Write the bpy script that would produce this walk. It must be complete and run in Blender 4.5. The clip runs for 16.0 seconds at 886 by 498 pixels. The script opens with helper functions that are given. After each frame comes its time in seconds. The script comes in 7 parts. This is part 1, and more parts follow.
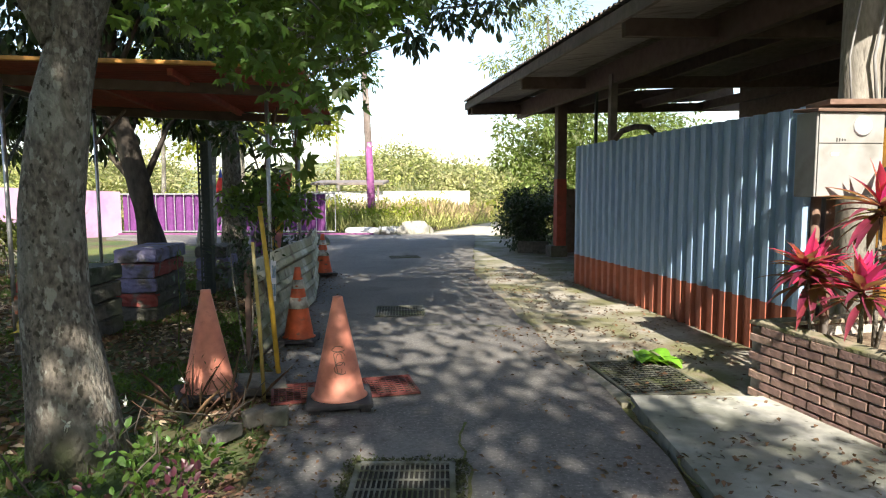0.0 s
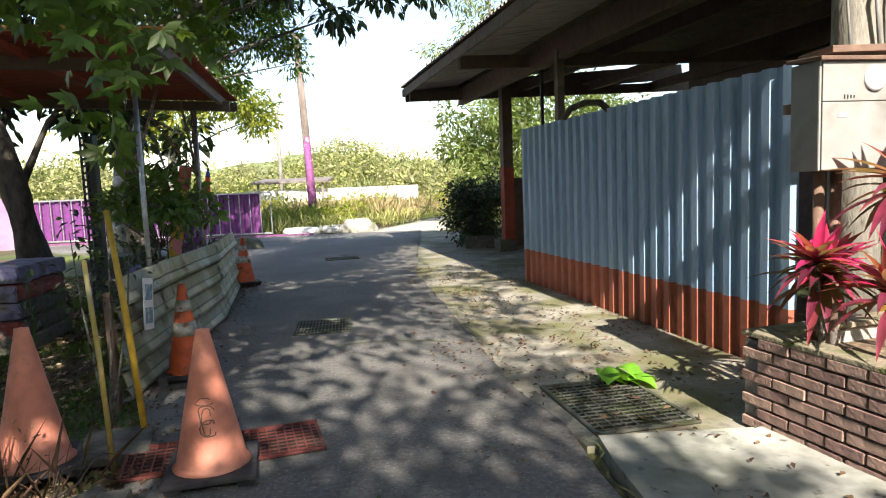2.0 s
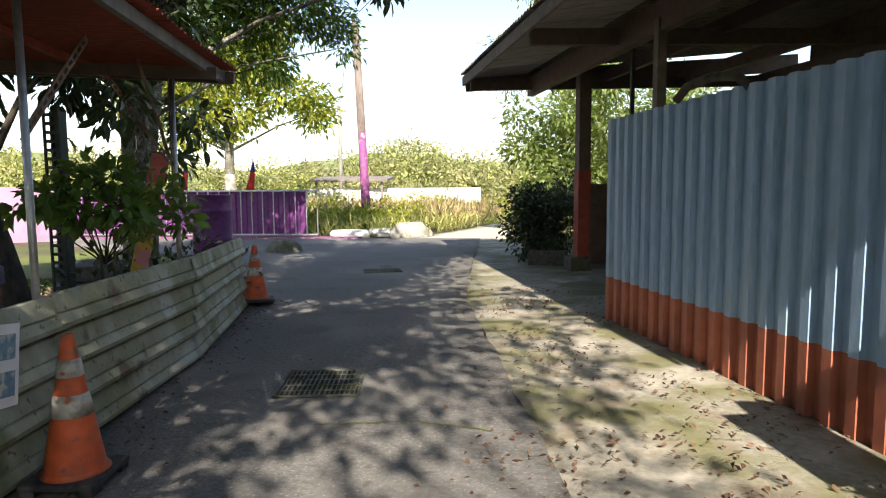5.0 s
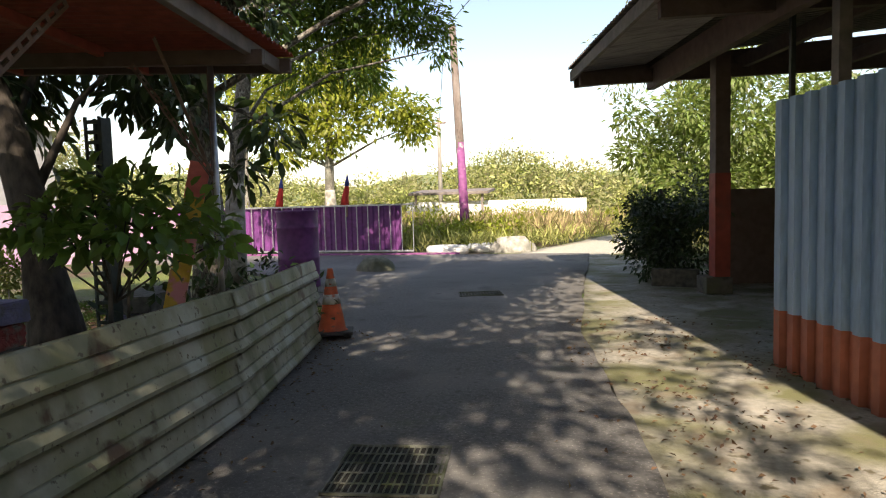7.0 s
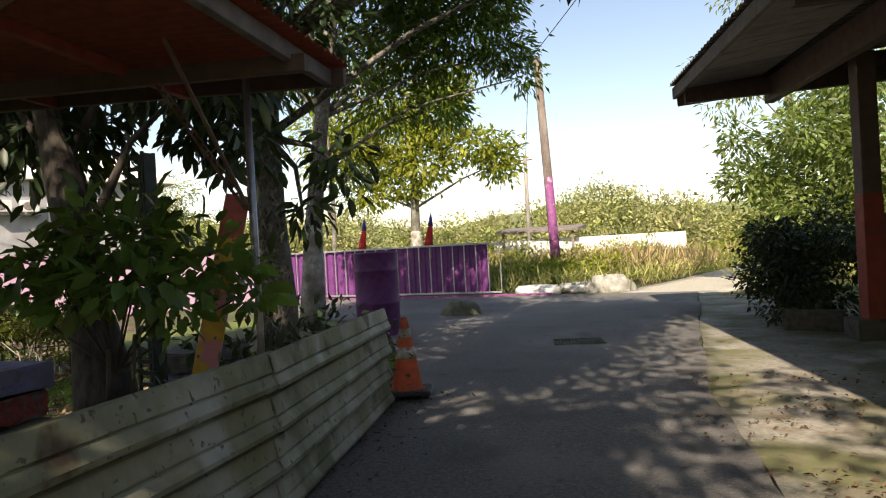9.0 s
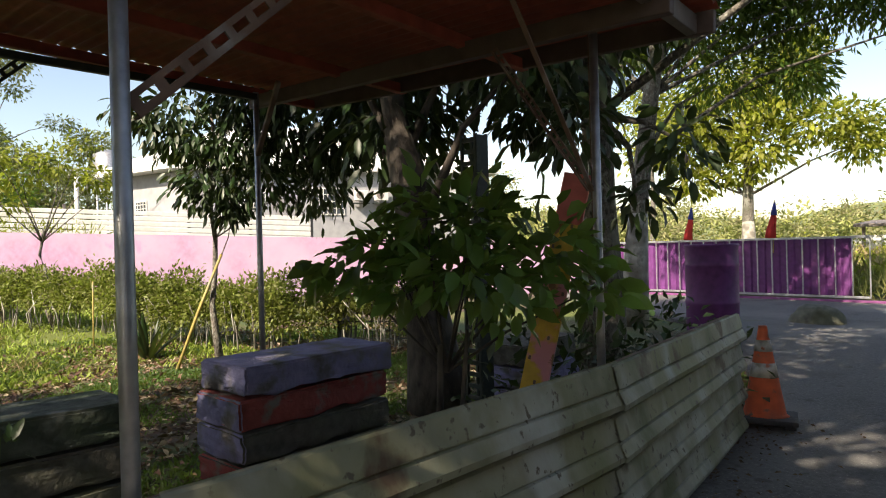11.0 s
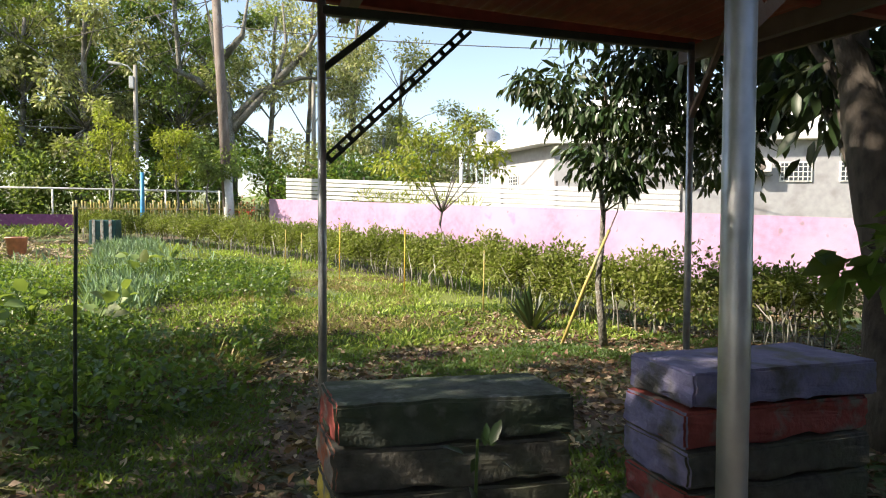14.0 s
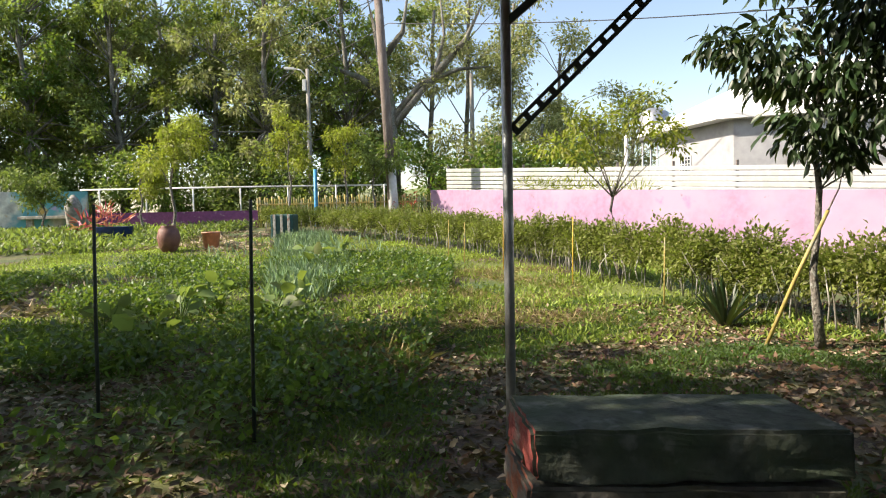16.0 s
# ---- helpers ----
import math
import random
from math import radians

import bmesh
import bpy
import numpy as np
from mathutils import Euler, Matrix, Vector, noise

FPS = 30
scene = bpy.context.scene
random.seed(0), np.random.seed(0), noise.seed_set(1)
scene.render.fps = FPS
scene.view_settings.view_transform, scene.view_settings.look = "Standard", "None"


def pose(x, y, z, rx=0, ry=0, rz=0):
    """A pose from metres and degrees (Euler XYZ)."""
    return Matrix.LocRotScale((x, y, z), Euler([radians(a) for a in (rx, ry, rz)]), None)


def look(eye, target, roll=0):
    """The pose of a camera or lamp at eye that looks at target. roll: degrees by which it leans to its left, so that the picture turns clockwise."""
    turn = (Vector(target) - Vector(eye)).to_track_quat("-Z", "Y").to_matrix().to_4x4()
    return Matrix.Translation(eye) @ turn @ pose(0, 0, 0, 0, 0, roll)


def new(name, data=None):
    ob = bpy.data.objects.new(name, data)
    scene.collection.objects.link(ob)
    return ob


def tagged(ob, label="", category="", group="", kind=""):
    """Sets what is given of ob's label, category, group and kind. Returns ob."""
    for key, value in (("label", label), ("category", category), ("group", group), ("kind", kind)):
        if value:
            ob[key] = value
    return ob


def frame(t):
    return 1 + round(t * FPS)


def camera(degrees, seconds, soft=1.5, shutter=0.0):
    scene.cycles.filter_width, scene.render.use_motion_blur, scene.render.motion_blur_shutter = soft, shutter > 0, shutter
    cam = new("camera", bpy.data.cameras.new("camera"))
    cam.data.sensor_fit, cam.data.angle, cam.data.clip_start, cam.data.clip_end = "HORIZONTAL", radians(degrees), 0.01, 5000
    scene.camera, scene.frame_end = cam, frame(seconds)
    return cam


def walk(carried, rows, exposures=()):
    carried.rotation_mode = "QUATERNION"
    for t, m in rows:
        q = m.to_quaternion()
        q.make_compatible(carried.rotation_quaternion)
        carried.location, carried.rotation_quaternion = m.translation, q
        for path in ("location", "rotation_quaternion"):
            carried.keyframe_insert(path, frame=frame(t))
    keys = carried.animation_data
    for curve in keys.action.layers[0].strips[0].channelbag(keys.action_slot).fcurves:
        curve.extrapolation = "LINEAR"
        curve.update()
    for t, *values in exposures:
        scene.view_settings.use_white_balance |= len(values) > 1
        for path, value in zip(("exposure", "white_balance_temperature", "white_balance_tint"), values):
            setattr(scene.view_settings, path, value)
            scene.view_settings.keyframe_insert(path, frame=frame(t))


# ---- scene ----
cam = camera(69.4, 16.0, soft=1.1)
PATH = [
    (0, (0.277, 0.441, 1.392), (0.206, 2.431, 1.209), -0.2),
    (0.5, (0.308, 0.704, 1.363), (0.343, 2.695, 1.175), -0.6),
    (1, (0.362, 0.944, 1.36), (0.533, 2.922, 1.122), -2.1),
    (1.5, (0.458, 1.221, 1.368), (0.499, 3.209, 1.152), -0.7),
    (2, (0.499, 1.479, 1.353), (0.57, 3.467, 1.15), -2.3),
    (2.5, (0.523, 1.788, 1.358), (0.563, 3.778, 1.159), -1.7),
    (3, (0.611, 2.156, 1.345), (0.581, 4.142, 1.109), 0.1),
    (3.5, (0.629, 2.464, 1.338), (0.733, 4.453, 1.157), -1.1),
    (4, (0.651, 2.784, 1.353), (0.625, 4.78, 1.239), 0.1),
    (4.2, (0.662, 2.917, 1.357), (0.576, 4.906, 1.164), 0.6),
    (6.3, (0.533, 4.195, 1.293), (0.291, 6.173, 1.134), -3.6),
    (6.5, (0.514, 4.336, 1.278), (0.206, 6.308, 1.149), -4.1),
    (7, (0.491, 4.717, 1.335), (0.053, 6.663, 1.188), -1.6),
    (7.5, (0.489, 4.909, 1.319), (0.117, 6.874, 1.278), -2.8),
    (8, (0.376, 5.254, 1.335), (-0.136, 7.187, 1.338), -1.2),
    (8.5, (0.373, 5.451, 1.297), (-0.27, 7.344, 1.244), -1.8),
    (9, (0.274, 5.618, 1.303), (-0.425, 7.492, 1.292), -3.2),
    (9.5, (0.151, 5.828, 1.289), (-0.842, 7.563, 1.312), -2.6),
    (10, (0.117, 5.974, 1.322), (-1.154, 7.518, 1.293), -0.9),
    (10.2, (0.062, 6.022, 1.309), (-1.269, 7.515, 1.277), -1.6),
    (12.3, (-0.475, 6.013, 1.357), (-2.143, 7.115, 1.362), 0.2),
    (12.5, (-0.498, 5.971, 1.365), (-2.204, 7.013, 1.361), -0.6),
    (13, (-0.641, 5.911, 1.342), (-2.461, 6.739, 1.3), -1.1),
    (13.5, (-0.729, 5.85, 1.33), (-2.637, 6.432, 1.195), -1.0),
    (14, (-0.861, 5.894, 1.343), (-2.82, 6.289, 1.269), 0.2),
    (14.5, (-0.957, 5.88, 1.332), (-2.935, 6.147, 1.207), 0.7),
    (15, (-1.1, 5.835, 1.334), (-3.085, 6.064, 1.262), -0.2),
    (15.5, (-1.214, 5.799, 1.339), (-3.206, 5.938, 1.22), -0.4),
    (16, (-1.355, 5.796, 1.324), (-3.35, 5.703, 1.22), -1.2),
]
EXPOSURES = [(0.0, 1.42, 6900, 11), (4.2, 1.38, 7000, 12), (7.0, 1.08, 7700, 15), (10.0, 0.74, 7800, 15), (12.5, 1.4, 7400, 12), (16.0, 1.06, 7300, 13)]
walk(cam, [(t, look(eye, target, roll)) for t, eye, target, roll in PATH], EXPOSURES)

# ---- light ----
world = bpy.data.worlds.new("sky")
scene.world = world
world.use_nodes = True
wn = world.node_tree.nodes
sky = wn.new("ShaderNodeTexSky")
sky.sky_type = "NISHITA"
sky.sun_disc = False
SUN_TO = Vector((0.122, -0.78, 0.62)).normalized()
sky.sun_elevation = math.asin(SUN_TO.z)
sky.sun_rotation = math.atan2(SUN_TO.x, SUN_TO.y)
sky.air_density, sky.dust_density, sky.ozone_density = 1.0, 1.1, 1.0
wn["Background"].inputs["Strength"].default_value = 0.135
world.node_tree.links.new(sky.outputs[0], wn["Background"].inputs["Color"])
sun = new("sun", bpy.data.lights.new("sun", "SUN"))
sun.data.energy, sun.data.angle, sun.data.color = 5.0, radians(0.55), (1.0, 0.94, 0.84)
sun.matrix_world = look((0, 0, 30), Vector((0, 0, 30)) - SUN_TO)


# ---- materials ----
def mat(name, base, rough=0.8, metal=0.0, spots=(), grain=0.12, scale=8.0, bump=0.15, bump_scale=40.0, vary=0.0, trans=0.0, island=0.0, stretch=(1, 1, 1), spec=0.5):
    """A noisy surface. spots: (colour, noise scale, low, high) layers of stains laid over the base."""
    m = bpy.data.materials.new(name)
    m.use_nodes = True
    nt = m.node_tree
    n, lk = nt.nodes, nt.links
    bsdf = n["Principled BSDF"]
    tc = n.new("ShaderNodeTexCoord")
    mp = n.new("ShaderNodeMapping")
    mp.inputs["Scale"].default_value = stretch
    lk.new(tc.outputs["Object"], mp.inputs["Vector"])
    vec = mp.outputs[0]

    def noise_tex(s, detail=5.0):
        t = n.new("ShaderNodeTexNoise")
        t.inputs["Scale"].default_value, t.inputs["Detail"].default_value = s, detail
        lk.new(vec, t.inputs["Vector"])
        return t.outputs["Fac"]

    def mix(fac, a, b, kind="MIX"):
        x = n.new("ShaderNodeMix")
        x.data_type, x.blend_type = "RGBA", kind
        for sock, v in ((x.inputs[0], fac), (x.inputs[6], a), (x.inputs[7], b)):
            if isinstance(v, (int, float)):
                sock.default_value = v
            elif isinstance(v, tuple):
                sock.default_value = (*v, 1) if len(v) == 3 else v
            else:
                lk.new(v, sock)
        return x.outputs[2]

    def ramp(src, lo, hi):
        r = n.new("ShaderNodeMapRange")
        r.inputs[1].default_value, r.inputs[2].default_value = lo, hi
        lk.new(src, r.inputs[0])
        return r.outputs[0]

    lo = tuple(max(0, c * (1 - grain * 2)) for c in base)
    hi = tuple(min(1, c * (1 + grain * 2)) for c in base)
    col = mix(ramp(noise_tex(scale, 8.0), 0.3, 0.7), lo, hi)
    for c, s, a, b in spots:
        col = mix(ramp(noise_tex(s, 6.0), a, b), col, c)
    if vary or island:
        if vary:
            src = n.new("ShaderNodeObjectInfo").outputs["Random"]
        else:
            src = n.new("ShaderNodeNewGeometry").outputs["Random Per Island"]
        amount = vary or island
        r = n.new("ShaderNodeMapRange")
        r.inputs[3].default_value, r.inputs[4].default_value = 1 - amount, 1 + amount
        lk.new(src, r.inputs[0])
        hsv = n.new("ShaderNodeHueSaturation")
        lk.new(r.outputs[0], hsv.inputs["Value"])
        h = n.new("ShaderNodeMapRange")
        h.inputs[3].default_value, h.inputs[4].default_value = 0.5 - amount * 0.05, 0.5 + amount * 0.03
        lk.new(src, h.inputs[0])
        lk.new(h.outputs[0], hsv.inputs["Hue"])
        lk.new(col, hsv.inputs["Color"])
        col = hsv.outputs[0]
    lk.new(col, bsdf.inputs["Base Color"])
    bsdf.inputs["Metallic"].default_value = metal
    bsdf.inputs["Specular IOR Level"].default_value = spec
    rr = n.new("ShaderNodeMapRange")
    rr.inputs[3].default_value, rr.inputs[4].default_value = max(0.02, rough - 0.1), min(1, rough + 0.1)
    lk.new(noise_tex(scale * 1.7), rr.inputs[0])
    lk.new(rr.outputs[0], bsdf.inputs["Roughness"])
    if bump:
        b = n.new("ShaderNodeBump")
        b.inputs["Strength"].default_value, b.inputs["Distance"].default_value = bump, 0.02
        lk.new(noise_tex(bump_scale, 6.0), b.inputs["Height"])
        lk.new(b.outputs[0], bsdf.inputs["Normal"])
    if trans:
        tr = n.new("ShaderNodeBsdfTranslucent")
        lk.new(mix(0.5, col, (0.35, 0.5, 0.05), "MIX"), tr.inputs["Color"])
        ms = n.new("ShaderNodeMixShader")
        ms.inputs[0].default_value = trans
        lk.new(bsdf.outputs[0], ms.inputs[1])
        lk.new(tr.outputs[0], ms.inputs[2])
        lk.new(ms.outputs[0], n["Material Output"].inputs["Surface"])
    return m


ASPHALT = mat("worn_asphalt", (0.125, 0.123, 0.12), 0.85, spots=(((0.21, 0.202, 0.188), 0.5, 0.47, 0.74), ((0.27, 0.255, 0.235), 60, 0.6, 0.68), ((0.085, 0.082, 0.078), 1.3, 0.58, 0.72), ((0.09, 0.084, 0.075), 7.0, 0.63, 0.7), ((0.10, 0.12, 0.05), 0.8, 0.66, 0.8)), scale=30, grain=0.15, bump=0.35, bump_scale=120)
CONCRETE = mat("mossy_concrete", (0.28, 0.265, 0.225), 0.9, spots=(((0.15, 0.15, 0.07), 1.2, 0.44, 0.6), ((0.2, 0.165, 0.12), 3.0, 0.54, 0.68), ((0.44, 0.42, 0.37), 1.6, 0.56, 0.72), ((0.11, 0.095, 0.06), 9.0, 0.62, 0.7)), scale=25, bump=0.4, bump_scale=70)
SLAB = mat("smooth_concrete", (0.29, 0.295, 0.27), 0.85, spots=(((0.13, 0.14, 0.105), 1.3, 0.45, 0.66), ((0.10, 0.10, 0.085), 14, 0.6, 0.7), ((0.34, 0.34, 0.32), 3.0, 0.6, 0.75)), scale=12, bump=0.1, bump_scale=90)
SOIL = mat("leaf_strewn_soil", (0.075, 0.05, 0.032), 0.95, spots=(((0.13, 0.09, 0.055), 2.5, 0.45, 0.65), ((0.05, 0.085, 0.02), 0.7, 0.42, 0.6), ((0.12, 0.15, 0.03), 0.22, 0.5, 0.62)), scale=30, grain=0.25, bump=0.8, bump_scale=35)
MOSS = mat("dull_moss", (0.055, 0.065, 0.025), 0.9, island=0.5, scale=5, bump=0)
# One grass in two colours: shade put into GRASS, sunlight into GRASS_LIT.
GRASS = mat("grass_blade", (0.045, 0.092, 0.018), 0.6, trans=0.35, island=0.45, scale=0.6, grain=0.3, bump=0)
GRASS_LIT = mat("sun_painted_grass_blade", (0.24, 0.31, 0.06), 0.6, trans=0.4, island=0.45, scale=0.6, grain=0.3, bump=0)
STRAW = mat("dry_straw", (0.36, 0.28, 0.15), 0.8, trans=0.2, island=0.4, scale=2, bump=0)
LITTER = mat("dead_leaf", (0.115, 0.062, 0.038), 0.8, trans=0.1, island=0.55, scale=5, bump=0)
PALE_LITTER = mat("pale_dead_leaf", (0.33, 0.26, 0.18), 0.8, trans=0.1, island=0.5, scale=5, bump=0)
LEAF = mat("green_leaf", (0.055, 0.115, 0.02), 0.45, trans=0.4, island=0.4, scale=1.0, grain=0.2, bump=0)
LEAF_SHRUB = mat("broad_shrub_leaf", (0.095, 0.19, 0.045), 0.4, trans=0.35, island=0.35, scale=4.0, grain=0.15, bump=0)
DRY_SOIL = mat("dry_brown_soil", (0.15, 0.105, 0.07), 0.95, spots=(((0.24, 0.19, 0.13), 6, 0.5, 0.65),), scale=30, grain=0.25, bump=0.8, bump_scale=35)
LEAF_DARK = mat("dark_leaf", (0.022, 0.046, 0.015), 0.45, trans=0.08, island=0.4, scale=1.0, grain=0.2, bump=0)
LEAF_YELLOW = mat("yellow_green_leaf", (0.23, 0.25, 0.032), 0.5, trans=0.45, island=0.35, scale=0.8, grain=0.2, bump=0)
LEAF_OLIVE = mat("olive_leaf", (0.155, 0.175, 0.042), 0.55, trans=0.35, island=0.45, scale=0.5, grain=0.25, bump=0)
# Lighter copy of the green leaf, with sunlight put into its colour.
LEAF_SUNLIT = mat("sun_painted_green_leaf", (0.15, 0.20, 0.06), 0.5, trans=0.4, island=0.5, scale=0.8, grain=0.25, bump=0)
# Far leaves paled: distance haze and glare are part of this colour.
FAR_LEAF = mat("haze_paled_leaf", (0.30, 0.31, 0.11), 0.6, trans=0.4, island=0.5, scale=0.3, grain=0.3, bump=0)
# Olive leaf lightened to carry the sun on the woods in its colour.
WOOD_OLIVE = mat("sun_painted_olive_leaf", (0.32, 0.31, 0.15), 0.6, trans=0.4, island=0.55, scale=0.4, grain=0.3, bump=0)
LEAF_MAROON = mat("maroon_leaf", (0.06, 0.015, 0.03), 0.45, trans=0.25, island=0.5, scale=3, bump=0)
LEAF_CRIMSON = mat("dark_crimson_leaf", (0.17, 0.02, 0.05), 0.4, trans=0.3, island=0.5, scale=5, grain=0.3, bump=0)
LEAF_PINK = mat("pink_cordyline_leaf", (0.55, 0.03, 0.13), 0.4, trans=0.35, island=0.35, scale=6, grain=0.3, bump=0)
PETAL = mat("red_petal", (0.6, 0.04, 0.04), 0.5, trans=0.3, island=0.3, scale=6, bump=0)
PETAL_WHITE = mat("white_petal", (0.8, 0.8, 0.75), 0.5, trans=0.3, scale=6, bump=0)
BARK = mat("lichened_bark", (0.15, 0.135, 0.115), 0.9, spots=(((0.23, 0.235, 0.21), 3.0, 0.5, 0.66), ((0.28, 0.285, 0.25), 24, 0.56, 0.62), ((0.05, 0.045, 0.034), 32, 0.58, 0.66), ((0.06, 0.056, 0.04), 1.5, 0.52, 0.65), ((0.09, 0.12, 0.05), 2.2, 0.6, 0.75)), scale=40, grain=0.3, bump=1.0, bump_scale=45, stretch=(1, 1, 0.6))
BARK_DARK = mat("dark_bark", (0.055, 0.045, 0.036), 0.9, spots=(((0.10, 0.09, 0.075), 4, 0.55, 0.7),), scale=14, grain=0.3, bump=0.9, bump_scale=22, stretch=(1, 1, 0.5))
BARK_PALE = mat("limewashed_bark", (0.36, 0.35, 0.31), 0.9, spots=(((0.17, 0.155, 0.13), 3.5, 0.46, 0.6),), scale=14, grain=0.2, bump=0.7, bump_scale=22)
BLUE_STEEL = mat("faded_blue_paint", (0.225, 0.35, 0.52), 0.5, spots=(((0.29, 0.42, 0.58), 0.8, 0.45, 0.7), ((0.10, 0.14, 0.15), 1.8, 0.62, 0.8), ((0.12, 0.17, 0.12), 0.9, 0.68, 0.85)), scale=10, grain=0.06, bump=0.05, bump_scale=30, stretch=(3, 3, 0.7))
ORANGE_PAINT = mat("faded_orange_paint", (0.37, 0.11, 0.065), 0.6, spots=(((0.29, 0.09, 0.06), 2, 0.5, 0.7), ((0.22, 0.14, 0.10), 4, 0.66, 0.8)), scale=10, grain=0.08, bump=0.05)
CONE_ORANGE = mat("faded_cone_plastic", (0.56, 0.205, 0.14), 0.6, spots=(((0.66, 0.31, 0.23), 1.5, 0.45, 0.7), ((0.25, 0.09, 0.05), 9, 0.66, 0.74)), scale=12, grain=0.1, bump=0.1, bump_scale=60)
CONE_BRIGHT = mat("orange_cone_plastic", (0.55, 0.10, 0.035), 0.6, spots=(((0.28, 0.08, 0.045), 5, 0.52, 0.7), ((0.14, 0.10, 0.07), 14, 0.6, 0.7)), scale=12, bump=0.1)
RUBBER = mat("black_rubber", (0.03, 0.03, 0.035), 0.8, scale=20, spots=(((0.12, 0.11, 0.1), 6, 0.6, 0.75),))
WHITE_TAPE = mat("dirty_reflective_tape", (0.45, 0.44, 0.40), 0.6, spots=(((0.17, 0.15, 0.12), 8, 0.46, 0.62), ((0.4, 0.12, 0.06), 12, 0.6, 0.66)), scale=20)
GALV = mat("galvanised_steel", (0.42, 0.43, 0.45), 0.42, metal=0.75, spots=(((0.3, 0.3, 0.3), 3, 0.55, 0.7),), scale=20, bump=0.05)
DARK_STEEL = mat("dark_green_steel", (0.03, 0.04, 0.035), 0.6, scale=20, spots=(((0.12, 0.06, 0.03), 6, 0.64, 0.75),))
RUST = mat("rusty_steel", (0.16, 0.10, 0.075), 0.8, scale=14, spots=(((0.3, 0.27, 0.25), 4, 0.55, 0.7),), bump=0.2)
GRATE_RED = mat("red_oxide_grating", (0.15, 0.035, 0.03), 0.75, scale=15, spots=(((0.09, 0.045, 0.035), 6, 0.5, 0.7),))
GRATE_GREY = mat("grey_grating", (0.15, 0.155, 0.13), 0.75, metal=0.1, scale=15, spots=(((0.055, 0.06, 0.03), 6, 0.45, 0.65), ((0.08, 0.10, 0.04), 2.5, 0.52, 0.68)))
RED_ROOF = mat("red_brown_roof_sheet", (0.34, 0.075, 0.05), 0.7, spots=(((0.24, 0.07, 0.05), 2, 0.5, 0.7),), scale=12, bump=0.1)
YELLOW_TRIM = mat("yellow_orange_trim", (0.62, 0.30, 0.07), 0.6, scale=12, spots=(((0.35, 0.17, 0.06), 4, 0.6, 0.75),))
BROWN_BEAM = mat("brown_painted_beam", (0.11, 0.075, 0.063), 0.7, scale=10, spots=(((0.12, 0.09, 0.075), 2, 0.55, 0.7),), bump=0.1)
GREY_FASCIA = mat("grey_brown_fascia", (0.20, 0.17, 0.155), 0.75, scale=10, spots=(((0.13, 0.11, 0.10), 1.5, 0.5, 0.7),), bump=0.1)
SOFFIT = mat("weathered_soffit_board", (0.33, 0.30, 0.28), 0.85, vary=0.12, scale=8, spots=(((0.15, 0.13, 0.12), 2, 0.55, 0.7),), bump=0.15, stretch=(1, 4, 1))
RED_POST = mat("red_painted_post", (0.27, 0.045, 0.028), 0.65, scale=8, spots=(((0.2, 0.05, 0.035), 3, 0.55, 0.7),), bump=0.1)
BRICK = mat("planter_brick", (0.36, 0.235, 0.195), 0.85, vary=0.28, scale=18, grain=0.18, spots=(((0.33, 0.28, 0.25), 5, 0.6, 0.75), ((0.13, 0.12, 0.08), 3, 0.62, 0.75)), bump=0.35, bump_scale=60)
MORTAR = mat("mortar", (0.34, 0.31, 0.28), 0.95, scale=25, bump=0.4, spots=(((0.12, 0.12, 0.08), 3, 0.55, 0.7),))
MOSSY_MORTAR = mat("mossy_crumbling_mortar", (0.22, 0.20, 0.14), 0.95, scale=25, bump=0.6, spots=(((0.12, 0.125, 0.05), 4, 0.48, 0.62), ((0.3, 0.22, 0.17), 7, 0.55, 0.68)))
BOX_GREY = mat("grey_enclosure", (0.27, 0.275, 0.27), 0.6, scale=6, grain=0.06, spots=(((0.18, 0.175, 0.16), 4, 0.55, 0.75),), bump=0.03)
POLE_CONCRETE = mat("utility_pole_concrete", (0.28, 0.265, 0.235), 0.9, scale=25, spots=(((0.17, 0.155, 0.13), 3, 0.48, 0.68), ((0.12, 0.11, 0.095), 18, 0.6, 0.7)), bump=0.35, stretch=(2, 2, 0.5))
POLE_BROWN = mat("weathered_brown_pole", (0.15, 0.12, 0.105), 0.9, scale=25, spots=(((0.24, 0.21, 0.19), 3, 0.52, 0.7), ((0.08, 0.065, 0.055), 12, 0.6, 0.7)), bump=0.3, stretch=(2, 2, 0.4))
PURPLE = mat("purple_paint", (0.13, 0.03, 0.15), 0.55, scale=10, spots=(((0.12, 0.03, 0.14), 2, 0.55, 0.75),), bump=0.05)
PURPLE_BAND = mat("purple_pole_paint", (0.20, 0.055, 0.17), 0.7, scale=10, spots=(((0.36, 0.33, 0.3), 5, 0.62, 0.72),), bump=0.1)
PINK_WALL = mat("pink_purple_wall_paint", (0.34, 0.205, 0.32), 0.85, scale=5, grain=0.08, spots=(((0.38, 0.27, 0.37), 0.5, 0.42, 0.62), ((0.32, 0.16, 0.32), 1.6, 0.62, 0.78), ((0.22, 0.16, 0.2), 4.0, 0.66, 0.74)), bump=0.15)
LILAC = mat("lilac_paint", (0.22, 0.21, 0.36), 0.9, scale=12, spots=(((0.16, 0.155, 0.16), 6, 0.48, 0.62), ((0.09, 0.085, 0.08), 3, 0.56, 0.66)), bump=0.5)
BLOCK_CONC = mat("block_concrete", (0.105, 0.10, 0.088), 0.95, scale=14, grain=0.2, spots=(((0.11, 0.12, 0.08), 2, 0.5, 0.68),), bump=0.6, bump_scale=30)
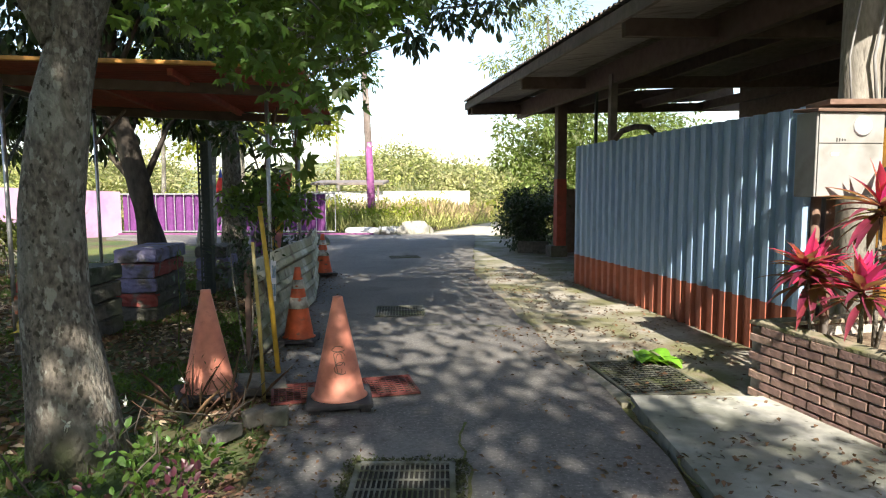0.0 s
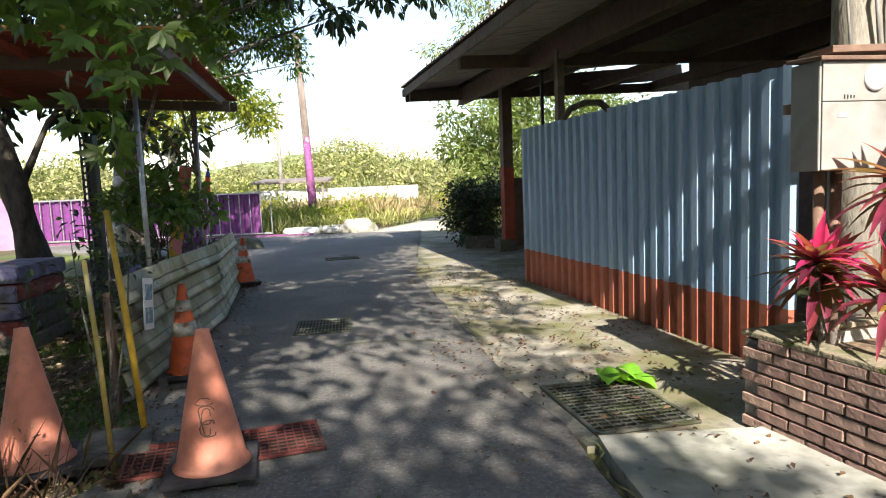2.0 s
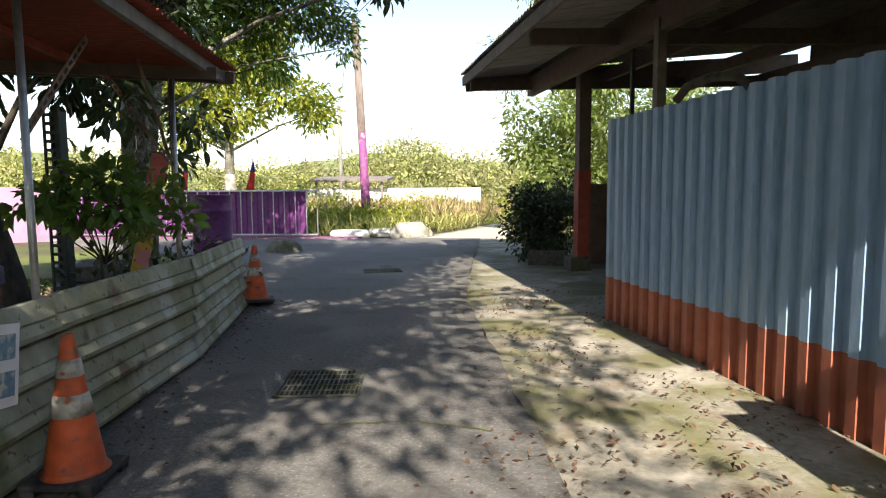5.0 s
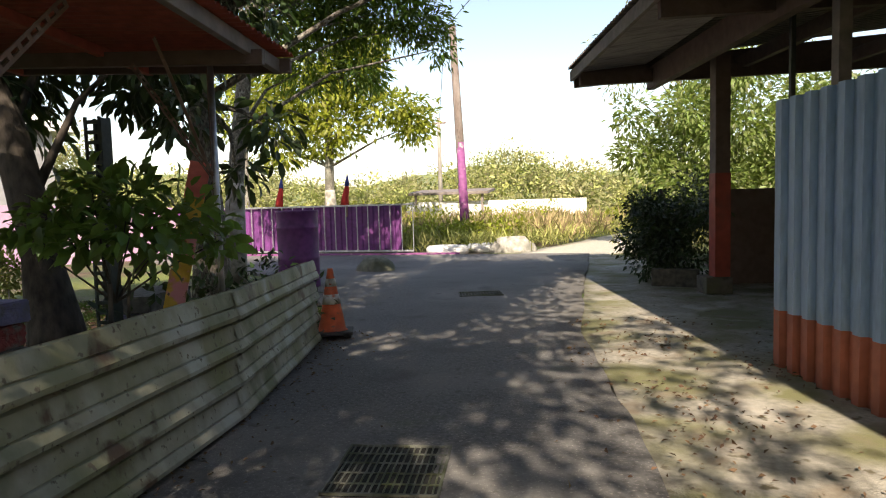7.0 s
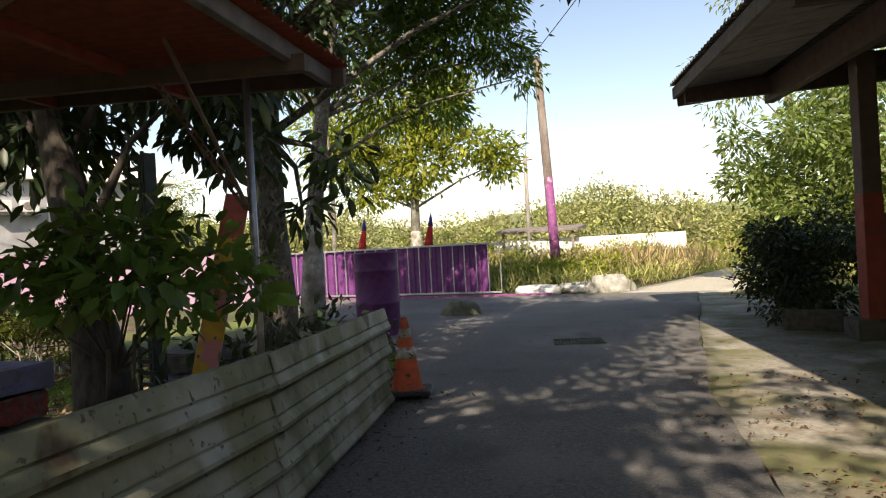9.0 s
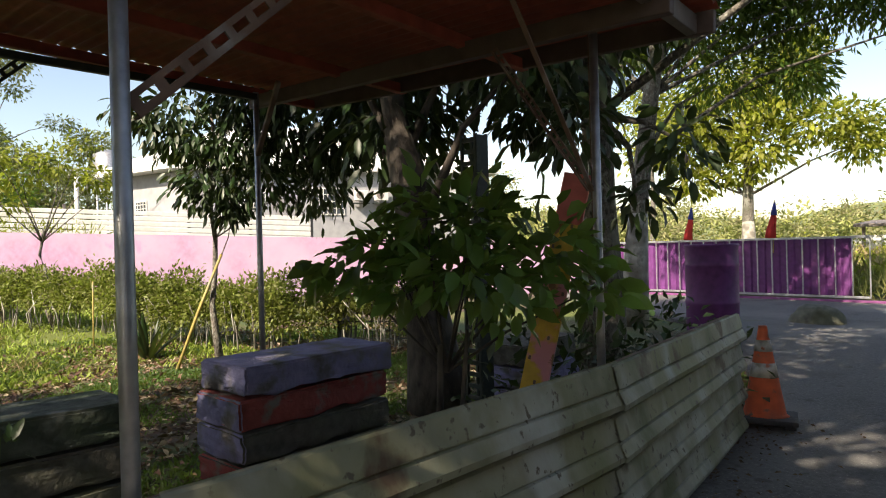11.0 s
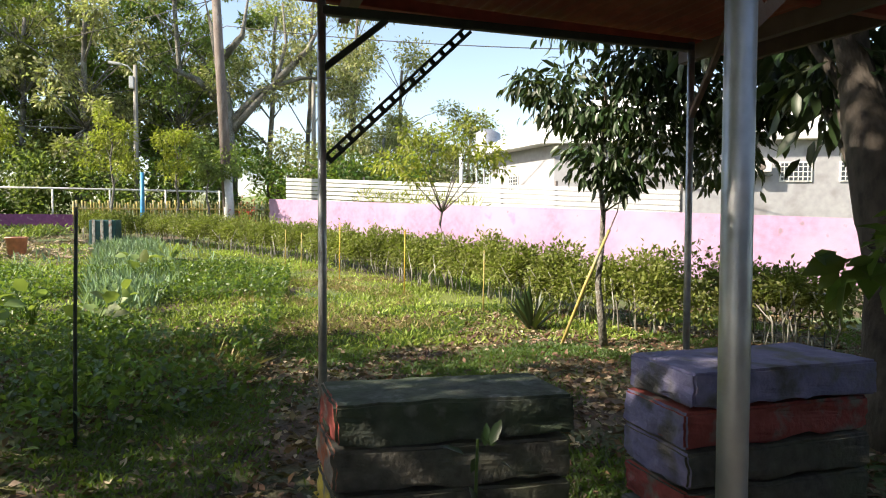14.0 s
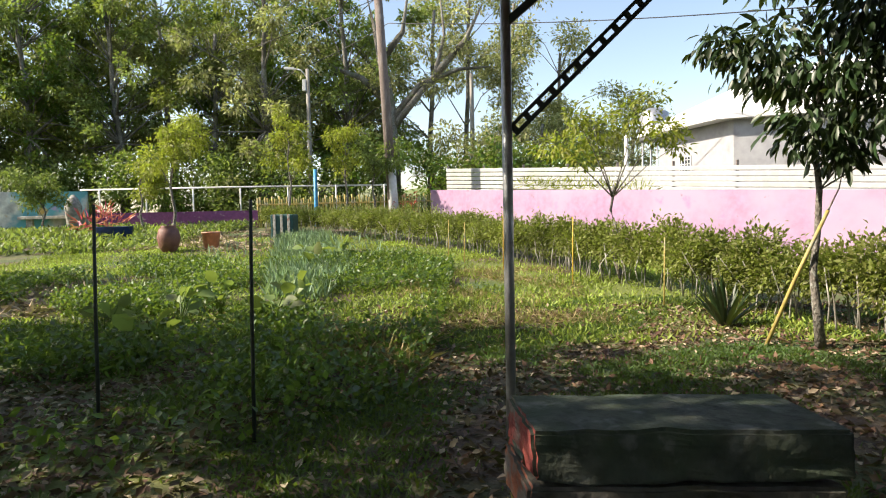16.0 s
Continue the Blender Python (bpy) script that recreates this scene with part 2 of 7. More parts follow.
BLOCK_RED = mat("block_red_paint", (0.30, 0.065, 0.055), 0.85, scale=12, spots=(((0.2, 0.17, 0.15), 7, 0.5, 0.6),), bump=0.5)
BLOCK_ORANGE = mat("block_orange_paint", (0.34, 0.11, 0.06), 0.85, scale=12, spots=(((0.2, 0.17, 0.15), 7, 0.5, 0.6),), bump=0.5)
BLOCK_YELLOW = mat("block_yellow_paint", (0.55, 0.42, 0.08), 0.85, scale=12, spots=(((0.2, 0.19, 0.15), 7, 0.5, 0.6),), bump=0.5)
BLOCK_GREENGREY = mat("block_mossy_top", (0.07, 0.082, 0.066), 0.95, scale=14, grain=0.2, spots=(((0.055, 0.08, 0.05), 3, 0.45, 0.62), ((0.14, 0.155, 0.14), 9, 0.58, 0.68)), bump=0.6, bump_scale=30)
PANEL_GREY = mat("weathered_green_grey_sheet", (0.27, 0.275, 0.215), 0.6, scale=9, grain=0.12, spots=(((0.17, 0.18, 0.09), 1.6, 0.42, 0.6), ((0.36, 0.38, 0.34), 2.4, 0.55, 0.68), ((0.10, 0.115, 0.05), 2.2, 0.55, 0.68), ((0.085, 0.055, 0.033), 3.1, 0.6, 0.66), ((0.10, 0.085, 0.06), 26, 0.62, 0.68)), bump=0.15, bump_scale=30, stretch=(1, 1, 0.8))
YELLOW_POLE = mat("yellow_pole_paint", (0.52, 0.33, 0.035), 0.6, scale=14, spots=(((0.35, 0.25, 0.08), 6, 0.58, 0.72),), bump=0.1)
BAMBOO = mat("weathered_bamboo", (0.40, 0.31, 0.09), 0.7, scale=14, spots=(((0.3, 0.3, 0.22), 4, 0.5, 0.7),), bump=0.1)
PAPER = mat("paper_notice", (0.72, 0.72, 0.74), 0.7, scale=8, grain=0.05, bump=0.02)
PHOTO_BLUE = mat("printed_photo", (0.13, 0.24, 0.33), 0.5, scale=30, spots=(((0.5, 0.5, 0.45), 18, 0.5, 0.62),), bump=0)
ROCK = mat("grey_rock", (0.33, 0.32, 0.29), 0.9, scale=9, grain=0.2, spots=(((0.2, 0.2, 0.17), 3, 0.5, 0.7),), bump=0.6, bump_scale=14)
WHITE_PAINT = mat("white_paint", (0.62, 0.62, 0.60), 0.7, scale=8, grain=0.05, spots=(((0.5, 0.49, 0.45), 3, 0.6, 0.78),), bump=0.15)
SHEET_WHITE = mat("dull_white_sheet", (0.42, 0.43, 0.42), 0.6, scale=6, grain=0.06, spots=(((0.33, 0.35, 0.30), 0.6, 0.5, 0.7),), bump=0.05)
HOUSE_WALL = mat("house_render", (0.34, 0.345, 0.36), 0.9, scale=4, grain=0.05, spots=(((0.20, 0.19, 0.19), 0.8, 0.55, 0.75),), bump=0.1)
ROOF_WHITE = mat("pale_metal_roof", (0.72, 0.72, 0.70), 0.5, scale=6, grain=0.05, bump=0.05)
GLASS_DARK = mat("window_glass", (0.05, 0.06, 0.07), 0.08, scale=3, bump=0)
FLAG_RED = mat("red_cloth", (0.55, 0.03, 0.03), 0.8, scale=6, bump=0.1, trans=0.2)
FLAG_BLUE = mat("blue_cloth", (0.03, 0.05, 0.25), 0.8, scale=6, bump=0.1)
BLUE_PAINT = mat("bright_blue_paint", (0.03, 0.25, 0.5), 0.5, scale=6, bump=0.05)
TERRACOTTA = mat("brown_clay", (0.17, 0.075, 0.055), 0.6, scale=8, spots=(((0.3, 0.2, 0.16), 3, 0.6, 0.75),), bump=0.15)
BUCKET = mat("faded_salmon_plastic", (0.60, 0.27, 0.18), 0.6, scale=8, bump=0.05)
TEAL = mat("dark_teal_plastic", (0.015, 0.07, 0.065), 0.5, scale=8, bump=0.05)
MURAL = mat("painted_mural", (0.55, 0.55, 0.5), 0.8, scale=3, grain=0.2, spots=(((0.10, 0.35, 0.40), 0.7, 0.45, 0.55), ((0.5, 0.35, 0.1), 1.1, 0.62, 0.7), ((0.35, 0.3, 0.5), 1.6, 0.62, 0.7)), bump=0.1)
CABLE = mat("cable", (0.25, 0.25, 0.25), 0.6, scale=8, bump=0)
CABLE_DARK = mat("dark_cable", (0.03, 0.03, 0.03), 0.6, scale=8, bump=0)
BARK_STRIPE = mat("yellow_warning_paint", (0.36, 0.18, 0.03), 0.7, scale=8, bump=0.1, spots=(((0.2, 0.12, 0.04), 3, 0.58, 0.72),))
HILL = mat("distant_wooded_hill", (0.17, 0.19, 0.09), 1.0, scale=0.15, grain=0.3, spots=(((0.15, 0.19, 0.06), 0.05, 0.4, 0.6),), bump=0)
ROCK_DARK = mat("mossy_dark_rock", (0.13, 0.135, 0.105), 0.9, scale=9, grain=0.2, spots=(((0.08, 0.09, 0.05), 3, 0.5, 0.7),), bump=0.5, bump_scale=14)
# Dry blades paled further: sun glare and haze are put into the colour.
MEADOW = mat("dry_haze_paled_blade", (0.36, 0.36, 0.13), 0.7, trans=0.4, island=0.4, scale=0.5, grain=0.3, bump=0)
POT_WHITE = mat("grey_plastic_pot", (0.25, 0.26, 0.28), 0.6, scale=8, bump=0.05)


# ---- shape helpers ----
def part(name, bm, material, parent=None, label="", smooth=False):
    """Links a bmesh as one mesh object, under a thing or part if given."""
    me = bpy.data.meshes.new(name)
    bm.to_mesh(me)
    bm.free()
    for m in material if isinstance(material, (list, tuple)) else (material,):
        me.materials.append(m)
    if smooth:
        for p in me.polygons:
            p.use_smooth = True
    ob = new(name, me)
    if parent is not None:
        ob.parent = parent
    if label:
        ob["label"] = label
    return ob


def thing(name, m, label, category, group="", kind=""):
    ob = new(name)
    ob.matrix_world = m
    return tagged(ob, label, category, group, kind)


def add_box(bm, size, m=Matrix(), bevel=0.0, mi=0):
    r = bmesh.ops.create_cube(bm, size=1, matrix=m @ Matrix.Diagonal((*size, 1)))
    vs = r["verts"]
    fs = list({f for v in vs for f in v.link_faces})
    if bevel:
        r2 = bmesh.ops.bevel(bm, geom=list({e for v in vs for e in v.link_edges}), offset=bevel, segments=2, affect="EDGES", profile=0.6)
        fs = [f for f in set(r2["faces"]) | {f for f in fs if f.is_valid}]
    for f in fs:
        f.material_index = mi
    return fs


def boxm(size, m=Matrix(), bevel=0.0):
    bm = bmesh.new()
    add_box(bm, size, m, bevel)
    return bm


def add_tube(bm, pts, radii, seg=10, cap=True, mi=0):
    """A tapered round tube through points."""
    rings = []
    pts = [Vector(p) for p in pts]
    for i, p in enumerate(pts):
        d = (pts[min(i + 1, len(pts) - 1)] - pts[max(i - 1, 0)]).normalized()
        a = d.orthogonal().normalized() if abs(d.z) > 0.98 else d.cross(Vector((0, 0, 1))).normalized()
        if abs(d.z) > 0.98:
            a = (Vector((1, 0, 0)) - d * d.x).normalized()
        b = d.cross(a)
        r = radii[i] if isinstance(radii, (list, tuple)) else radii
        rings.append([bm.verts.new(p + (a * math.cos(2 * math.pi * k / seg) + b * math.sin(2 * math.pi * k / seg)) * r) for k in range(seg)])
    for r0, r1 in zip(rings, rings[1:]):
        for k in range(seg):
            f = bm.faces.new((r0[k], r0[(k + 1) % seg], r1[(k + 1) % seg], r1[k]))
            f.smooth, f.material_index = True, mi
    if cap:
        for r in (rings[0][::-1], rings[-1]):
            bm.faces.new(r).material_index = mi
    return rings


def tube(pts, radii, seg=10):
    bm = bmesh.new()
    add_tube(bm, pts, radii, seg)
    return bm


def add_lathe(bm, profile, seg=28, m=Matrix(), mi=0):
    rings = [[bm.verts.new(m @ Vector((r * math.cos(2 * math.pi * k / seg), r * math.sin(2 * math.pi * k / seg), z))) for k in range(seg)] for r, z in profile]
    for r0, r1 in zip(rings, rings[1:]):
        for k in range(seg):
            f = bm.faces.new((r0[k], r0[(k + 1) % seg], r1[(k + 1) % seg], r1[k]))
            f.smooth, f.material_index = True, mi
    bm.faces.new(rings[0][::-1])
    bm.faces.new(rings[-1])


def lathe(profile, seg=28):
    bm = bmesh.new()
    add_lathe(bm, profile, seg)
    return bm


def smooth01(a, b, v):
    t = min(1, max(0, (v - a) / (b - a)))
    return t * t * (3 - 2 * t)


def gz(x, y):
    """Height of the ground: flat along the lane, rising gently across the garden to the west."""
    z = 0.047 * max(0.0, -x - 9) * (1 - smooth01(6, 17, y)) * (1 - 0.75 * smooth01(-60, -34, -abs(x)) * 0)
    z = min(z, 2.0)
    off = 0.02 * noise.noise((x * 0.8, y * 0.8, 0)) + 0.03 * noise.noise((x * 0.21, y * 0.21, 3))
    return z + off * smooth01(1.6, 4.0, abs(x - lane_x(y))) - 0.05


def lane_x(y):
    return -0.3 - 0.02 * y


def leaf_mesh(name, pts_dirs, size, material, parent=None, label="", wid=0.45, fold=0.25, kind="", jitter=0.4, rng=None):
    """Many small pointed leaves joined into one mesh: each a folded pair of faces along its rib."""
    rng = rng or np.random.default_rng(5)
    P = np.array([p for p, d in pts_dirs], float).reshape(-1, 3)
    D = np.array([d for p, d in pts_dirs], float).reshape(-1, 3)
    return leaf_arrays(name, P, D, size, material, parent, label, wid, fold, jitter, rng)


def leaf_arrays(name, P, D, size, material, parent=None, label="", wid=0.45, fold=0.25, jitter=0.4, rng=None, up=None, oval=False):
    n = len(P)
    D = D + rng.normal(0, jitter, D.shape)
    D /= np.linalg.norm(D, axis=1, keepdims=True) + 1e-9
    U = rng.normal(0, 1, D.shape) * 0.6 + np.array((0, 0, 1.0)) if up is None else up
    S = np.cross(D, U)
    S /= np.linalg.norm(S, axis=1, keepdims=True) + 1e-9
    N = np.cross(S, D)
    L = size * rng.uniform(0.6, 1.3, (n, 1))
    W = L * wid * 0.5
    base, tip = P, P + D * L - N * L * 0.12
    mid = P + D * L * 0.45
    l, r = mid + S * W + N * W * fold, mid - S * W + N * W * fold
    if oval:
        # a fuller leaf: two side points on each margin and a bent rib
        a, b = P + D * L * 0.28, P + D * L * 0.68 - N * L * 0.03
        k = N * W * fold
        V = np.stack([base, a + S * W * 0.92 + k, b + S * W * 0.85 + k, tip, b - S * W * 0.85 + k, a - S * W * 0.92 + k, a, b], 1).reshape(-1, 3)
        i = np.arange(n) * 8
        F = np.stack([np.stack([i + p for p in t], 1) for t in ((0, 1, 6), (1, 2, 6), (2, 7, 6), (2, 3, 7), (3, 4, 7), (4, 6, 7), (4, 5, 6), (5, 0, 6))], 1).reshape(-1, 3)
    else:
        V = np.stack([base, l, tip, r], 1).reshape(-1, 3)
        i = np.arange(n) * 4
        F = np.stack([np.stack([i, i + 1, i + 2], 1), np.stack([i, i + 2, i + 3], 1)], 1).reshape(-1, 3)
    me = bpy.data.meshes.new(name)
    me.vertices.add(len(V))
    me.vertices.foreach_set("co", V.ravel())
    me.loops.add(len(F) * 3)
    me.loops.foreach_set("vertex_index", F.ravel())
    me.polygons.add(len(F))
    me.polygons.foreach_set("loop_start", np.arange(len(F)) * 3)
    me.update(calc_edges=True)
    me.materials.append(material)
    ob = new(name, me)
    if parent is not None:
        ob.parent = parent
    if label:
        ob["label"] = label
    return ob


def crown_points(rng, clumps, per, spread, droop=0.3):
    """Points and directions of leaves in loose clumps about the given centres."""
    P, D = [], []
    for c, r in clumps:
        k = max(8, int(per * r * r))
        v = rng.normal(0, 1, (k, 3))
        v /= np.linalg.norm(v, axis=1, keepdims=True)
        rad = r * rng.uniform(0.05, 1.0, (k, 1)) ** 0.5 * (1 + 0.35 * (rng.random((k, 1)) < 0.18))
        P.append(np.array(c) + v * rad * rng.uniform(0.65, 1.4, 3) * np.array((1, 1, spread)))
        D.append(v + np.array((0, 0, -droop)))
    return np.concatenate(P), np.concatenate(D)


def make_tree(name, x, y, label, height, r0, clumps, per, leaf, leafmat, bark=BARK, lean=(0, 0), seed=1, limb=0.35, droop=0.4, wid=0.45, group="", zbase=None, trunk_pts=None, spread=0.8, pale=None, jitter=0.5, oval=False):
    """A tapered trunk with limbs to each clump of a leafy, broken crown."""
    rng = np.random.default_rng(seed)
    z0 = (gz(x, y) if zbase is None else zbase) - 0.05
    t = thing(name, pose(x, y, z0), label, "tree", group)
    pts = trunk_pts or [(lean[0] * (k / 8) ** 1.2 + 0.05 * math.sin(k * 1.3 + seed), lean[1] * (k / 8) ** 1.2 + 0.05 * math.cos(k * 1.7 + seed), height * k / 8) for k in range(9)]
    n = len(pts)
    radii = [r0 * (1.35 if k == 0 else 1.12 if k == 1 else 1.0 - 0.62 * k / n) for k in range(n)]
    part("trunk", tube(pts, radii, 14), bark, t)
    if pale:
        hi = [Vector(p) for p in pts if p[2] <= pale]
        if len(hi) > 1:
            part("limewash", tube(hi, [r * 1.02 for r in radii[:len(hi)]], 14), BARK_PALE, t, "flaking limewash on the lower trunk")
    for c, r in clumps:
        c = Vector(c)
        below = [k for k, p in enumerate(pts) if p[2] < c.z - 0.2] or [n // 2]
        k = max(n // 3, below[-1] - 1) if n // 3 < n - 1 else n - 1
        a = Vector(pts[min(k, n - 1)])
        mid = a.lerp(c, 0.5) + Vector((rng.normal(0, 0.1), rng.normal(0, 0.1), 0.15)) * (c - a).length * 0.5
        rr = radii[min(k, n - 1)] * limb
        part("limb", tube([a, a.lerp(mid, 0.5), mid, mid.lerp(c, 0.6), c], [rr, rr * 0.8, rr * 0.55, rr * 0.38, rr * 0.15], 6), bark, t)
    P, D = crown_points(rng, clumps, per * 2.4, spread, droop)
    leaf_arrays("crown", P, D, leaf * 1.1, leafmat, t, "", wid, 0.3, jitter, rng, None, oval)
    return t


# ---- ground and lane ----
def ground_sheet():
    xs = sorted(set([-2500, -900, -400, -200, -120] + [round(-80 + 2.0 * k, 2) for k in range(20)] + [round(-40 + 0.5 * k, 2) for k in range(100)] + [10 + 3 * k for k in range(20)] + [120, 200, 400, 900, 2500]))
    ys = sorted(set([-2500, -900, -400, -200, -100] + [-60 + 4 * k for k in range(12)] + [round(-12 + 0.5 * k, 2) for k in range(80)] + [28 + 3 * k for k in range(24)] + [140, 200, 400, 900, 2500]))
    me = bpy.data.meshes.new("ground")
    V = [(x, y, gz(x, y)) for y in ys for x in xs]
    w = len(xs)
    F = [(j * w + i, j * w + i + 1, (j + 1) * w + i + 1, (j + 1) * w + i) for j in range(len(ys) - 1) for i in range(w - 1)]
    me.from_pydata(V, [], F)
    me.materials.append(SOIL)
    for p in me.polygons:
        p.use_smooth = True
    return tagged(new("ground", me), "leaf-strewn soil with patchy weeds and grass", "ground", kind="structure")


ground_sheet()


def strip(name, left, right, z, material, label, thick=0.12, steps=60, rag=0.0, category="road", crown=0.0):
    """A paved strip between two edge lines, with a real edge down to the soil."""
    def at(line, v):
        for (x0, y0), (x1, y1) in zip(line, line[1:]):
            if y0 <= v <= y1:
                return x0 + (x1 - x0) * (v - y0) / (y1 - y0)
        return line[-1][0] if v > line[-1][1] else line[0][0]
    y0, y1 = left[0][1], left[-1][1]
    bm = bmesh.new()
    cols = 8
    rows = []
    for k in range(steps + 1):
        y = y0 + (y1 - y0) * k / steps
        a = at(left, y) + rag * noise.noise((y * 1.7, 1.3, 0))
        b = at(right, y) + rag * noise.noise((y * 1.7, 7.3, 0))
        row = [bm.verts.new((a, y, z - thick))]
        row += [bm.verts.new((a + (b - a) * i / cols, y, z + 0.006 * noise.noise((i * 0.9, y * 0.6, 0)) + crown * math.sin(math.pi * i / cols))) for i in range(cols + 1)]
        row.append(bm.verts.new((b, y, z - thick)))
        rows.append(row)
    for r0, r1 in zip(rows, rows[1:]):
        for i in range(len(r0) - 1):
            f = bm.faces.new((r0[i], r0[i + 1], r1[i + 1], r1[i]))
            f.smooth = 0 < i < len(r0) - 2
    for r in (rows[0], rows[-1][::-1]):
        bm.faces.new(r)
    return tagged(part(name, bm, material), label, category, kind="structure")


ROAD_L = [(-0.6, -14), (-0.65, 2.6), (-0.85, 4.1), (-1.15, 5.2), (-1.56, 6.0), (-1.86, 8.5), (-2.15, 10.8), (-2.6, 12.0), (-4.6, 15.5), (-10.5, 19.2), (-10.8, 20.6)]
ROAD_R = [(1.3, -14), (1.34, 3.4), (1.3, 4.6), (1.08, 5.6), (0.8, 8.1), (0.42, 11.2), (0.44, 14.8), (0.56, 20.6)]
strip("road", ROAD_L, ROAD_R, 0.0, ASPHALT, "grey worn asphalt lane with cracks and patches", steps=170, rag=0.05)
strip("pavement", [(x, y) for x, y in ROAD_R if y >= 4.6], [(3.1, 4.6), (2.4, 8.1), (3.6, 11.2), (3.6, 14.8), (0.9, 20.6)], -0.012, CONCRETE, "mossy uneven concrete apron beside the lane", steps=120, rag=0.03, category="pavement")
strip("pavement_2", [(1.36, -14), (1.4, 3.4), (1.36, 4.62)], [(4.5, -14), (4.5, 3.4), (4.5, 4.7)], 0.035, SLAB, "smooth grey concrete slab with a broken edge", steps=60, rag=0.04, category="pavement")
strip("road_2", [(-1.2, 20.6), (-0.2, 24), (4, 36)], [(1.0, 20.6), (3.6, 24), (10, 36)], -0.02, mat("pale_gravel", (0.42, 0.40, 0.34), 0.95, scale=25, bump=0.5), "pale sunlit gravel track beyond the lane", steps=40, rag=0.15)


# ---- corrugated steel wall ----
WA, WB = Vector((1.934, 10.19, 0)), Vector((2.965, 5.55, 0))


def corrugated(a, b, z0, z1, pitch, depth, mats, split=None, thick=0.004):
    """A trapezoid-ribbed sheet from a to b; the lower band takes the second material."""
    d = (b - a)
    length = d.length
    d.normalize()
    nrm = Vector((-d.y, d.x, 0))
    prof = []
    n = int(length / pitch)
    for k in range(n + 1):
        for f, o in ((0.0, 0), (0.42, 0), (0.52, 1), (0.9, 1)):
            s = (k + f) * pitch
            if s <= length:
                prof.append((s, o * depth))
    prof.append((length, 0))
    bm = bmesh.new()
    levels = [z0] + ([split] if split else []) + [z1]
    grids = []
    for off in (0, thick):
        grids.append([[bm.verts.new(a + d * s + nrm * (o + off) + Vector((0, 0, z))) for s, o in prof] for z in levels])
    for gi, g in enumerate(grids):
        for li in range(len(levels) - 1):
            for k in range(len(prof) - 1):
                q = (g[li][k], g[li][k + 1], g[li + 1][k + 1], g[li + 1][k])
                f = bm.faces.new(q if gi else q[::-1])
                f.material_index = 1 if (split and li == 0) else 0
    for li in (0, len(levels) - 1):
        for k in range(len(prof) - 1):
            bm.faces.new((grids[0][li][k], grids[0][li][k + 1], grids[1][li][k + 1], grids[1][li][k]))
    return bm


steel_wall = thing("wall_east", pose(0, 0, 0), "faded blue corrugated steel wall with an orange band along its foot", "wall", kind="structure")
part("sheet", corrugated(WA, WB, -0.02, 2.03, 0.19, -0.045, (0, 1), 0.43), (BLUE_STEEL, ORANGE_PAINT), steel_wall)

# ---- carport roof on the right ----
EA = Vector((0.36, 15.5, 3.3))
ED = Vector((0.216, -0.976, 0)).normalized()
EN = Vector((0.976, 0.216, 0)).normalized()


def local(s, w, z):
    """A point s metres along the eave from its far corner, w metres in from it."""
    return EA + ED * s + EN * w + Vector((0, 0, z))


def beam_between(p, q, w, h, bevel=0.006):
    p, q = Vector(p), Vector(q)
    m = Matrix.Translation((p + q) / 2) @ (q - p).to_track_quat("Y", "Z").to_matrix().to_4x4()
    return boxm((w, (q - p).length, h), m, bevel)


shed = thing("carport", pose(0, 0, 0), "open-sided brown carport with a corrugated roof and timber beams", "carport")
SL = 11.55
part("roof_sheet", corrugated(EA + ED * -0.1 + EN * -0.12, EA + ED * SL + EN * -0.12, 0.10, 0.10 + 7.0, 0.13, 0.03, (0,)), GREY_FASCIA, shed)
rs = [o for o in shed.children][-1]
# lay the upright sheet over the rafters
piv = EA + EN * -0.12 + Vector((0, 0, 0.1 + 3.3))
for v in rs.data.vertices:
    c = v.co - (EA + Vector((0, 0, 0)))
    w, s = c.dot(EN), c.dot(ED)
    up = c.z - 0.1
    v.co = EA + ED * s + EN * (-0.12 + up) + Vector((0, 0, 0.13 + up * 0.10 + (w + 0.12)))
part("fascia", beam_between(local(-0.1, -0.06, 0.02), local(SL, -0.06, 0.02), 0.05, 0.16), GREY_FASCIA, shed)
part("fascia", beam_between(local(-0.08, -0.03, 0.0), local(-0.08, 6.8, 0.52), 0.06, 0.34), BROWN_BEAM, shed)
for k in range(20):
    s = 0.06 + 0.6 * k
    part("soffit_board", beam_between(local(s, -0.03, 0.075), local(s, 1.15, 0.19), 0.585, 0.02, 0.003), SOFFIT, shed)
part("beam", beam_between(local(0, 1.2, -0.08), local(SL, 1.2, -0.08), 0.12, 0.34), BROWN_BEAM, shed)
for w in (2.6, 4.2, 5.8):
    part("beam", beam_between(local(0, w, 0.12), local(SL, w, 0.12), 0.1, 0.2), BROWN_BEAM, shed)
for s in (0.25, 4.0, 7.8, 11.5):
    part("rafter", beam_between(local(s, 0.0, -0.1), local(s, 6.8, 0.12), 0.1, 0.2), BROWN_BEAM, shed)
part("post", boxm((0.2, 0.2, 3.2), pose(2.26, 14.02, 1.6, 0, 0, 12), 0.012), BROWN_BEAM, shed)
part("post_paint", boxm((0.212, 0.212, 1.6), pose(2.26, 14.02, 0.82, 0, 0, 12), 0.012), RED_POST, shed, "faded red paint on the post")
part("plinth", boxm((0.36, 0.36, 0.24), pose(2.2, 14.05, 0.1, 0, 0, 12), 0.02), BLOCK_CONC, shed)
part("post", boxm((0.11, 0.11, 3.2), pose(2.6, 10.8, 1.6, 0, 0, 12), 0.006), GREY_FASCIA, shed)
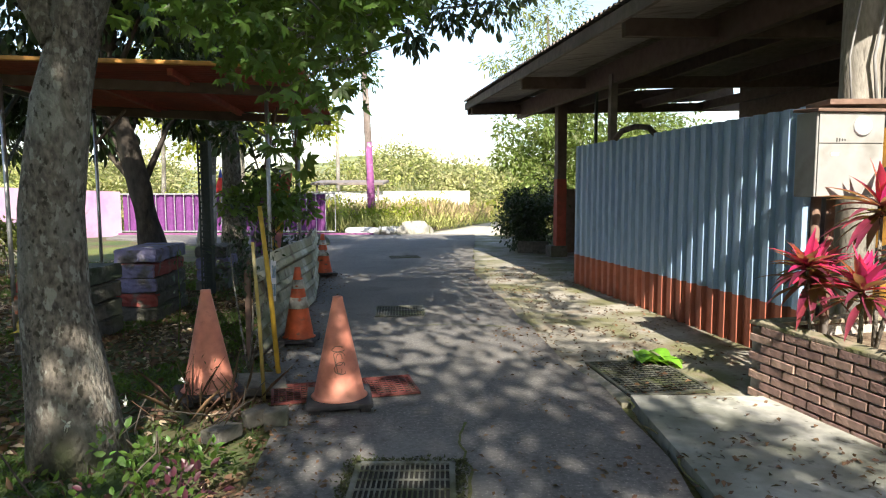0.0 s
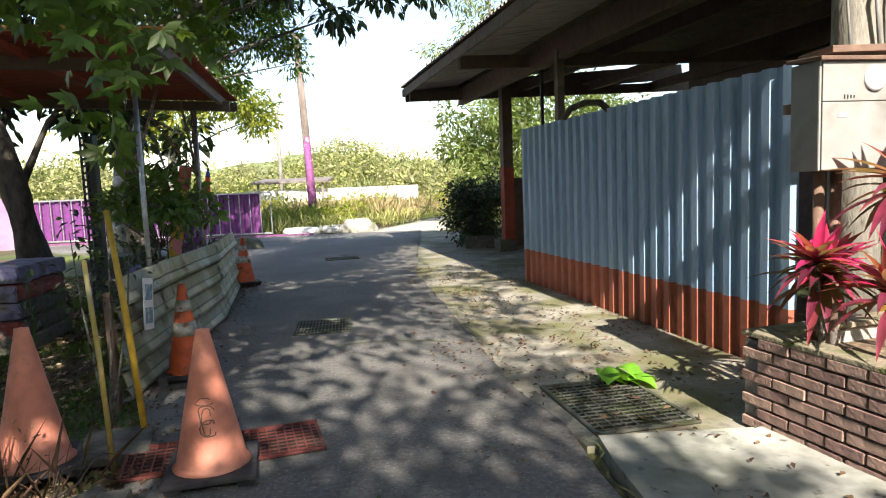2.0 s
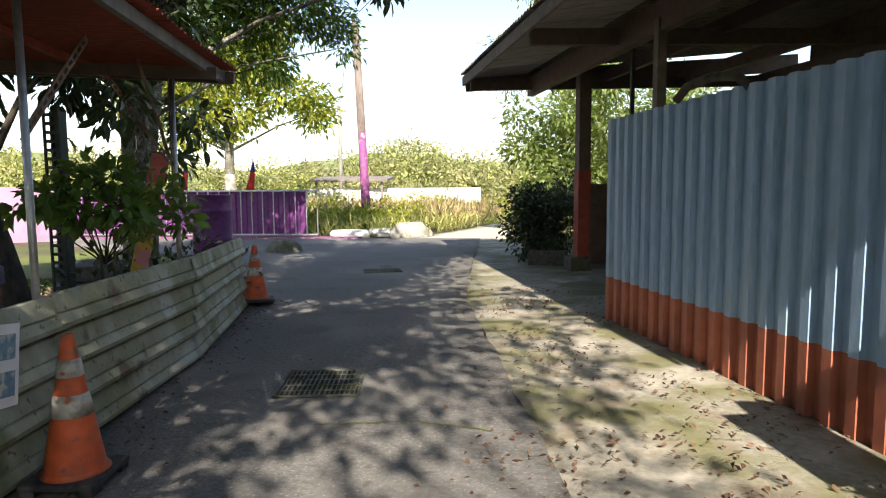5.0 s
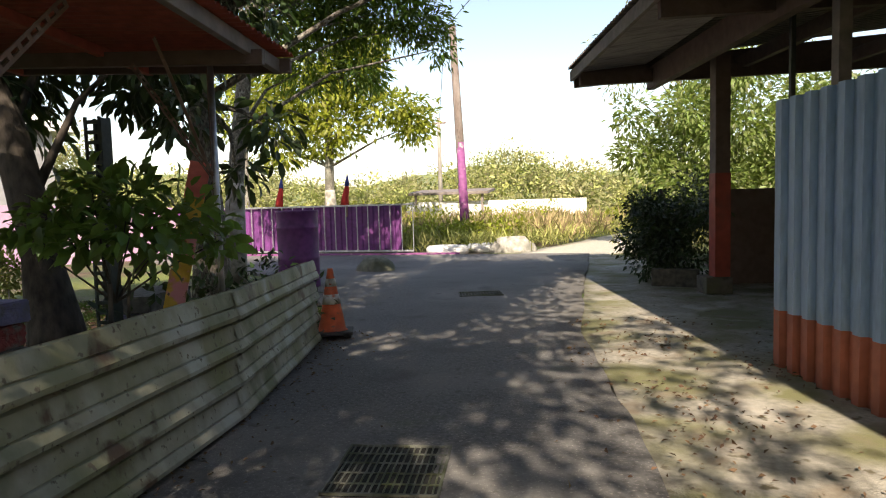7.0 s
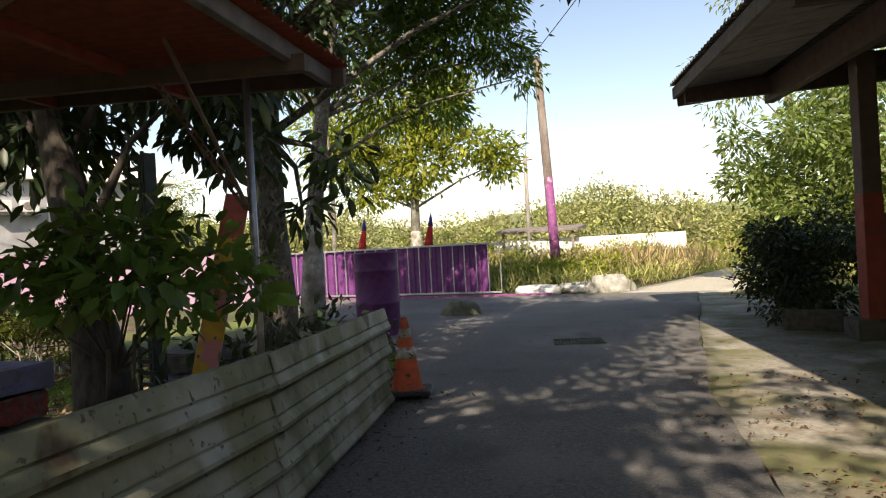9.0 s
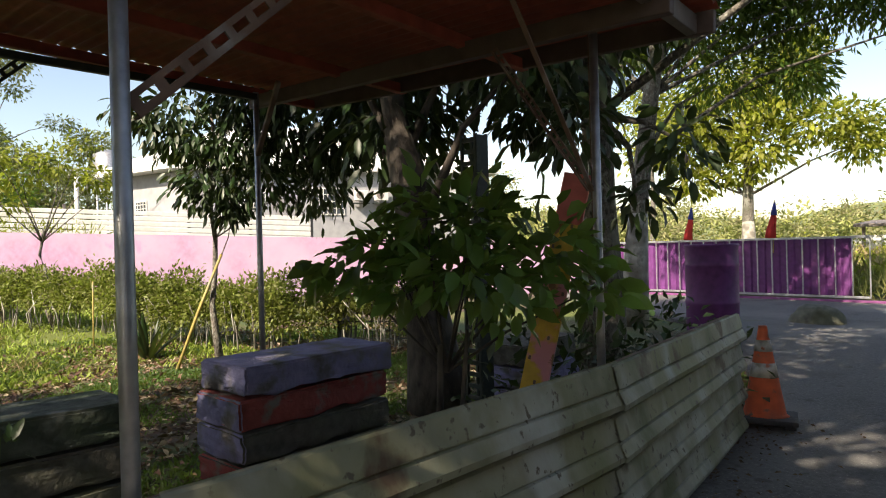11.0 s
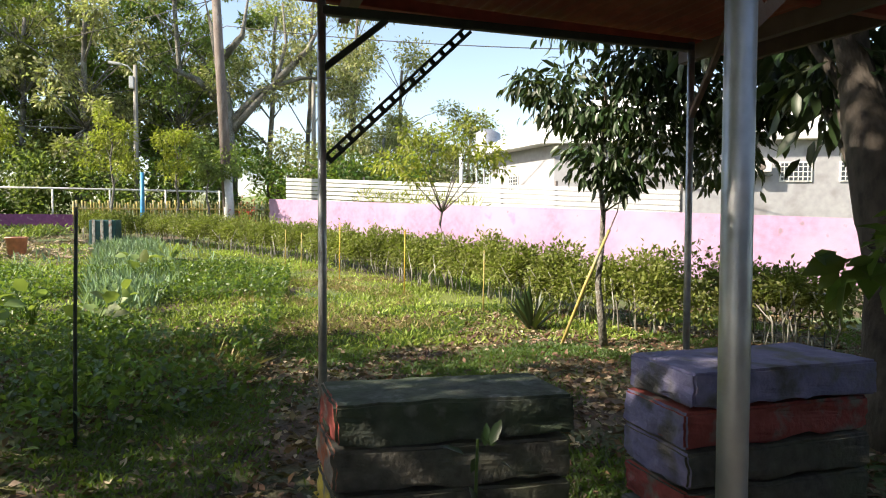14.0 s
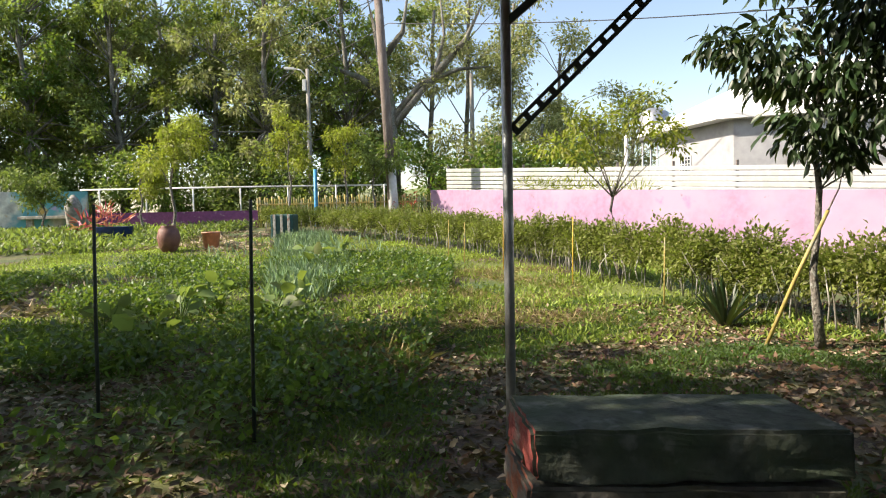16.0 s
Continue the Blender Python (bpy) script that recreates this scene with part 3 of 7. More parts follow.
part("post", boxm((0.05, 0.05, 3.2), pose(2.62, 12.2, 1.6, 0, 0, 12), 0.004), DARK_STEEL, shed)
part("post", boxm((0.25, 0.25, 3.4), pose(7.6, 12.7, 1.6, 0, 0, 12), 0.012), BROWN_BEAM, shed)
part("post", boxm((0.25, 0.25, 3.4), pose(5.2, 4.2, 1.6, 0, 0, 12), 0.012), BROWN_BEAM, shed)
part("end_wall", beam_between((2.45, 14.95, 0.68), (8.2, 16.2, 0.68), 0.12, 1.45), BROWN_BEAM, shed, "dark boarded low wall")
part("back_wall", boxm((0.12, 13, 4.3), pose(8.15, 9.7, 2.02, 0, 0, 12)), BROWN_BEAM, shed)

# ---- electricity pole, box, planter ----
upole = thing("utility_pole", pose(3.14, 5.27, 0), "pale concrete utility pole with service cables", "utility pole")
part("shaft", tube([(0, 0, 0), (0, 0, 2), (0, 0, 7.5)], [0.145, 0.14, 0.11], 20), POLE_CONCRETE, upole)
meter = thing("meter_box", pose(2.50, 4.70, 1.61, 0, 0, 8), "grey electricity meter box with a round window", "meter box")
part("body", boxm((0.46, 0.2, 0.54), pose(0.2, 0, 0), 0.008), BOX_GREY, meter)

# ---- canopy, fence, gate, far walls: main masses ----
CU = Vector((-0.116, 0.993, 0))
CV = Vector((-0.993, -0.116, 0))
CO = Vector((-1.2, 6.0, 2.4))


def canopy_at(u, v, z):
    return CO + CU * u + CV * v + Vector((0, 0, z))


PINK0, PINK1 = Vector((-30.5, 4.0, 0)), Vector((-10.9, 20.8, 0))


def wall_run(name, a, b, ztop0, ztop1, t, material, label, zb0=None, zb1=None):
    d = (b - a).normalized()
    nrm = Vector((-d.y, d.x, 0)) * t / 2
    bm = bmesh.new()
    n = 24
    rows = []
    for k in range(n + 1):
        p = a.lerp(b, k / n)
        zt = ztop0 + (ztop1 - ztop0) * k / n
        g = gz(p.x, p.y) - 0.2
        rows.append([bm.verts.new(p + nrm + Vector((0, 0, g))), bm.verts.new(p + nrm + Vector((0, 0, zt))), bm.verts.new(p - nrm + Vector((0, 0, zt))), bm.verts.new(p - nrm + Vector((0, 0, g)))])
    for r0, r1 in zip(rows, rows[1:]):
        for i in range(4):
            bm.faces.new((r0[i], r0[(i + 1) % 4], r1[(i + 1) % 4], r1[i]))
    bm.faces.new(rows[0])
    bm.faces.new(rows[-1][::-1])
    return tagged(part(name, bm, material), label, "wall", kind="structure")


wall_run("wall_west", PINK0, PINK1, 2.5, 1.38, 0.18, PINK_WALL, "sun-bleached pink and purple painted garden wall")


# ---- shelter with a red sheet roof ----
def slotted(p, q, w=0.045, t=0.006, slots=True):
    """A slotted angle bar: two rails joined by short bridges, with a folded flange."""
    p, q = Vector(p), Vector(q)
    L = (q - p).length
    m = Matrix.Translation(p) @ (q - p).to_track_quat("Y", "Z").to_matrix().to_4x4() @ pose(0, 0, 0, 0, 90, 0)
    bm = bmesh.new()
    for s in (-1, 1):
        add_box(bm, (w * 0.3, L, t), m @ pose(s * w * 0.35, L / 2, 0))
    k, step = 0, w * 1.5
    while k * step < L:
        add_box(bm, (w * 0.42, step * 0.34, t), m @ pose(0, k * step + step * 0.17, 0))
        k += 1
    add_box(bm, (t, L, w * 0.6), m @ pose(w * 0.5, L / 2, -w * 0.3))
    return bm


def pipe_post(p, q, r, parent):
    pr = part("post", tube([p, q], r, 12), GALV, parent, "galvanised pipe post")
    return pr


shelter = thing("shelter", pose(0, 0, 0), "open shelter with a red-brown corrugated roof on galvanised pipe posts", "shelter")
RC = [canopy_at(-0.12, -0.08, 0.03), canopy_at(2.98, -0.05, -0.02), canopy_at(2.98, 2.95, 0.10), canopy_at(-0.12, 2.95, 0.08)]


def shelter_roof():
    bm = bmesh.new()
    n, waves = 150, 38
    for off in (0.0, -0.006):
        rows = []
        for k in range(n + 1):
            f = k / n
            w = 0.011 * math.sin(2 * math.pi * waves * f)
            a, b = RC[0].lerp(RC[1], f), RC[3].lerp(RC[2], f)
            rows.append([bm.verts.new(a.lerp(b, g) + Vector((0, 0, w + off + 0.012 * math.sin(g * 5 + f * 7)))) for g in (0, 0.33, 0.66, 1)])
        for r0, r1 in zip(rows, rows[1:]):
            for i in range(3):
                q = (r0[i], r1[i], r1[i + 1], r0[i + 1])
                bm.faces.new(q if off == 0 else q[::-1]).smooth = True
    return bm


part("roof_sheet", shelter_roof(), RED_ROOF, shelter)
part("edge_trim", beam_between(RC[0] + Vector((0, -0.02, 0.0)), RC[3] + Vector((0, -0.02, 0.0)), 0.05, 0.035), YELLOW_TRIM, shelter, "yellow-orange edge trim")
part("roof_batten", beam_between(canopy_at(-0.1, 0.02, -0.04), canopy_at(2.94, 0.05, -0.10), 0.05, 0.09), GREY_FASCIA, shelter)
for v, dz in ((1.0, 0.02), (1.95, 0.06), (2.85, 0.1)):
    part("roof_batten", beam_between(canopy_at(-0.1, v, -0.04 + dz), canopy_at(2.94, v, -0.1 + dz), 0.05, 0.06), RED_ROOF, shelter)
for u, dz in ((0.38, -0.11), (2.4, -0.15)):
    part("cross_beam", beam_between(canopy_at(u, -0.05, dz), canopy_at(u, 2.9, dz + 0.1), 0.05, 0.09), BROWN_BEAM, shelter)
part("cross_beam", beam_between(canopy_at(2.9, -0.05, -0.1), canopy_at(2.9, 2.9, 0.02), 0.04, 0.1), BROWN_BEAM, shelter)
SP = {"a": (-1.57, 6.41), "b": (-3.74, 5.93), "c": (-4.106, 7.95), "d": (-1.805, 8.4)}
for k, (x, y) in SP.items():
    pipe_post((x, y, -0.1), (x, y, 2.36 if k in "bc" else 2.26), 0.019, shelter)
part("rail", beam_between((-3.74, 5.93, 2.28), (-4.106, 7.95, 2.33), 0.04, 0.04), DARK_STEEL, shelter)
part("brace", slotted((-3.74, 5.95, 1.63), (-3.86, 6.62, 2.28)), DARK_STEEL, shelter)
part("brace", beam_between((-3.74, 5.93, 2.02), (-3.79, 6.22, 2.27), 0.03, 0.03), DARK_STEEL, shelter)
part("brace", slotted((-1.60, 6.44, 1.62), (-1.68, 7.12, 2.24), 0.05), RUST, shelter)
part("brace", slotted((-1.82, 8.38, 1.55), (-2.25, 8.25, 2.24), 0.03), RUST, shelter)
part("brace", slotted((-1.82, 8.38, 1.55), (-1.72, 7.75, 2.24), 0.03), RUST, shelter)
part("brace", slotted((-1.84, 8.43, 1.2), (-1.84, 8.43, 2.24), 0.035), RUST, shelter)
part("brace", beam_between((-4.1, 7.95, 1.95), (-3.7, 7.9, 2.34), 0.03, 0.03), RUST, shelter)


# ---- low fence of horizontal ribbed sheets ----
def ribbed_panel(a, b, h, boards=4, depth=0.052):
    """A sheet pressed into lapped boards: each leans out to a lip, with a fine crease across its face."""
    a, b = Vector(a), Vector(b)
    d = (b - a).normalized()
    nrm = Vector((d.y, -d.x, 0))
    if nrm.x < 0:
        nrm = -nrm
    prof = []
    p = h / boards
    for k in range(boards):
        z = k * p
        prof += [(z, -0.012), (z + 0.02, -0.012), (z + 0.027, depth), (z + 0.05, depth + 0.003), (z + p * 0.46, depth * 0.62), (z + p * 0.485, depth * 0.38), (z + p * 0.51, depth * 0.38), (z + p * 0.535, depth * 0.6), (z + p * 0.95, depth * 0.18), (z + p - 0.004, 0.0)]
    prof.append((h, 0))
    bm = bmesh.new()
    n = 18
    for off in (0.0, -0.004):
        rows = []
        for k in range(n + 1):
            q = a.lerp(b, k / n)
            sag = 0.006 * noise.noise((q.y * 1.3, 2.0, 0))
            rows.append([bm.verts.new(q + nrm * (o + off + sag) + Vector((0, 0, z + 0.012 * noise.noise((q.y * 1.1, q.x, 5)) * (z / h)))) for z, o in prof])
        for r0, r1 in zip(rows, rows[1:]):
            for i in range(len(prof) - 1):
                q = (r0[i], r1[i], r1[i + 1], r0[i + 1])
                bm.faces.new(q if off == 0 else q[::-1])
    return bm


fence = thing("low_fence", pose(0, 0, 0), "low fence of weathered green-grey ribbed metal sheets beside the lane", "fence")
part("sheet", ribbed_panel((-1.475, 5.62, 0.0), (-1.535, 6.52, 0.0), 0.83), PANEL_GREY, fence)
part("sheet", ribbed_panel((-1.522, 6.45, 0.01), (-1.652, 8.28, 0.0), 0.83), PANEL_GREY, fence)
part("sheet", ribbed_panel((-1.636, 8.22, 0.005), (-2.11, 10.5, -0.01), 0.82), PANEL_GREY, fence)
for x, y in ((-1.53, 5.64), (-1.60, 6.52), (-1.70, 8.24), (-2.15, 10.44)):
    part("stake", boxm((0.045, 0.045, 0.8), pose(x, y, 0.34), 0.004), RUST, fence)
part("top_rail", beam_between((-1.70, 8.24, 0.79), (-2.15, 10.44, 0.78), 0.035, 0.03), RUST, fence)
part("top_rail", beam_between((-1.52, 5.64, 0.80), (-1.69, 8.24, 0.80), 0.035, 0.03), RUST, fence)
notice = thing("photo_notice", pose(-1.42, 5.98, 0.60, 0, 0, 93.8), "long white paper notice with two blue photographs, taped to the fence", "notice")
part("sheet", boxm((0.19, 0.004, 0.36), pose(0, 0, 0, 0, 8, 0)), PAPER, notice)
for z in (0.08, -0.08):
    part("photo", boxm((0.13, 0.004, 0.11), pose(z * 0.13, -0.004, z, 0, 8, 0)), PHOTO_BLUE, notice)


# ---- traffic cones ----
def traffic_cone(x, y, label, tilt=0, rz=0, base=0.42, plastic=CONE_ORANGE, bands=False, h=0.7, r=0.165, group="traffic cones"):
    t = thing("traffic_cone", pose(x, y, 0.0, tilt, 0, rz), label, "traffic cone", group)
    bm = boxm((base, base, 0.035), pose(0, 0, 0.045), 0.012)
    for sx in (-1, 1):
        for sy in (-1, 1):
            add_box(bm, (0.07, 0.07, 0.03), pose(sx * base * 0.38, sy * base * 0.38, 0.016), 0.005)
    part("base", bm, RUBBER, t, "black rubber base")
    prof = [(r + 0.02, 0.062), (r, 0.075), (r * 0.99, 0.085), (r * 0.2, h), (r * 0.2, h + 0.012), (r * 0.13, h + 0.012), (r * 0.12, h - 0.05)]
    part("body", lathe(prof, 32), plastic, t)
    if bands:
        for z0, z1 in ((0.33, 0.43), (0.51, 0.59)):
            f = lambda z: r * 0.99 + (r * 0.2 - r * 0.99) * (z - 0.085) / (h - 0.085) + 0.003
            part("reflective_band", lathe([(f(z0), z0), (f(z1), z1)], 32), WHITE_TAPE, t, "dirty white reflective band")
    return t


c1 = traffic_cone(-0.55, 4.5, "faded orange traffic cone on a black base, on the red grating", rz=12)
# scrawled marks on the cone
cm = bmesh.new()
for cz, ca, rz, ra in ((0.33, 0.0, 0.05, 0.3), (0.27, 0.08, 0.045, 0.26), (0.39, -0.05, 0.02, 0.36), (0.30, 0.02, 0.075, 0.16)):
    loop = []
    for k in range(15):
        a = 0.3 + 5.6 * k / 14
        ang = -math.pi / 2 + ca + ra * math.cos(a) * (1 + 0.25 * math.sin(3 * a + cz * 40))
        z = cz + rz * math.sin(a) * (1 + 0.2 * math.cos(2 * a))
        rr = 0.1634 - 0.2147 * (z - 0.085) + 0.0012
        loop.append((rr * math.cos(ang), rr * math.sin(ang), z))
    for p, q in zip(loop, loop[1:]):
        add_tube(cm, [p, q], 0.0028, 5)
part("scrawl", cm, RUST, c1, "brown scrawled marks")
traffic_cone(-1.46, 4.62, "faded orange traffic cone standing in dry weeds", tilt=-2, rz=30, h=0.72)
traffic_cone(-1.25, 6.16, "bright orange traffic cone with dirty white bands beside the fence", rz=4, base=0.34, plastic=CONE_BRIGHT, bands=True, h=0.69, r=0.132)
traffic_cone(-2.05, 10.76, "orange traffic cone with white bands at the end of the fence", tilt=-3, rz=20, plastic=CONE_BRIGHT, bands=True, h=0.68, r=0.14)


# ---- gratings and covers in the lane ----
# Near-black colour stands for the shade inside the drain pits.
PIT = mat("black_pit_shade", (0.022, 0.022, 0.019), 0.9, scale=6, bump=0)

def grating(name, x, y, rz, w, l, nx, ny, material, label, bar=0.012, z=0.0, frame=0.025):
    t = thing(name, pose(x, y, z + 0.006, 0, 0, rz), label, "drain cover")
    # no hole is cut: a flat black slab paints the pit's darkness
    part("pit", boxm((w, l, 0.004), pose(0, 0, -0.002)), PIT, t, "thin black slab in place of the shaded pit under the bars")
    for sx, sy, a, b in ((0, 1, w, frame), (0, -1, w, frame), (1, 0, frame, l), (-1, 0, frame, l)):
        part("rim", boxm((a, b, 0.014), pose(sx * (w - frame) / 2, sy * (l - frame) / 2, 0.007), 0.002), material, t)
    for k in range(1, nx):
        part("bar", boxm((bar, l - 0.02, 0.008), pose(-w / 2 + w * k / nx, 0, 0.007)), material, t)
    for k in range(1, ny):
        part("cross_bar", boxm((w - 0.02, bar, 0.007), pose(0, -l / 2 + l * k / ny, 0.0072)), material, t)
    return t


grating("drain_grating", -0.34, 4.84, 16, 0.52, 0.43, 11, 9, GRATE_RED, "red-oxide square-mesh drain grating across the lane edge", 0.0075, frame=0.016)
grating("drain_grating", -0.83, 4.69, 16, 0.44, 0.42, 9, 9, GRATE_RED, "red-oxide square-mesh drain grating under the cone", 0.0075, frame=0.016)
grating("drain_grating", -0.02, 3.33, 2, 0.5, 0.5, 20, 5, GRATE_GREY, "grey slotted steel drain cover with moss round it", 0.008)
moss = tagged(new("drain_moss"), "green moss and grit round the drain cover", "moss", kind="stuff")
rng = np.random.default_rng(91)
P, D = [], []
for j in range(1500):
    a, e = rng.integers(0, 4), rng.uniform(-0.29, 0.29)
    o = 0.25 + abs(rng.normal(0, 0.03))
    x, y = ((e, o), (e, -o), (o, e), (-o, e))[a]
    P.append((-0.02 + x, 3.33 + y, 0.006))
    D.append((rng.normal(0, 1), rng.normal(0, 1), 0.7))
leaf_arrays("tufts", np.array(P), np.array(D), 0.022, MOSS, moss, "", 0.5, 0.3, 0.4, rng)
grating("drain_grating", -0.48, 7.7, 6, 0.56, 0.6, 17, 5, GRATE_GREY, "grey slotted drain cover sunk in asphalt", 0.008, z=-0.004, frame=0.014)
grating("drain_grating", -1.0, 13.72, 14, 0.62, 0.40, 14, 4, GRATE_GREY, "pale slotted drain cover in the lane", 0.008, z=-0.004, frame=0.014)
grating("drain_grating", 1.62, 5.18, 10, 0.62, 0.85, 9, 16, GRATE_GREY, "grey steel grating over the side drain", 0.008, z=-0.012)

# cracks in the paving
for k, pts in enumerate((((0.28, 3.1), (0.30, 3.5), (0.24, 3.9), (0.27, 4.2)), ((-0.7, 14.5), (0.1, 14.7), (0.5, 14.62)), ((-0.3, 6.9), (0.2, 7.0), (0.75, 6.85)), ((1.36, 4.6), (1.30, 4.2), (1.42, 3.9), (1.34, 3.5), (1.44, 3.1)))):
    bm = bmesh.new()
    fine = []
    for a, b in zip(pts, pts[1:]):
        for j in range(8):
            q = Vector((*a, 0)).lerp(Vector((*b, 0)), j / 8)
            fine.append(q + Vector((0.03 * noise.noise((q.x * 9, q.y * 9, k)), 0.03 * noise.noise((q.x * 9, q.y * 9, k + 7)), 0.007)))
    for a, b in zip(fine, fine[1:]):
        s = (b - a).cross(Vector((0, 0, 1))).normalized() * (0.006 + 0.007 * abs(noise.noise(a * 6)))
        bm.faces.new([bm.verts.new(v) for v in (a - s, b - s, b + s, a + s)])
    tagged(part("crack", bm, SOIL), "dark soil-filled crack in the paving", "crack", kind="structure")


# ---- painted concrete block stacks ----
def block_stack_things():
    def build(x, y, rz, w, l, h, rows, top, label, seed, skew=0.0):
        t = thing("block_stack", pose(x, y, -0.06, 0, 0, rz), label, "block stack", "block stacks")
        rng = np.random.default_rng(seed)
        lh = (h + 0.06) / len(rows)
        for k, (side, end) in enumerate(rows):
            bm = bmesh.new()
            bmesh.ops.create_cube(bm, size=1)
            bmesh.ops.subdivide_edges(bm, edges=bm.edges[:], cuts=11, use_grid_fill=True)
            dx, dy = rng.normal(0, 0.009, 2)
            for v in bm.verts:
                c = v.co
                rag = 0.026 * noise.noise((c.x * 3 + seed, c.y * 7, k)) if c.z < -0.4 else 0.004 * noise.noise((c.x * 6, c.y * 6, k + seed))
                v.co = Vector((c.x * (w - 0.016 * (k % 2)) + dx + 0.012 * noise.noise((c.y * 5, c.z * 2, k + seed)), c.y * l + dy + 0.012 * noise.noise((c.x * 7, c.z * 4, k)), (k + 0.5) * lh + c.z * (lh - 0.014) + rag))
                v.co.y += skew * c.x
                chip = max(0.0, noise.noise((v.co.x * 9 + seed, v.co.y * 9, v.co.z * 14)) - 0.25) * 0.05
                v.co.x -= chip * (1 if c.x > 0 else -1)
                v.co.y -= chip * (1 if c.y > 0 else -1) * 0.5
            bm.normal_update()
            bmesh.ops.bevel(bm, geom=[e for e in bm.edges if e.is_manifold and e.calc_face_angle(0) > 0.9], offset=0.012, segments=2, affect="EDGES")
            bm.normal_update()
            last = k == len(rows) - 1
            for f in bm.faces:
                f.material_index = 1 if f.normal.y < -0.2 and abs(f.normal.z) < 0.9 and f.calc_center_median().y < -l * 0.4 else 2 if (last and f.normal.z > 0.6) else 0
            part("block_layer", bm, (side, end, top), t)
        return t

    build(-3.43, 7.83, 6, 0.46, 0.98, 0.755, ((BLOCK_CONC, BLOCK_CONC), (BLOCK_CONC, BLOCK_RED), (BLOCK_CONC, LILAC), (BLOCK_RED, LILAC), (LILAC, LILAC)), LILAC, "stacked concrete blocks painted lilac and red, with crumbling joints", 3)
    build(-3.5, 6.42, 0, 0.43, 0.97, 0.66, ((BLOCK_CONC, BLOCK_CONC), (BLOCK_CONC, BLOCK_YELLOW), (BLOCK_CONC, BLOCK_ORANGE), (BLOCK_GREENGREY, BLOCK_RED)), BLOCK_GREENGREY, "stacked concrete blocks with mossy top and red, orange and yellow ends", 8, 0.13)
    build(-3.45, 9.85, 10, 0.45, 0.8, 0.6, ((BLOCK_CONC, BLOCK_CONC), (BLOCK_CONC, LILAC), (LILAC, LILAC), (BLOCK_CONC, BLOCK_CONC)), BLOCK_CONC, "stacked grey and lilac concrete blocks behind the fence", 12)


block_stack_things()


# ---- poles and planks by the fence ----
def cane(x, y, tx, ty, h, r, material, label, name="pole"):
    t = thing(name, pose(x, y, 0), label, "pole")
    part("shaft", tube([(0, 0, -0.08), (tx * 0.5 + 0.006, ty * 0.5, h * 0.5), (tx, ty, h)], [r, r * 0.95, r * 0.85], 8), material, t)
    return t


cane(-1.13, 5.12, -0.12, 0.02, 1.28, 0.02, YELLOW_POLE, "yellow painted pole leaning beside the fence")
cane(-1.10, 4.66, -0.05, 0.0, 1.05, 0.014, BAMBOO, "thin weathered bamboo cane stuck in the verge")
plank = thing("painted_plank", pose(-2.2, 8.12, 0), "yellow and pink painted plank leaning on the shelter post", "plank")
pm = Matrix.Translation((0.12, 0.2, 0.8)) @ Vector((0.20, 0.36, 1.62)).to_track_quat("Z", "Y").to_matrix().to_4x4() @ pose(0, 0, 0, 0, 0, 55)
part("board", boxm((0.125, 0.022, 1.72), pm, 0.004), mat("yellow_and_pink_paint", (0.58, 0.36, 0.05), 0.7, scale=12, spots=(((0.62, 0.25, 0.28), 4.2, 0.53, 0.57), ((0.25, 0.13, 0.06), 16, 0.62, 0.66)), bump=0.15), plank)
part("paint_patch", boxm((0.129, 0.0245, 0.24), pm @ pose(0, 0, 0.745), 0.004), mat("salmon_paint", (0.6, 0.15, 0.13), 0.7, spots=(((0.5, 0.3, 0.1), 9, 0.58, 0.64),)), plank, "salmon pink painted end")
for k in range(14):
    part("spot", boxm((0.014, 0.0245, 0.02), pm @ pose(-0.045 + 0.09 * ((k * 7) % 5) / 4, 0, -0.75 + k * 0.105), 0.004), RUST, plank)

tower = thing("lattice_post", pose(-3.3, 9.15, 0), "dark green perforated steel lattice post", "post")
for sx in (-1, 1):
    for sy in (-1, 1):
        part("upright", boxm((0.02, 0.02, 2.12), pose(sx * 0.065, sy * 0.05, 1.02)), DARK_STEEL, tower)
for k in range(26):
    part("rung", boxm((0.13, 0.012, 0.03), pose(0, -0.05, 0.04 + k * 0.08)), DARK_STEEL, tower)
part("side_plate", boxm((0.008, 0.11, 2.1), pose(0.078, 0, 1.02)), DARK_STEEL, tower)
part("back_plate", boxm((0.14, 0.008, 2.1), pose(0, 0.062, 1.02)), DARK_STEEL, tower)


# ---- brick planter with cordylines ----
PL = pose(2.19, 4.77, 0, 0, 0, 15)
planter = thing("planter", PL, "low weathered brick planter filled with dry soil", "planter")
part("core", boxm((0.07, 3.0, 0.47), pose(0.065, -1.5, 0.235)), MORTAR, planter)
part("core", boxm((1.1, 0.07, 0.47), pose(0.58, -0.065, 0.235)), MORTAR, planter)
part("soil", boxm((1.2, 2.9, 0.4), pose(0.68, -1.5, 0.2)), DRY_SOIL, planter, "dry brown soil")
bw, bh, gap = 0.195, 0.050, 0.012
brick_bm = boxm((0.092, bw, bh), Matrix(), 0.005)
brick_me = bpy.data.meshes.new("brick")
brick_bm.to_mesh(brick_me)
brick_bm.free()
brick_me.materials.append(BRICK)
rng = np.random.default_rng(4)


def brick(m):
    ob = new("brick", brick_me)
    ob.parent = planter
    ob.matrix_local = m


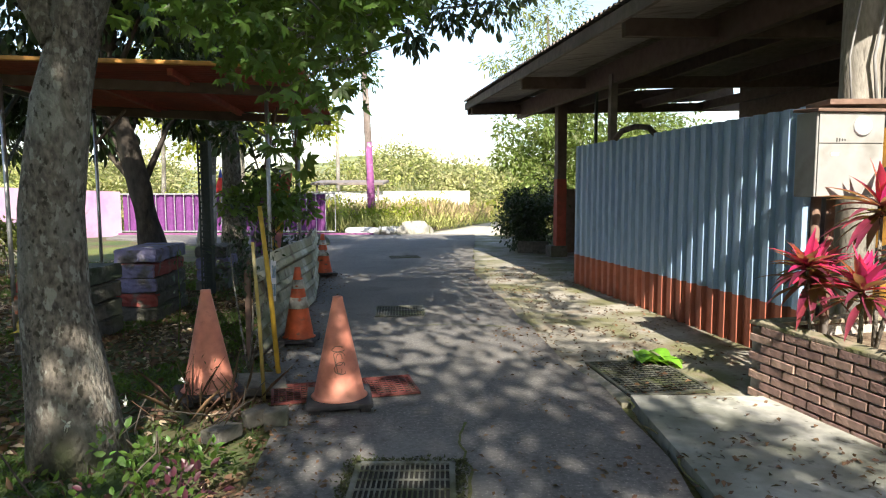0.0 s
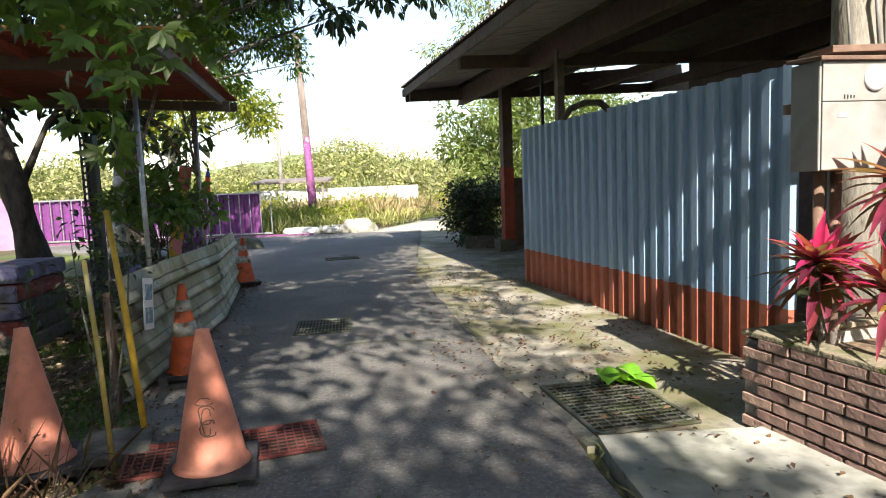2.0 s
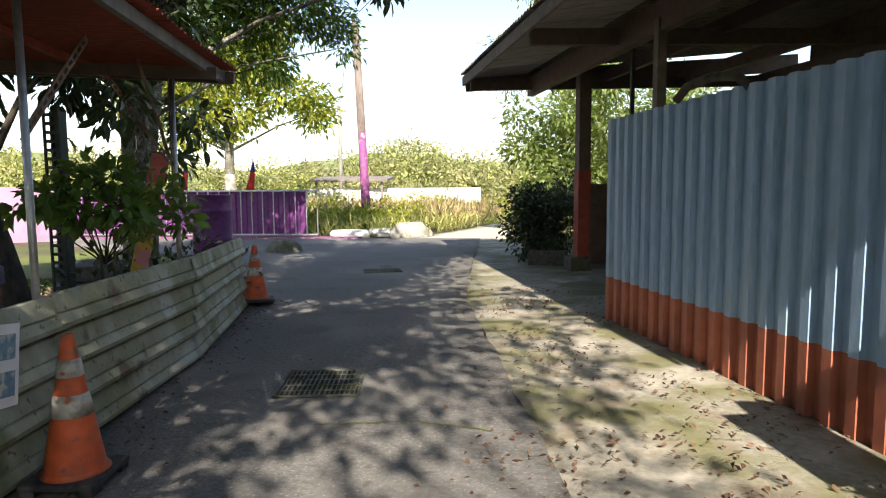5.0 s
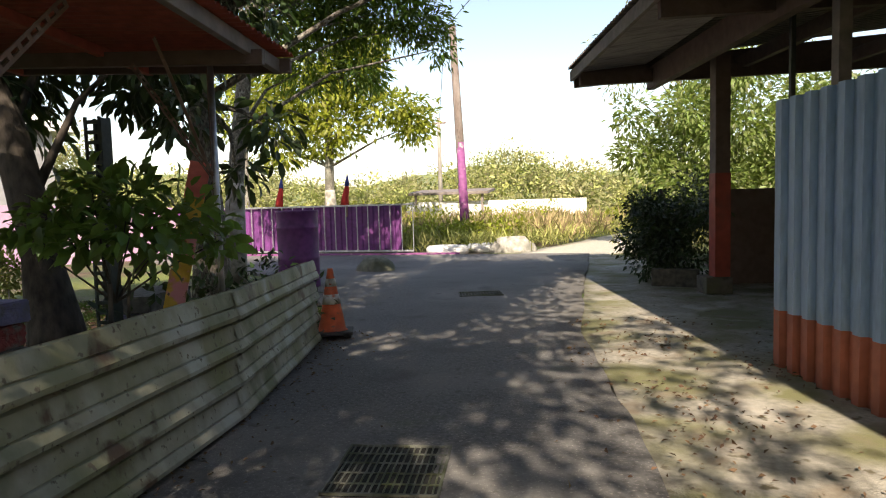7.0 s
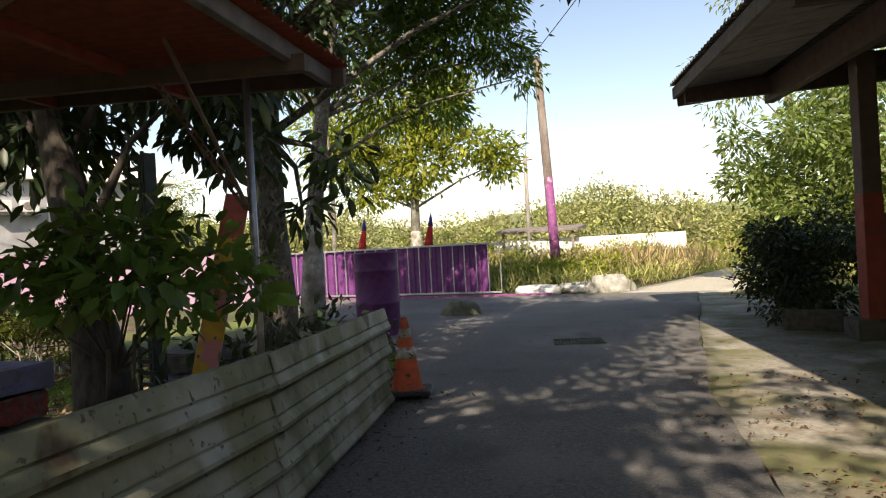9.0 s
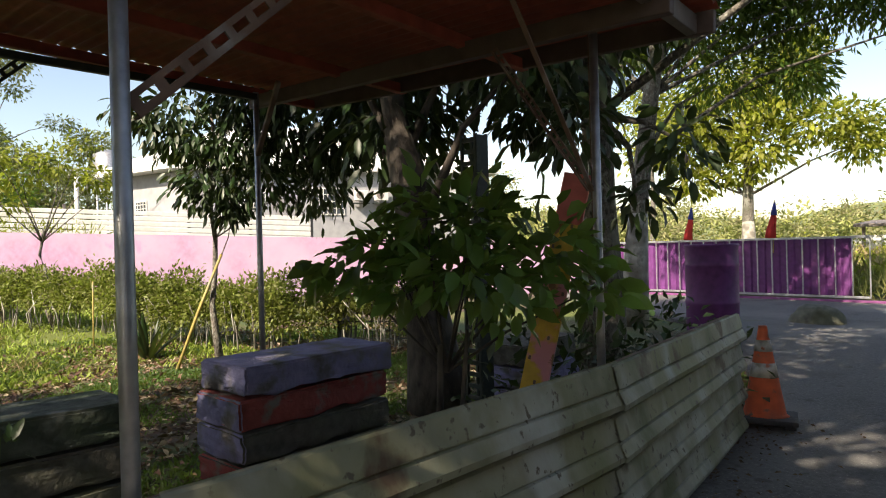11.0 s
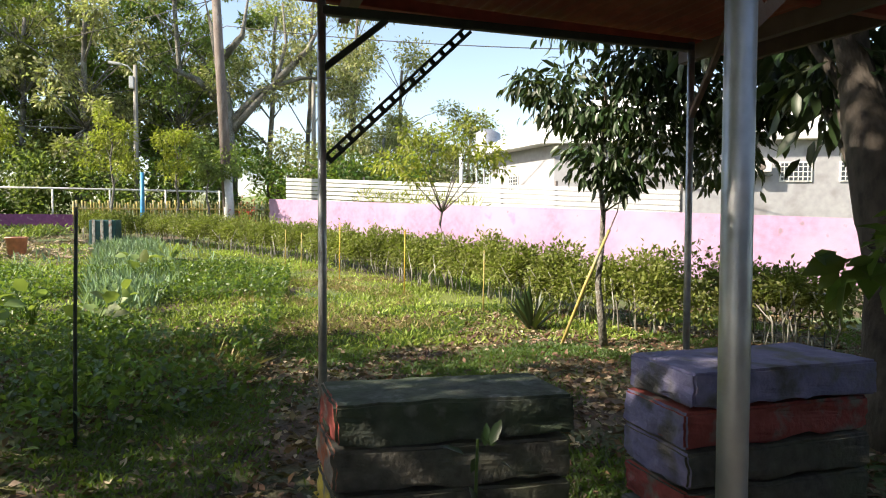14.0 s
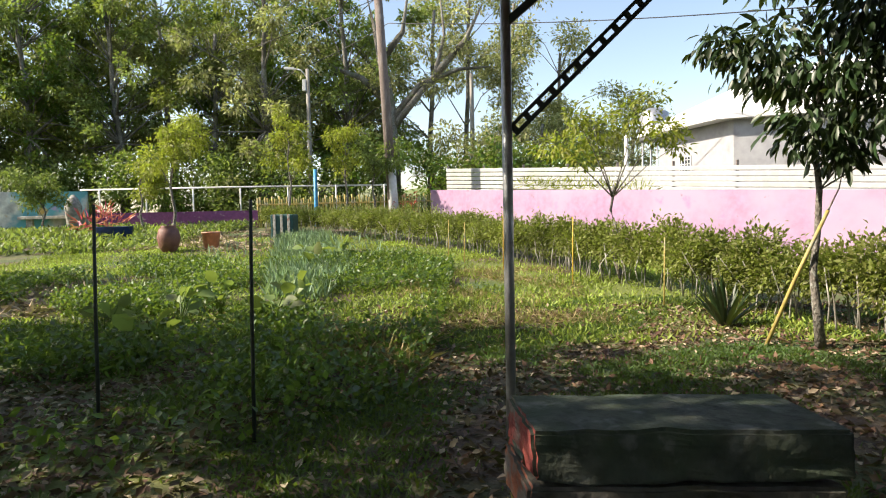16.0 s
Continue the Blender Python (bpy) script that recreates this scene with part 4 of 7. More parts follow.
for row in range(8):
    z = 0.032 + row * (bh + gap)
    for k in range(14):
        yy = -0.11 - (k + 0.5 * (row % 2)) * (bw + gap)
        brick(pose(0.046 + rng.normal(0, 0.002), yy, z, rng.normal(0, 0.5), 0, rng.normal(0, 0.8)))
    for k in range(4):
        brick(pose(0.2 + (k + 0.5 * (row % 2)) * (bw + gap), -0.046 + rng.normal(0, 0.002), z, 0, 0, 90 + rng.normal(0, 0.8)))
part("coping", boxm((0.14, 3.0, 0.03), pose(0.07, -1.5, 0.503), 0.008), MOSSY_MORTAR, planter, "thin crumbling mortar coping")
part("coping", boxm((1.1, 0.14, 0.03), pose(0.695, -0.07, 0.5035), 0.008), MOSSY_MORTAR, planter)


def blade_leaf(bm, base, direction, length, width, droop, mi=0):
    """A long arching strap leaf with a folded rib."""
    d = Vector(direction).normalized()
    s = d.cross(Vector((0, 0, 1)))
    s = s.normalized() if s.length > 0.05 else Vector((1, 0, 0))
    prev = None
    p = Vector(base)
    n = 6
    for k in range(n + 1):
        f = k / n
        w = width * 0.5 * max(0.03, math.sin(math.pi * min(1, f * 0.93 + 0.1))) 
        up = s.cross(d)
        ring = [bm.verts.new(p + s * w + up * w * 0.35), bm.verts.new(p), bm.verts.new(p - s * w + up * w * 0.35)]
        if prev:
            for i in (0, 1):
                f2 = bm.faces.new((prev[i], prev[i + 1], ring[i + 1], ring[i]))
                f2.smooth, f2.material_index = True, mi
        prev = ring
        p = p + d * (length / n)
        d = (d + Vector((0, 0, -droop / n))).normalized()


def cordyline(x, y, z, h, heads, seed, label):
    t = thing("cordyline", pose(x, y, z), label, "plant", "cordyline plants")
    rng = random.Random(seed)
    for hx, hy, hz, size in heads:
        part("stem", tube([(0, 0, -0.03), (hx * 0.4, hy * 0.4, hz * 0.5), (hx, hy, hz)], [0.016, 0.013, 0.010], 7), BARK, t)
        dark, pink = bmesh.new(), bmesh.new()
        for k in range(20):
            a, e = rng.uniform(0, 6.28), rng.uniform(-0.45, 0.55)
            d = (math.cos(a) * math.cos(e), math.sin(a) * math.cos(e), math.sin(e))
            blade_leaf(dark, (hx, hy, hz - 0.05 + 0.06 * rng.random()), d, size * rng.uniform(0.8, 1.15), 0.045 * size / 0.3, 0.9)
        for k in range(24):
            a, e = rng.uniform(0, 6.28), rng.uniform(0.1, 1.4)
            d = (math.cos(a) * math.cos(e), math.sin(a) * math.cos(e), math.sin(e))
            blade_leaf(pink, (hx, hy, hz + 0.02), d, size * rng.uniform(0.7, 1.0), 0.06 * size / 0.3, 0.55)
        part("lower_leaves", dark, LEAF_CRIMSON, t, "dark maroon strap leaves")
        part("crown_leaves", pink, LEAF_PINK, t, "bright pink young leaves")
    return t


cordyline(2.46, 4.50, 0.4, 0.5, ((0.0, 0.0, 0.42, 0.34), (-0.1, -0.1, 0.5, 0.26)), 3, "pink and maroon cordyline in the brick planter")
cordyline(2.58, 4.20, 0.4, 0.5, ((0.0, 0.0, 0.38, 0.30),), 5, "pink and maroon cordyline in the brick planter")
cordyline(2.80, 4.42, 0.4, 0.8, ((0.0, 0.0, 0.86, 0.36), (0.1, -0.15, 0.6, 0.26)), 9, "tall red cordyline beside the utility pole")
cordyline(2.75, 3.55, 0.4, 0.5, ((0.0, 0.0, 0.42, 0.30),), 11, "pink cordyline in the brick planter")

# ---- pole bands, cables, meter details ----
wpost = thing("timber_post", pose(3.56, 5.5, 0), "round timber post with yellow and black warning stripes", "post")
part("shaft", tube([(0, 0, -0.2), (0, 0, 2.0), (0, 0, 4.5)], [0.168, 0.165, 0.155], 20), BARK, wpost)
for k, z in enumerate((0.45, 0.75, 1.05, 1.35, 1.65, 1.95)):
    bm = bmesh.new()
    add_tube(bm, [(0, 0, z), (0.0, 0, z + 0.30)], [0.1705, 0.1695], 20, cap=False)
    for v in bm.verts:
        v.co.z += 0.9 * (v.co.x) * 0.8
    part("warning_band", bm, (BARK_STRIPE, CABLE_DARK)[k % 2], wpost, "diagonal yellow and black warning band")
for dx, r in ((-0.15, 0.008), (0.02, 0.012), (0.12, 0.015)):
    part("cable", tube([(dx, -0.17, 1.9), (dx - 0.05, -0.19, 2.3), (dx + 0.03, -0.18, 2.8), (dx, -0.17, 4.5), (dx, -0.15, 7)], r, 6), CABLE, upole, "pale service cable")
part("shelf", boxm((0.85, 0.3, 0.035), pose(-0.1, -0.42, 1.95), 0.004), RUST, upole, "wooden shelf board above the meter box")
part("door", boxm((0.44, 0.012, 0.33), pose(0.2, -0.105, -0.10), 0.003), BOX_GREY, meter)
part("upper_panel", boxm((0.44, 0.012, 0.19), pose(0.2, -0.105, 0.165), 0.003), BOX_GREY, meter)
wb = bmesh.new()
add_lathe(wb, [(0.062, 0), (0.062, 0.012), (0.05, 0.02), (0.0001, 0.026)], 24, pose(0.27, -0.108, 0.175, 90, 0, 0))
part("dial_window", wb, mat("pale_window", (0.62, 0.66, 0.68), 0.15, bump=0), meter, "round pale dial window")
part("rain_hood", boxm((0.5, 0.25, 0.02), pose(0.2, -0.01, 0.283, 4, 0, 0), 0.004), RUST, meter)
part("bracket", boxm((0.06, 0.5, 0.06), pose(0.33, 0.33, 0.1), 0.004), RUST, meter)
for k in range(4):
    part("scribble", boxm((0.006, 0.003, 0.022 - 0.003 * k), pose(0.10 + 0.018 * k, -0.113, 0.09)), CABLE_DARK, meter)
part("sticker", boxm((0.05, 0.003, 0.02), pose(0.09, -0.113, 0.0)), PAPER, meter)
for dx in (0.08, 0.18):
    part("conduit", tube([(dx, 0.02, -0.25), (dx, 0.03, -1.3)], 0.028, 10), RUST, meter)
boards = thing("board_screen", pose(3.75, 5.2, 0, 0, 0, 10), "weathered upright boards beside the utility pole", "screen")
for k in range(9):
    part("board", boxm((0.14, 0.025, 2.6), pose(0.08 + k * 0.16, 0, 1.3), 0.004), GREY_FASCIA, boards)
for z in (1.9, 2.2):
    part("rail", boxm((1.6, 0.04, 0.07), pose(0.8, -0.035, z), 0.004), GREY_FASCIA, boards)
tube_bm = tube([(2.15, 8.6, 2.02), (2.2, 8.5, 2.11), (2.3, 8.25, 2.14), (2.4, 8.05, 2.11), (2.45, 7.95, 2.02)], 0.035, 10)
tagged(part("hose", tube_bm, BARK_DARK), "dull brown hose looped over the corrugated wall", "hose")


# ---- purple sliding gate, barrel, stones and poles at the junction ----
GA, GB = Vector((-10.9, 20.75, 0)), Vector((-3.85, 20.6, 0))
gate = thing("sliding_gate", pose(0, 0, 0), "purple corrugated sliding gate in a pale steel frame", "gate")
part("sheet", corrugated(GA + Vector((0.1, 0.06, 0)), GB + Vector((-0.32, 0.06, 0)), 0.12, 1.28, 0.30, 0.04, (0,)), PURPLE, gate)
for z in (0.1, 1.3):
    part("rail", beam_between(GA + Vector((0, 0, z)), GB + Vector((0, 0, z)), 0.045, 0.045), GALV, gate)
for k in range(24):
    p = GA.lerp(GB, k / 23)
    part("bar", beam_between(p + Vector((0, -0.01, 0.12)), p + Vector((0, -0.01, 1.28)), 0.024, 0.024, 0.002), GALV, gate)
part("track", beam_between(GA + Vector((-2.5, 0, 0.02)), GB + Vector((1.2, 0, 0.02)), 0.12, 0.05), PURPLE_BAND, gate)
for k, f in enumerate((0.47, 0.74)):
    p = GA.lerp(GB, f)
    fl = thing("flag", pose(p.x, p.y + 0.05, 1.3), "red flag with a blue top furled on a short stick", "flag", "gate flags")
    part("stick", tube([(0, 0, -0.3), (0.05, 0, 0.85)], 0.012, 6), BAMBOO, fl)
    bm = bmesh.new()
    add_tube(bm, [(0.05, 0, 0.72), (0.02, 0.02, 0.45), (-0.03, 0.0, 0.2), (-0.05, 0, 0.02)], [0.02, 0.07, 0.10, 0.12], 8)
    for v in bm.verts:
        v.co.y *= 0.4
    part("cloth", bm, FLAG_RED, fl)
    bm = bmesh.new()
    add_tube(bm, [(0.055, 0, 0.80), (0.03, 0.01, 0.52)], [0.02, 0.075], 8)
    for v in bm.verts:
        v.co.y *= 0.45
    part("canton", bm, FLAG_BLUE, fl, "blue corner of the flag")

barrel = thing("barrel", pose(-4.16, 14.5, -0.02), "tall purple painted drum beside the lane", "drum")
part("body", lathe([(0.32, 0), (0.335, 0.02), (0.335, 0.48), (0.345, 0.5), (0.335, 0.52), (0.335, 0.98), (0.345, 1.0), (0.335, 1.02), (0.335, 1.23), (0.35, 1.26), (0.34, 1.28), (0.31, 1.27), (0.305, 1.2)], 32), PURPLE, barrel)


def boulder(name, x, y, sx, sy, sz, seed, label, material=ROCK, flat=0.0):
    bm = bmesh.new()
    bmesh.ops.create_icosphere(bm, subdivisions=3, radius=1)
    for v in bm.verts:
        n = 1 + 0.22 * noise.noise(v.co * 1.3 + Vector((seed, 0, 0))) + 0.08 * noise.noise(v.co * 4 + Vector((seed, 3, 0)))
        c = v.co * n
        z = max(-0.35, c.z)
        v.co = Vector((c.x * sx, c.y * sy, min(z, 1 - flat) * sz))
    ob = tagged(part(name, bm, material, smooth=True), label, "rock")
    ob.location = (x, y, gz(x, y) + 0.3 * sz)
    return ob


boulder("boulder", -3.65, 16.9, 0.38, 0.27, 0.29, 2, "rounded grey-green boulder beside the gate", ROCK_DARK)
boulder("boulder", -1.45, 21.6, 0.62, 0.3, 0.34, 5, "angular pale grey boulder at the lane edge")
for x, y, r in ((-3.1, 21.2, 0.56), (-2.2, 21.9, 0.5)):
    lid = thing("well_cover", pose(x, y, -0.03), "low round white-painted concrete cover in the weeds", "cover", "white covers")
    part("ring", lathe([(r, 0), (r, 0.14), (r - 0.03, 0.18)], 28), WHITE_PAINT, lid)
    part("cap", lathe([(r - 0.05, 0.17), (r - 0.06, 0.21), (0.05, 0.23)], 28), WHITE_PAINT, lid)


def power_pole(x, y, h, r, lean, label, base_paint=None, material=POLE_CONCRETE, arm=True, split=0.0, side=0.0):
    t = thing("power_pole", pose(x, y, gz(x, y)), label, "utility pole")
    part("shaft", tube([(0, 0, -0.3), (lean * 0.5, side * 0.5, h / 2), (lean, side, h)], [r, r * 0.87, r * 0.72], 14), material, t)
    if base_paint:
        part("painted_base", tube([(0, 0, -0.2), (lean * split / h, side * split / h, split)], [r * 1.02, r * (1.01 - 0.28 * split / h)], 14), base_paint, t, "painted lower part of the pole")
    if arm:
        part("crossarm", boxm((0.9, 0.08, 0.08), pose(lean * 0.95, 0, h * 0.95), 0.01), RUST, t)
        for dx in (-0.35, 0.35):
            part("insulator", lathe([(0.03, h * 0.95 + 0.04), (0.045, h * 0.95 + 0.1), (0.02, h * 0.95 + 0.16)], 10), WHITE_PAINT, t).location = (lean * 0.95 + dx, 0, 0)
    return t


power_pole(-3.36, 25.4, 7.0, 0.16, -0.3, "leaning dark pole painted purple round its lower half", PURPLE_BAND, POLE_BROWN, False, 3.3)
power_pole(-8.4, 44.0, 6.6, 0.15, 0.0, "slim pale concrete power pole across the field")
power_pole(-30.55, 2.25, 12.5, 0.24, 0.0, "brown utility pole with a white-painted foot behind the hedge", WHITE_PAINT, POLE_BROWN, False, 2.85, -0.62)
power_pole(-39.0, 5.9, 8.2, 0.16, 0.05, "slim grey power pole among the trees", None, POLE_CONCRETE, False)
lamp = thing("street_lamp", pose(-36.2, -3.0, gz(-36.2, -3)), "grey street lamp with a white lamp head among trees", "street lamp")
part("shaft", tube([(0, 0, -0.3), (0, 0, 8.2)], [0.14, 0.10], 12), POLE_CONCRETE, lamp)
part("arm", tube([(0, 0, 7.7), (0.02, -0.35, 8.15), (0.05, -0.8, 8.25)], 0.035, 8), WHITE_PAINT, lamp)
bm = boxm((0.22, 0.6, 0.12), pose(0.05, -0.95, 8.24, -6), 0.03)
part("head", bm, WHITE_PAINT, lamp, "white lamp head")
part("control_box", boxm((0.25, 0.2, 0.6), pose(0.12, -0.15, 7.3), 0.02), WHITE_PAINT, lamp)


def cable(pts, r, label):
    cu = []
    for k in range(len(pts) - 1):
        a, b = Vector(pts[k]), Vector(pts[k + 1])
        for j in range(13):
            f = j / 12
            cu.append(a.lerp(b, f) - Vector((0, 0, 0.03 * (b - a).length * 4 * f * (1 - f) * 0.5)))
    tagged(part("cable", tube(cu, r, 5), CABLE_DARK), label, "cable")


cable(((-3.93, 25.4, 6.9), (3.5, 12.0, 8.5)), 0.012, "thin dark overhead cable from the purple pole")
cable(((-3.93, 25.4, 6.8), (-8.4, 44.0, 6.2)), 0.012, "thin dark overhead cable across the field")
cable(((-36.2, -3.0, 9.6), (-31.1, 2.1, 10.2), (-20.0, 20.0, 7.2)), 0.02, "dark overhead cable past the house")
cable(((-60, -40, 10.5), (-31.1, 2.1, 11.5)), 0.02, "dark overhead cable before the woods")
cable(((-60, -40, 9.2), (-36.2, -3.0, 8.2)), 0.02, "dark overhead cable before the woods")


# ---- trees along the lane ----
def rel(x, y, clumps):
    return [((cx - x, cy - y, cz), r) for cx, cy, cz, r in clumps]


def palmate(name, clumps, per, size, material, parent, seed, label=""):
    """Lobed leaves: five pointed lobes fanned in one plane, hanging from each point."""
    rng = np.random.default_rng(seed)
    P, D = crown_points(rng, clumps, per, 1.0, 0.9)
    n = len(P)
    D = D + rng.normal(0, 0.3, D.shape)
    D /= np.linalg.norm(D, axis=1, keepdims=True)
    U = rng.normal(0, 1, D.shape)
    S = np.cross(D, U)
    S /= np.linalg.norm(S, axis=1, keepdims=True)
    N = np.cross(S, D)
    PP, DD, UU = [], [], []
    for a in (-1.25, -0.62, 0, 0.62, 1.25):
        PP.append(P)
        DD.append((D * math.cos(a) + S * math.sin(a)) * (1.0 if a == 0 else 0.9))
        UU.append(N)
    return leaf_arrays(name, np.concatenate(PP), np.concatenate(DD), size, material, parent, label, 0.42, 0.1, 0.03, rng, np.concatenate(UU))


# Unseen clumps added overhead to shade lane and blocks and dapple the apron.
over = np.random.default_rng(78)
OVER = [(over.uniform(-0.7, 1.35), over.uniform(0.2, 9.5), over.uniform(6.0, 7.2), over.uniform(0.5, 0.85)) for j in range(30)]
OVER += [(-2.4, 1.1, 6.2, 0.8), (-2.6, 0.6, 6.0, 0.7), (-2.3, 1.8, 6.4, 0.8), (-2.9, 1.3, 6.3, 0.7), (-2.0, 0.4, 6.4, 0.7), (-3.3, 0.9, 6.1, 0.7)]
OVER += [(over.uniform(2.1, 2.95), over.uniform(-2.9, 0.2), over.uniform(5.8, 6.4), over.uniform(0.28, 0.42)) for j in range(10)]
OVER += [(over.uniform(2.1, 3.0), over.uniform(0.2, 4.4), over.uniform(5.9, 6.6), over.uniform(0.26, 0.42)) for j in range(13)]
T1 = make_tree("shade_tree", -1.84, 3.72, "grey lichened tree with lobed leaves hanging over the lane", 6, 0.195,
               rel(-1.84, 3.72, [(-1.2, 3.0, 4.6, 1.0), (-2.6, 2.6, 4.9, 1.2), (-0.6, 1.8, 5.2, 1.0), (-2.0, 0.8, 5.4, 1.2), (-3.6, 3.6, 5.0, 1.1), (-1.4, 4.6, 4.5, 0.8), (0.3, 3.2, 5.2, 0.8), (-2.8, 5.0, 4.2, 0.9), (0.6, 6.0, 6.3, 0.9), (-1.0, 7.4, 6.4, 1.0), (-0.4, 9.2, 6.9, 1.0), (-3.0, 7.2, 6.4, 1.1), (-2.0, 9.0, 6.8, 1.0), (0.4, 0.6, 5.6, 0.9), (-0.8, 5.6, 5.6, 0.8), (1.25, 1.0, 5.8, 0.7), (1.05, 2.1, 5.8, 0.7), (1.3, 0.1, 6.0, 0.7), (0.9, 3.6, 5.9, 0.7), (0.7, 4.6, 6.1, 0.7)] + OVER),
               180, 0.15, LEAF, BARK, seed=3,
               trunk_pts=[(0.03, 0, 0), (0.0, 0, 0.35), (-0.06, 0, 0.9), (-0.05, 0, 1.4), (0.02, 0.02, 1.95), (0.15, 0.05, 2.5), (0.3, 0.1, 3.2), (0.45, 0.1, 4.2), (0.5, 0.1, 5.2)])
part("limb", tube([(0.03, 0, 2.25), (-0.25, 0.1, 2.75), (-0.6, 0.2, 3.4), (-1.2, 0.3, 4.4)], [0.08, 0.09, 0.08, 0.05], 10), BARK, T1)
palmate("hanging_leaves", rel(-1.84, 3.72, [(-0.55, 3.95, 2.0, 0.2), (-0.72, 4.1, 2.3, 0.32), (-0.38, 4.2, 2.55, 0.32), (-0.12, 4.5, 2.8, 0.32), (-1.0, 4.0, 2.6, 0.36), (-1.25, 4.3, 2.62, 0.3), (-0.75, 4.0, 1.78, 0.14), (-0.5, 4.6, 2.3, 0.24), (0.0, 5.0, 3.05, 0.35), (-0.6, 5.1, 3.0, 0.45), (-1.4, 5.0, 3.0, 0.45), (-0.62, 3.9, 1.62, 0.1), (-0.9, 4.2, 2.2, 0.2), (-1.6, 4.3, 2.75, 0.3), (-0.2, 4.1, 2.75, 0.25), (-0.95, 3.7, 2.85, 0.3), (-1.9, 4.8, 2.95, 0.35), (-1.1, 4.8, 2.75, 0.35), (-0.35, 4.9, 2.75, 0.3), (-1.5, 4.2, 3.0, 0.35), (-0.7, 4.5, 2.7, 0.35), (-1.75, 5.4, 3.15, 0.4), (-0.1, 5.4, 3.2, 0.35), (-1.1, 5.6, 3.2, 0.4)]), 620, 0.075, LEAF, T1, 21)
for a, b, c in (((0.2, 0.1, 2.9), (0.8, 0.3, 3.0), (1.3, 0.4, 2.5)), ((0.25, 0.1, 3.1), (1.1, 0.6, 3.2), (1.75, 0.9, 2.8)), ((0.2, 0.1, 2.8), (0.5, 0.5, 2.95), (0.7, 0.7, 2.5))):
    part("branch", tube([a, b, c], [0.03, 0.018, 0.006], 7), BARK, T1)

# unseen high crown clumps added above the view to shade the lane
over = np.random.default_rng(77)
HIGH = {"a": [], "b": []}
for key, y in (("a", 5.6), ("b", 12.2)):
    for j in range(42):
        cx, cy = over.uniform(-5.5, 1.3), y + over.uniform(-5.5, 4.2)
        if not (cx > 0.5 and cy < 5.5) and not (cx > -2.0 and cy > 7.5):
            HIGH[key].append((cx, cy, over.uniform(6.3, 8.6) + 0.12 * max(0, cy - 8), over.uniform(0.75, 1.15)))

make_tree("shade_tree", -4.25, 9.55, "leaning dark tree with long drooping leaves beside the shelter", 6, 0.21,
          rel(-4.25, 9.55, [(-5.4, 10.2, 3.0, 0.8), (-6.0, 9.6, 3.6, 0.9), (-4.6, 10.4, 3.6, 0.9), (-3.7, 10.3, 3.1, 0.7), (-5.2, 9.4, 4.4, 1.1), (-4.0, 9.9, 4.6, 1.1), (-5.6, 10.6, 2.5, 0.45), (-4.9, 9.6, 2.45, 0.35), (-6.3, 10.6, 3.0, 0.7), (-6.4, 8.2, 4.6, 1.0)] + HIGH["a"]),
          260, 0.2, LEAF_DARK, BARK_DARK, seed=5, droop=1.0, wid=0.36, oval=True,
          trunk_pts=[(0.08, 0, 0), (0.03, 0, 0.4), (-0.05, 0, 0.9), (-0.16, 0, 1.5), (-0.32, 0, 2.2), (-0.5, 0.0, 3.0), (-0.6, 0.1, 4.0), (-0.7, 0.1, 5.2)])
make_tree("shade_tree", -3.72, 11.2, "straight grey tree with dark glossy leaves beside the fence", 7, 0.18,
          rel(-3.72, 11.2, [(-3.4, 10.5, 2.4, 0.4), (-4.3, 11.0, 2.7, 0.5), (-4.6, 11.6, 3.4, 0.8), (-3.0, 11.5, 2.3, 0.35), (-3.2, 11.2, 3.6, 0.6), (-4.2, 10.4, 5.2, 1.2), (-3.0, 11.6, 5.6, 1.2), (-5.0, 12.0, 5.0, 1.2), (-3.1, 10.9, 1.75, 0.25), (-0.7, 11.8, 4.1, 0.4), (0.0, 12.0, 4.6, 0.5), (0.8, 12.2, 4.8, 0.5), (1.4, 12.0, 5.2, 0.5), (-1.5, 11.6, 4.7, 0.7), (-0.3, 11.5, 5.6, 0.9), (-2.4, 10.4, 6.0, 1.0), (-1.2, 13.2, 6.2, 1.0)] + HIGH["b"]),
          330, 0.17, LEAF_DARK, BARK, seed=6, lean=(0.1, 0.1), droop=0.9, wid=0.4, oval=True)
make_tree("shade_tree", -5.9, 15.3, "slender leaning tree with a limewashed foot and feathery crown", 7.5, 0.175,
          rel(-5.9, 15.3, [(-5.4, 16.2, 5.0, 1.2), (-4.4, 17.0, 5.4, 1.2), (-3.4, 17.4, 5.3, 1.0), (-2.7, 17.6, 5.0, 0.6), (-4.6, 16.2, 6.6, 1.4), (-3.2, 16.6, 6.8, 1.3), (-6.4, 15.8, 6.2, 1.3), (-4.0, 17.6, 4.2, 0.7), (-5.0, 17.0, 4.2, 0.7), (-2.0, 17.2, 6.6, 0.9), (-6.8, 16.4, 5.0, 0.9), (-2.35, 17.5, 4.5, 0.35), (-3.4, 17.4, 6.0, 0.9), (-4.2, 17.0, 6.0, 0.9), (-2.8, 17.4, 5.9, 0.7)]),
          620, 0.15, LEAF, BARK, seed=7, lean=(0.9, 0.3), droop=0.5, wid=0.32, pale=2.4)
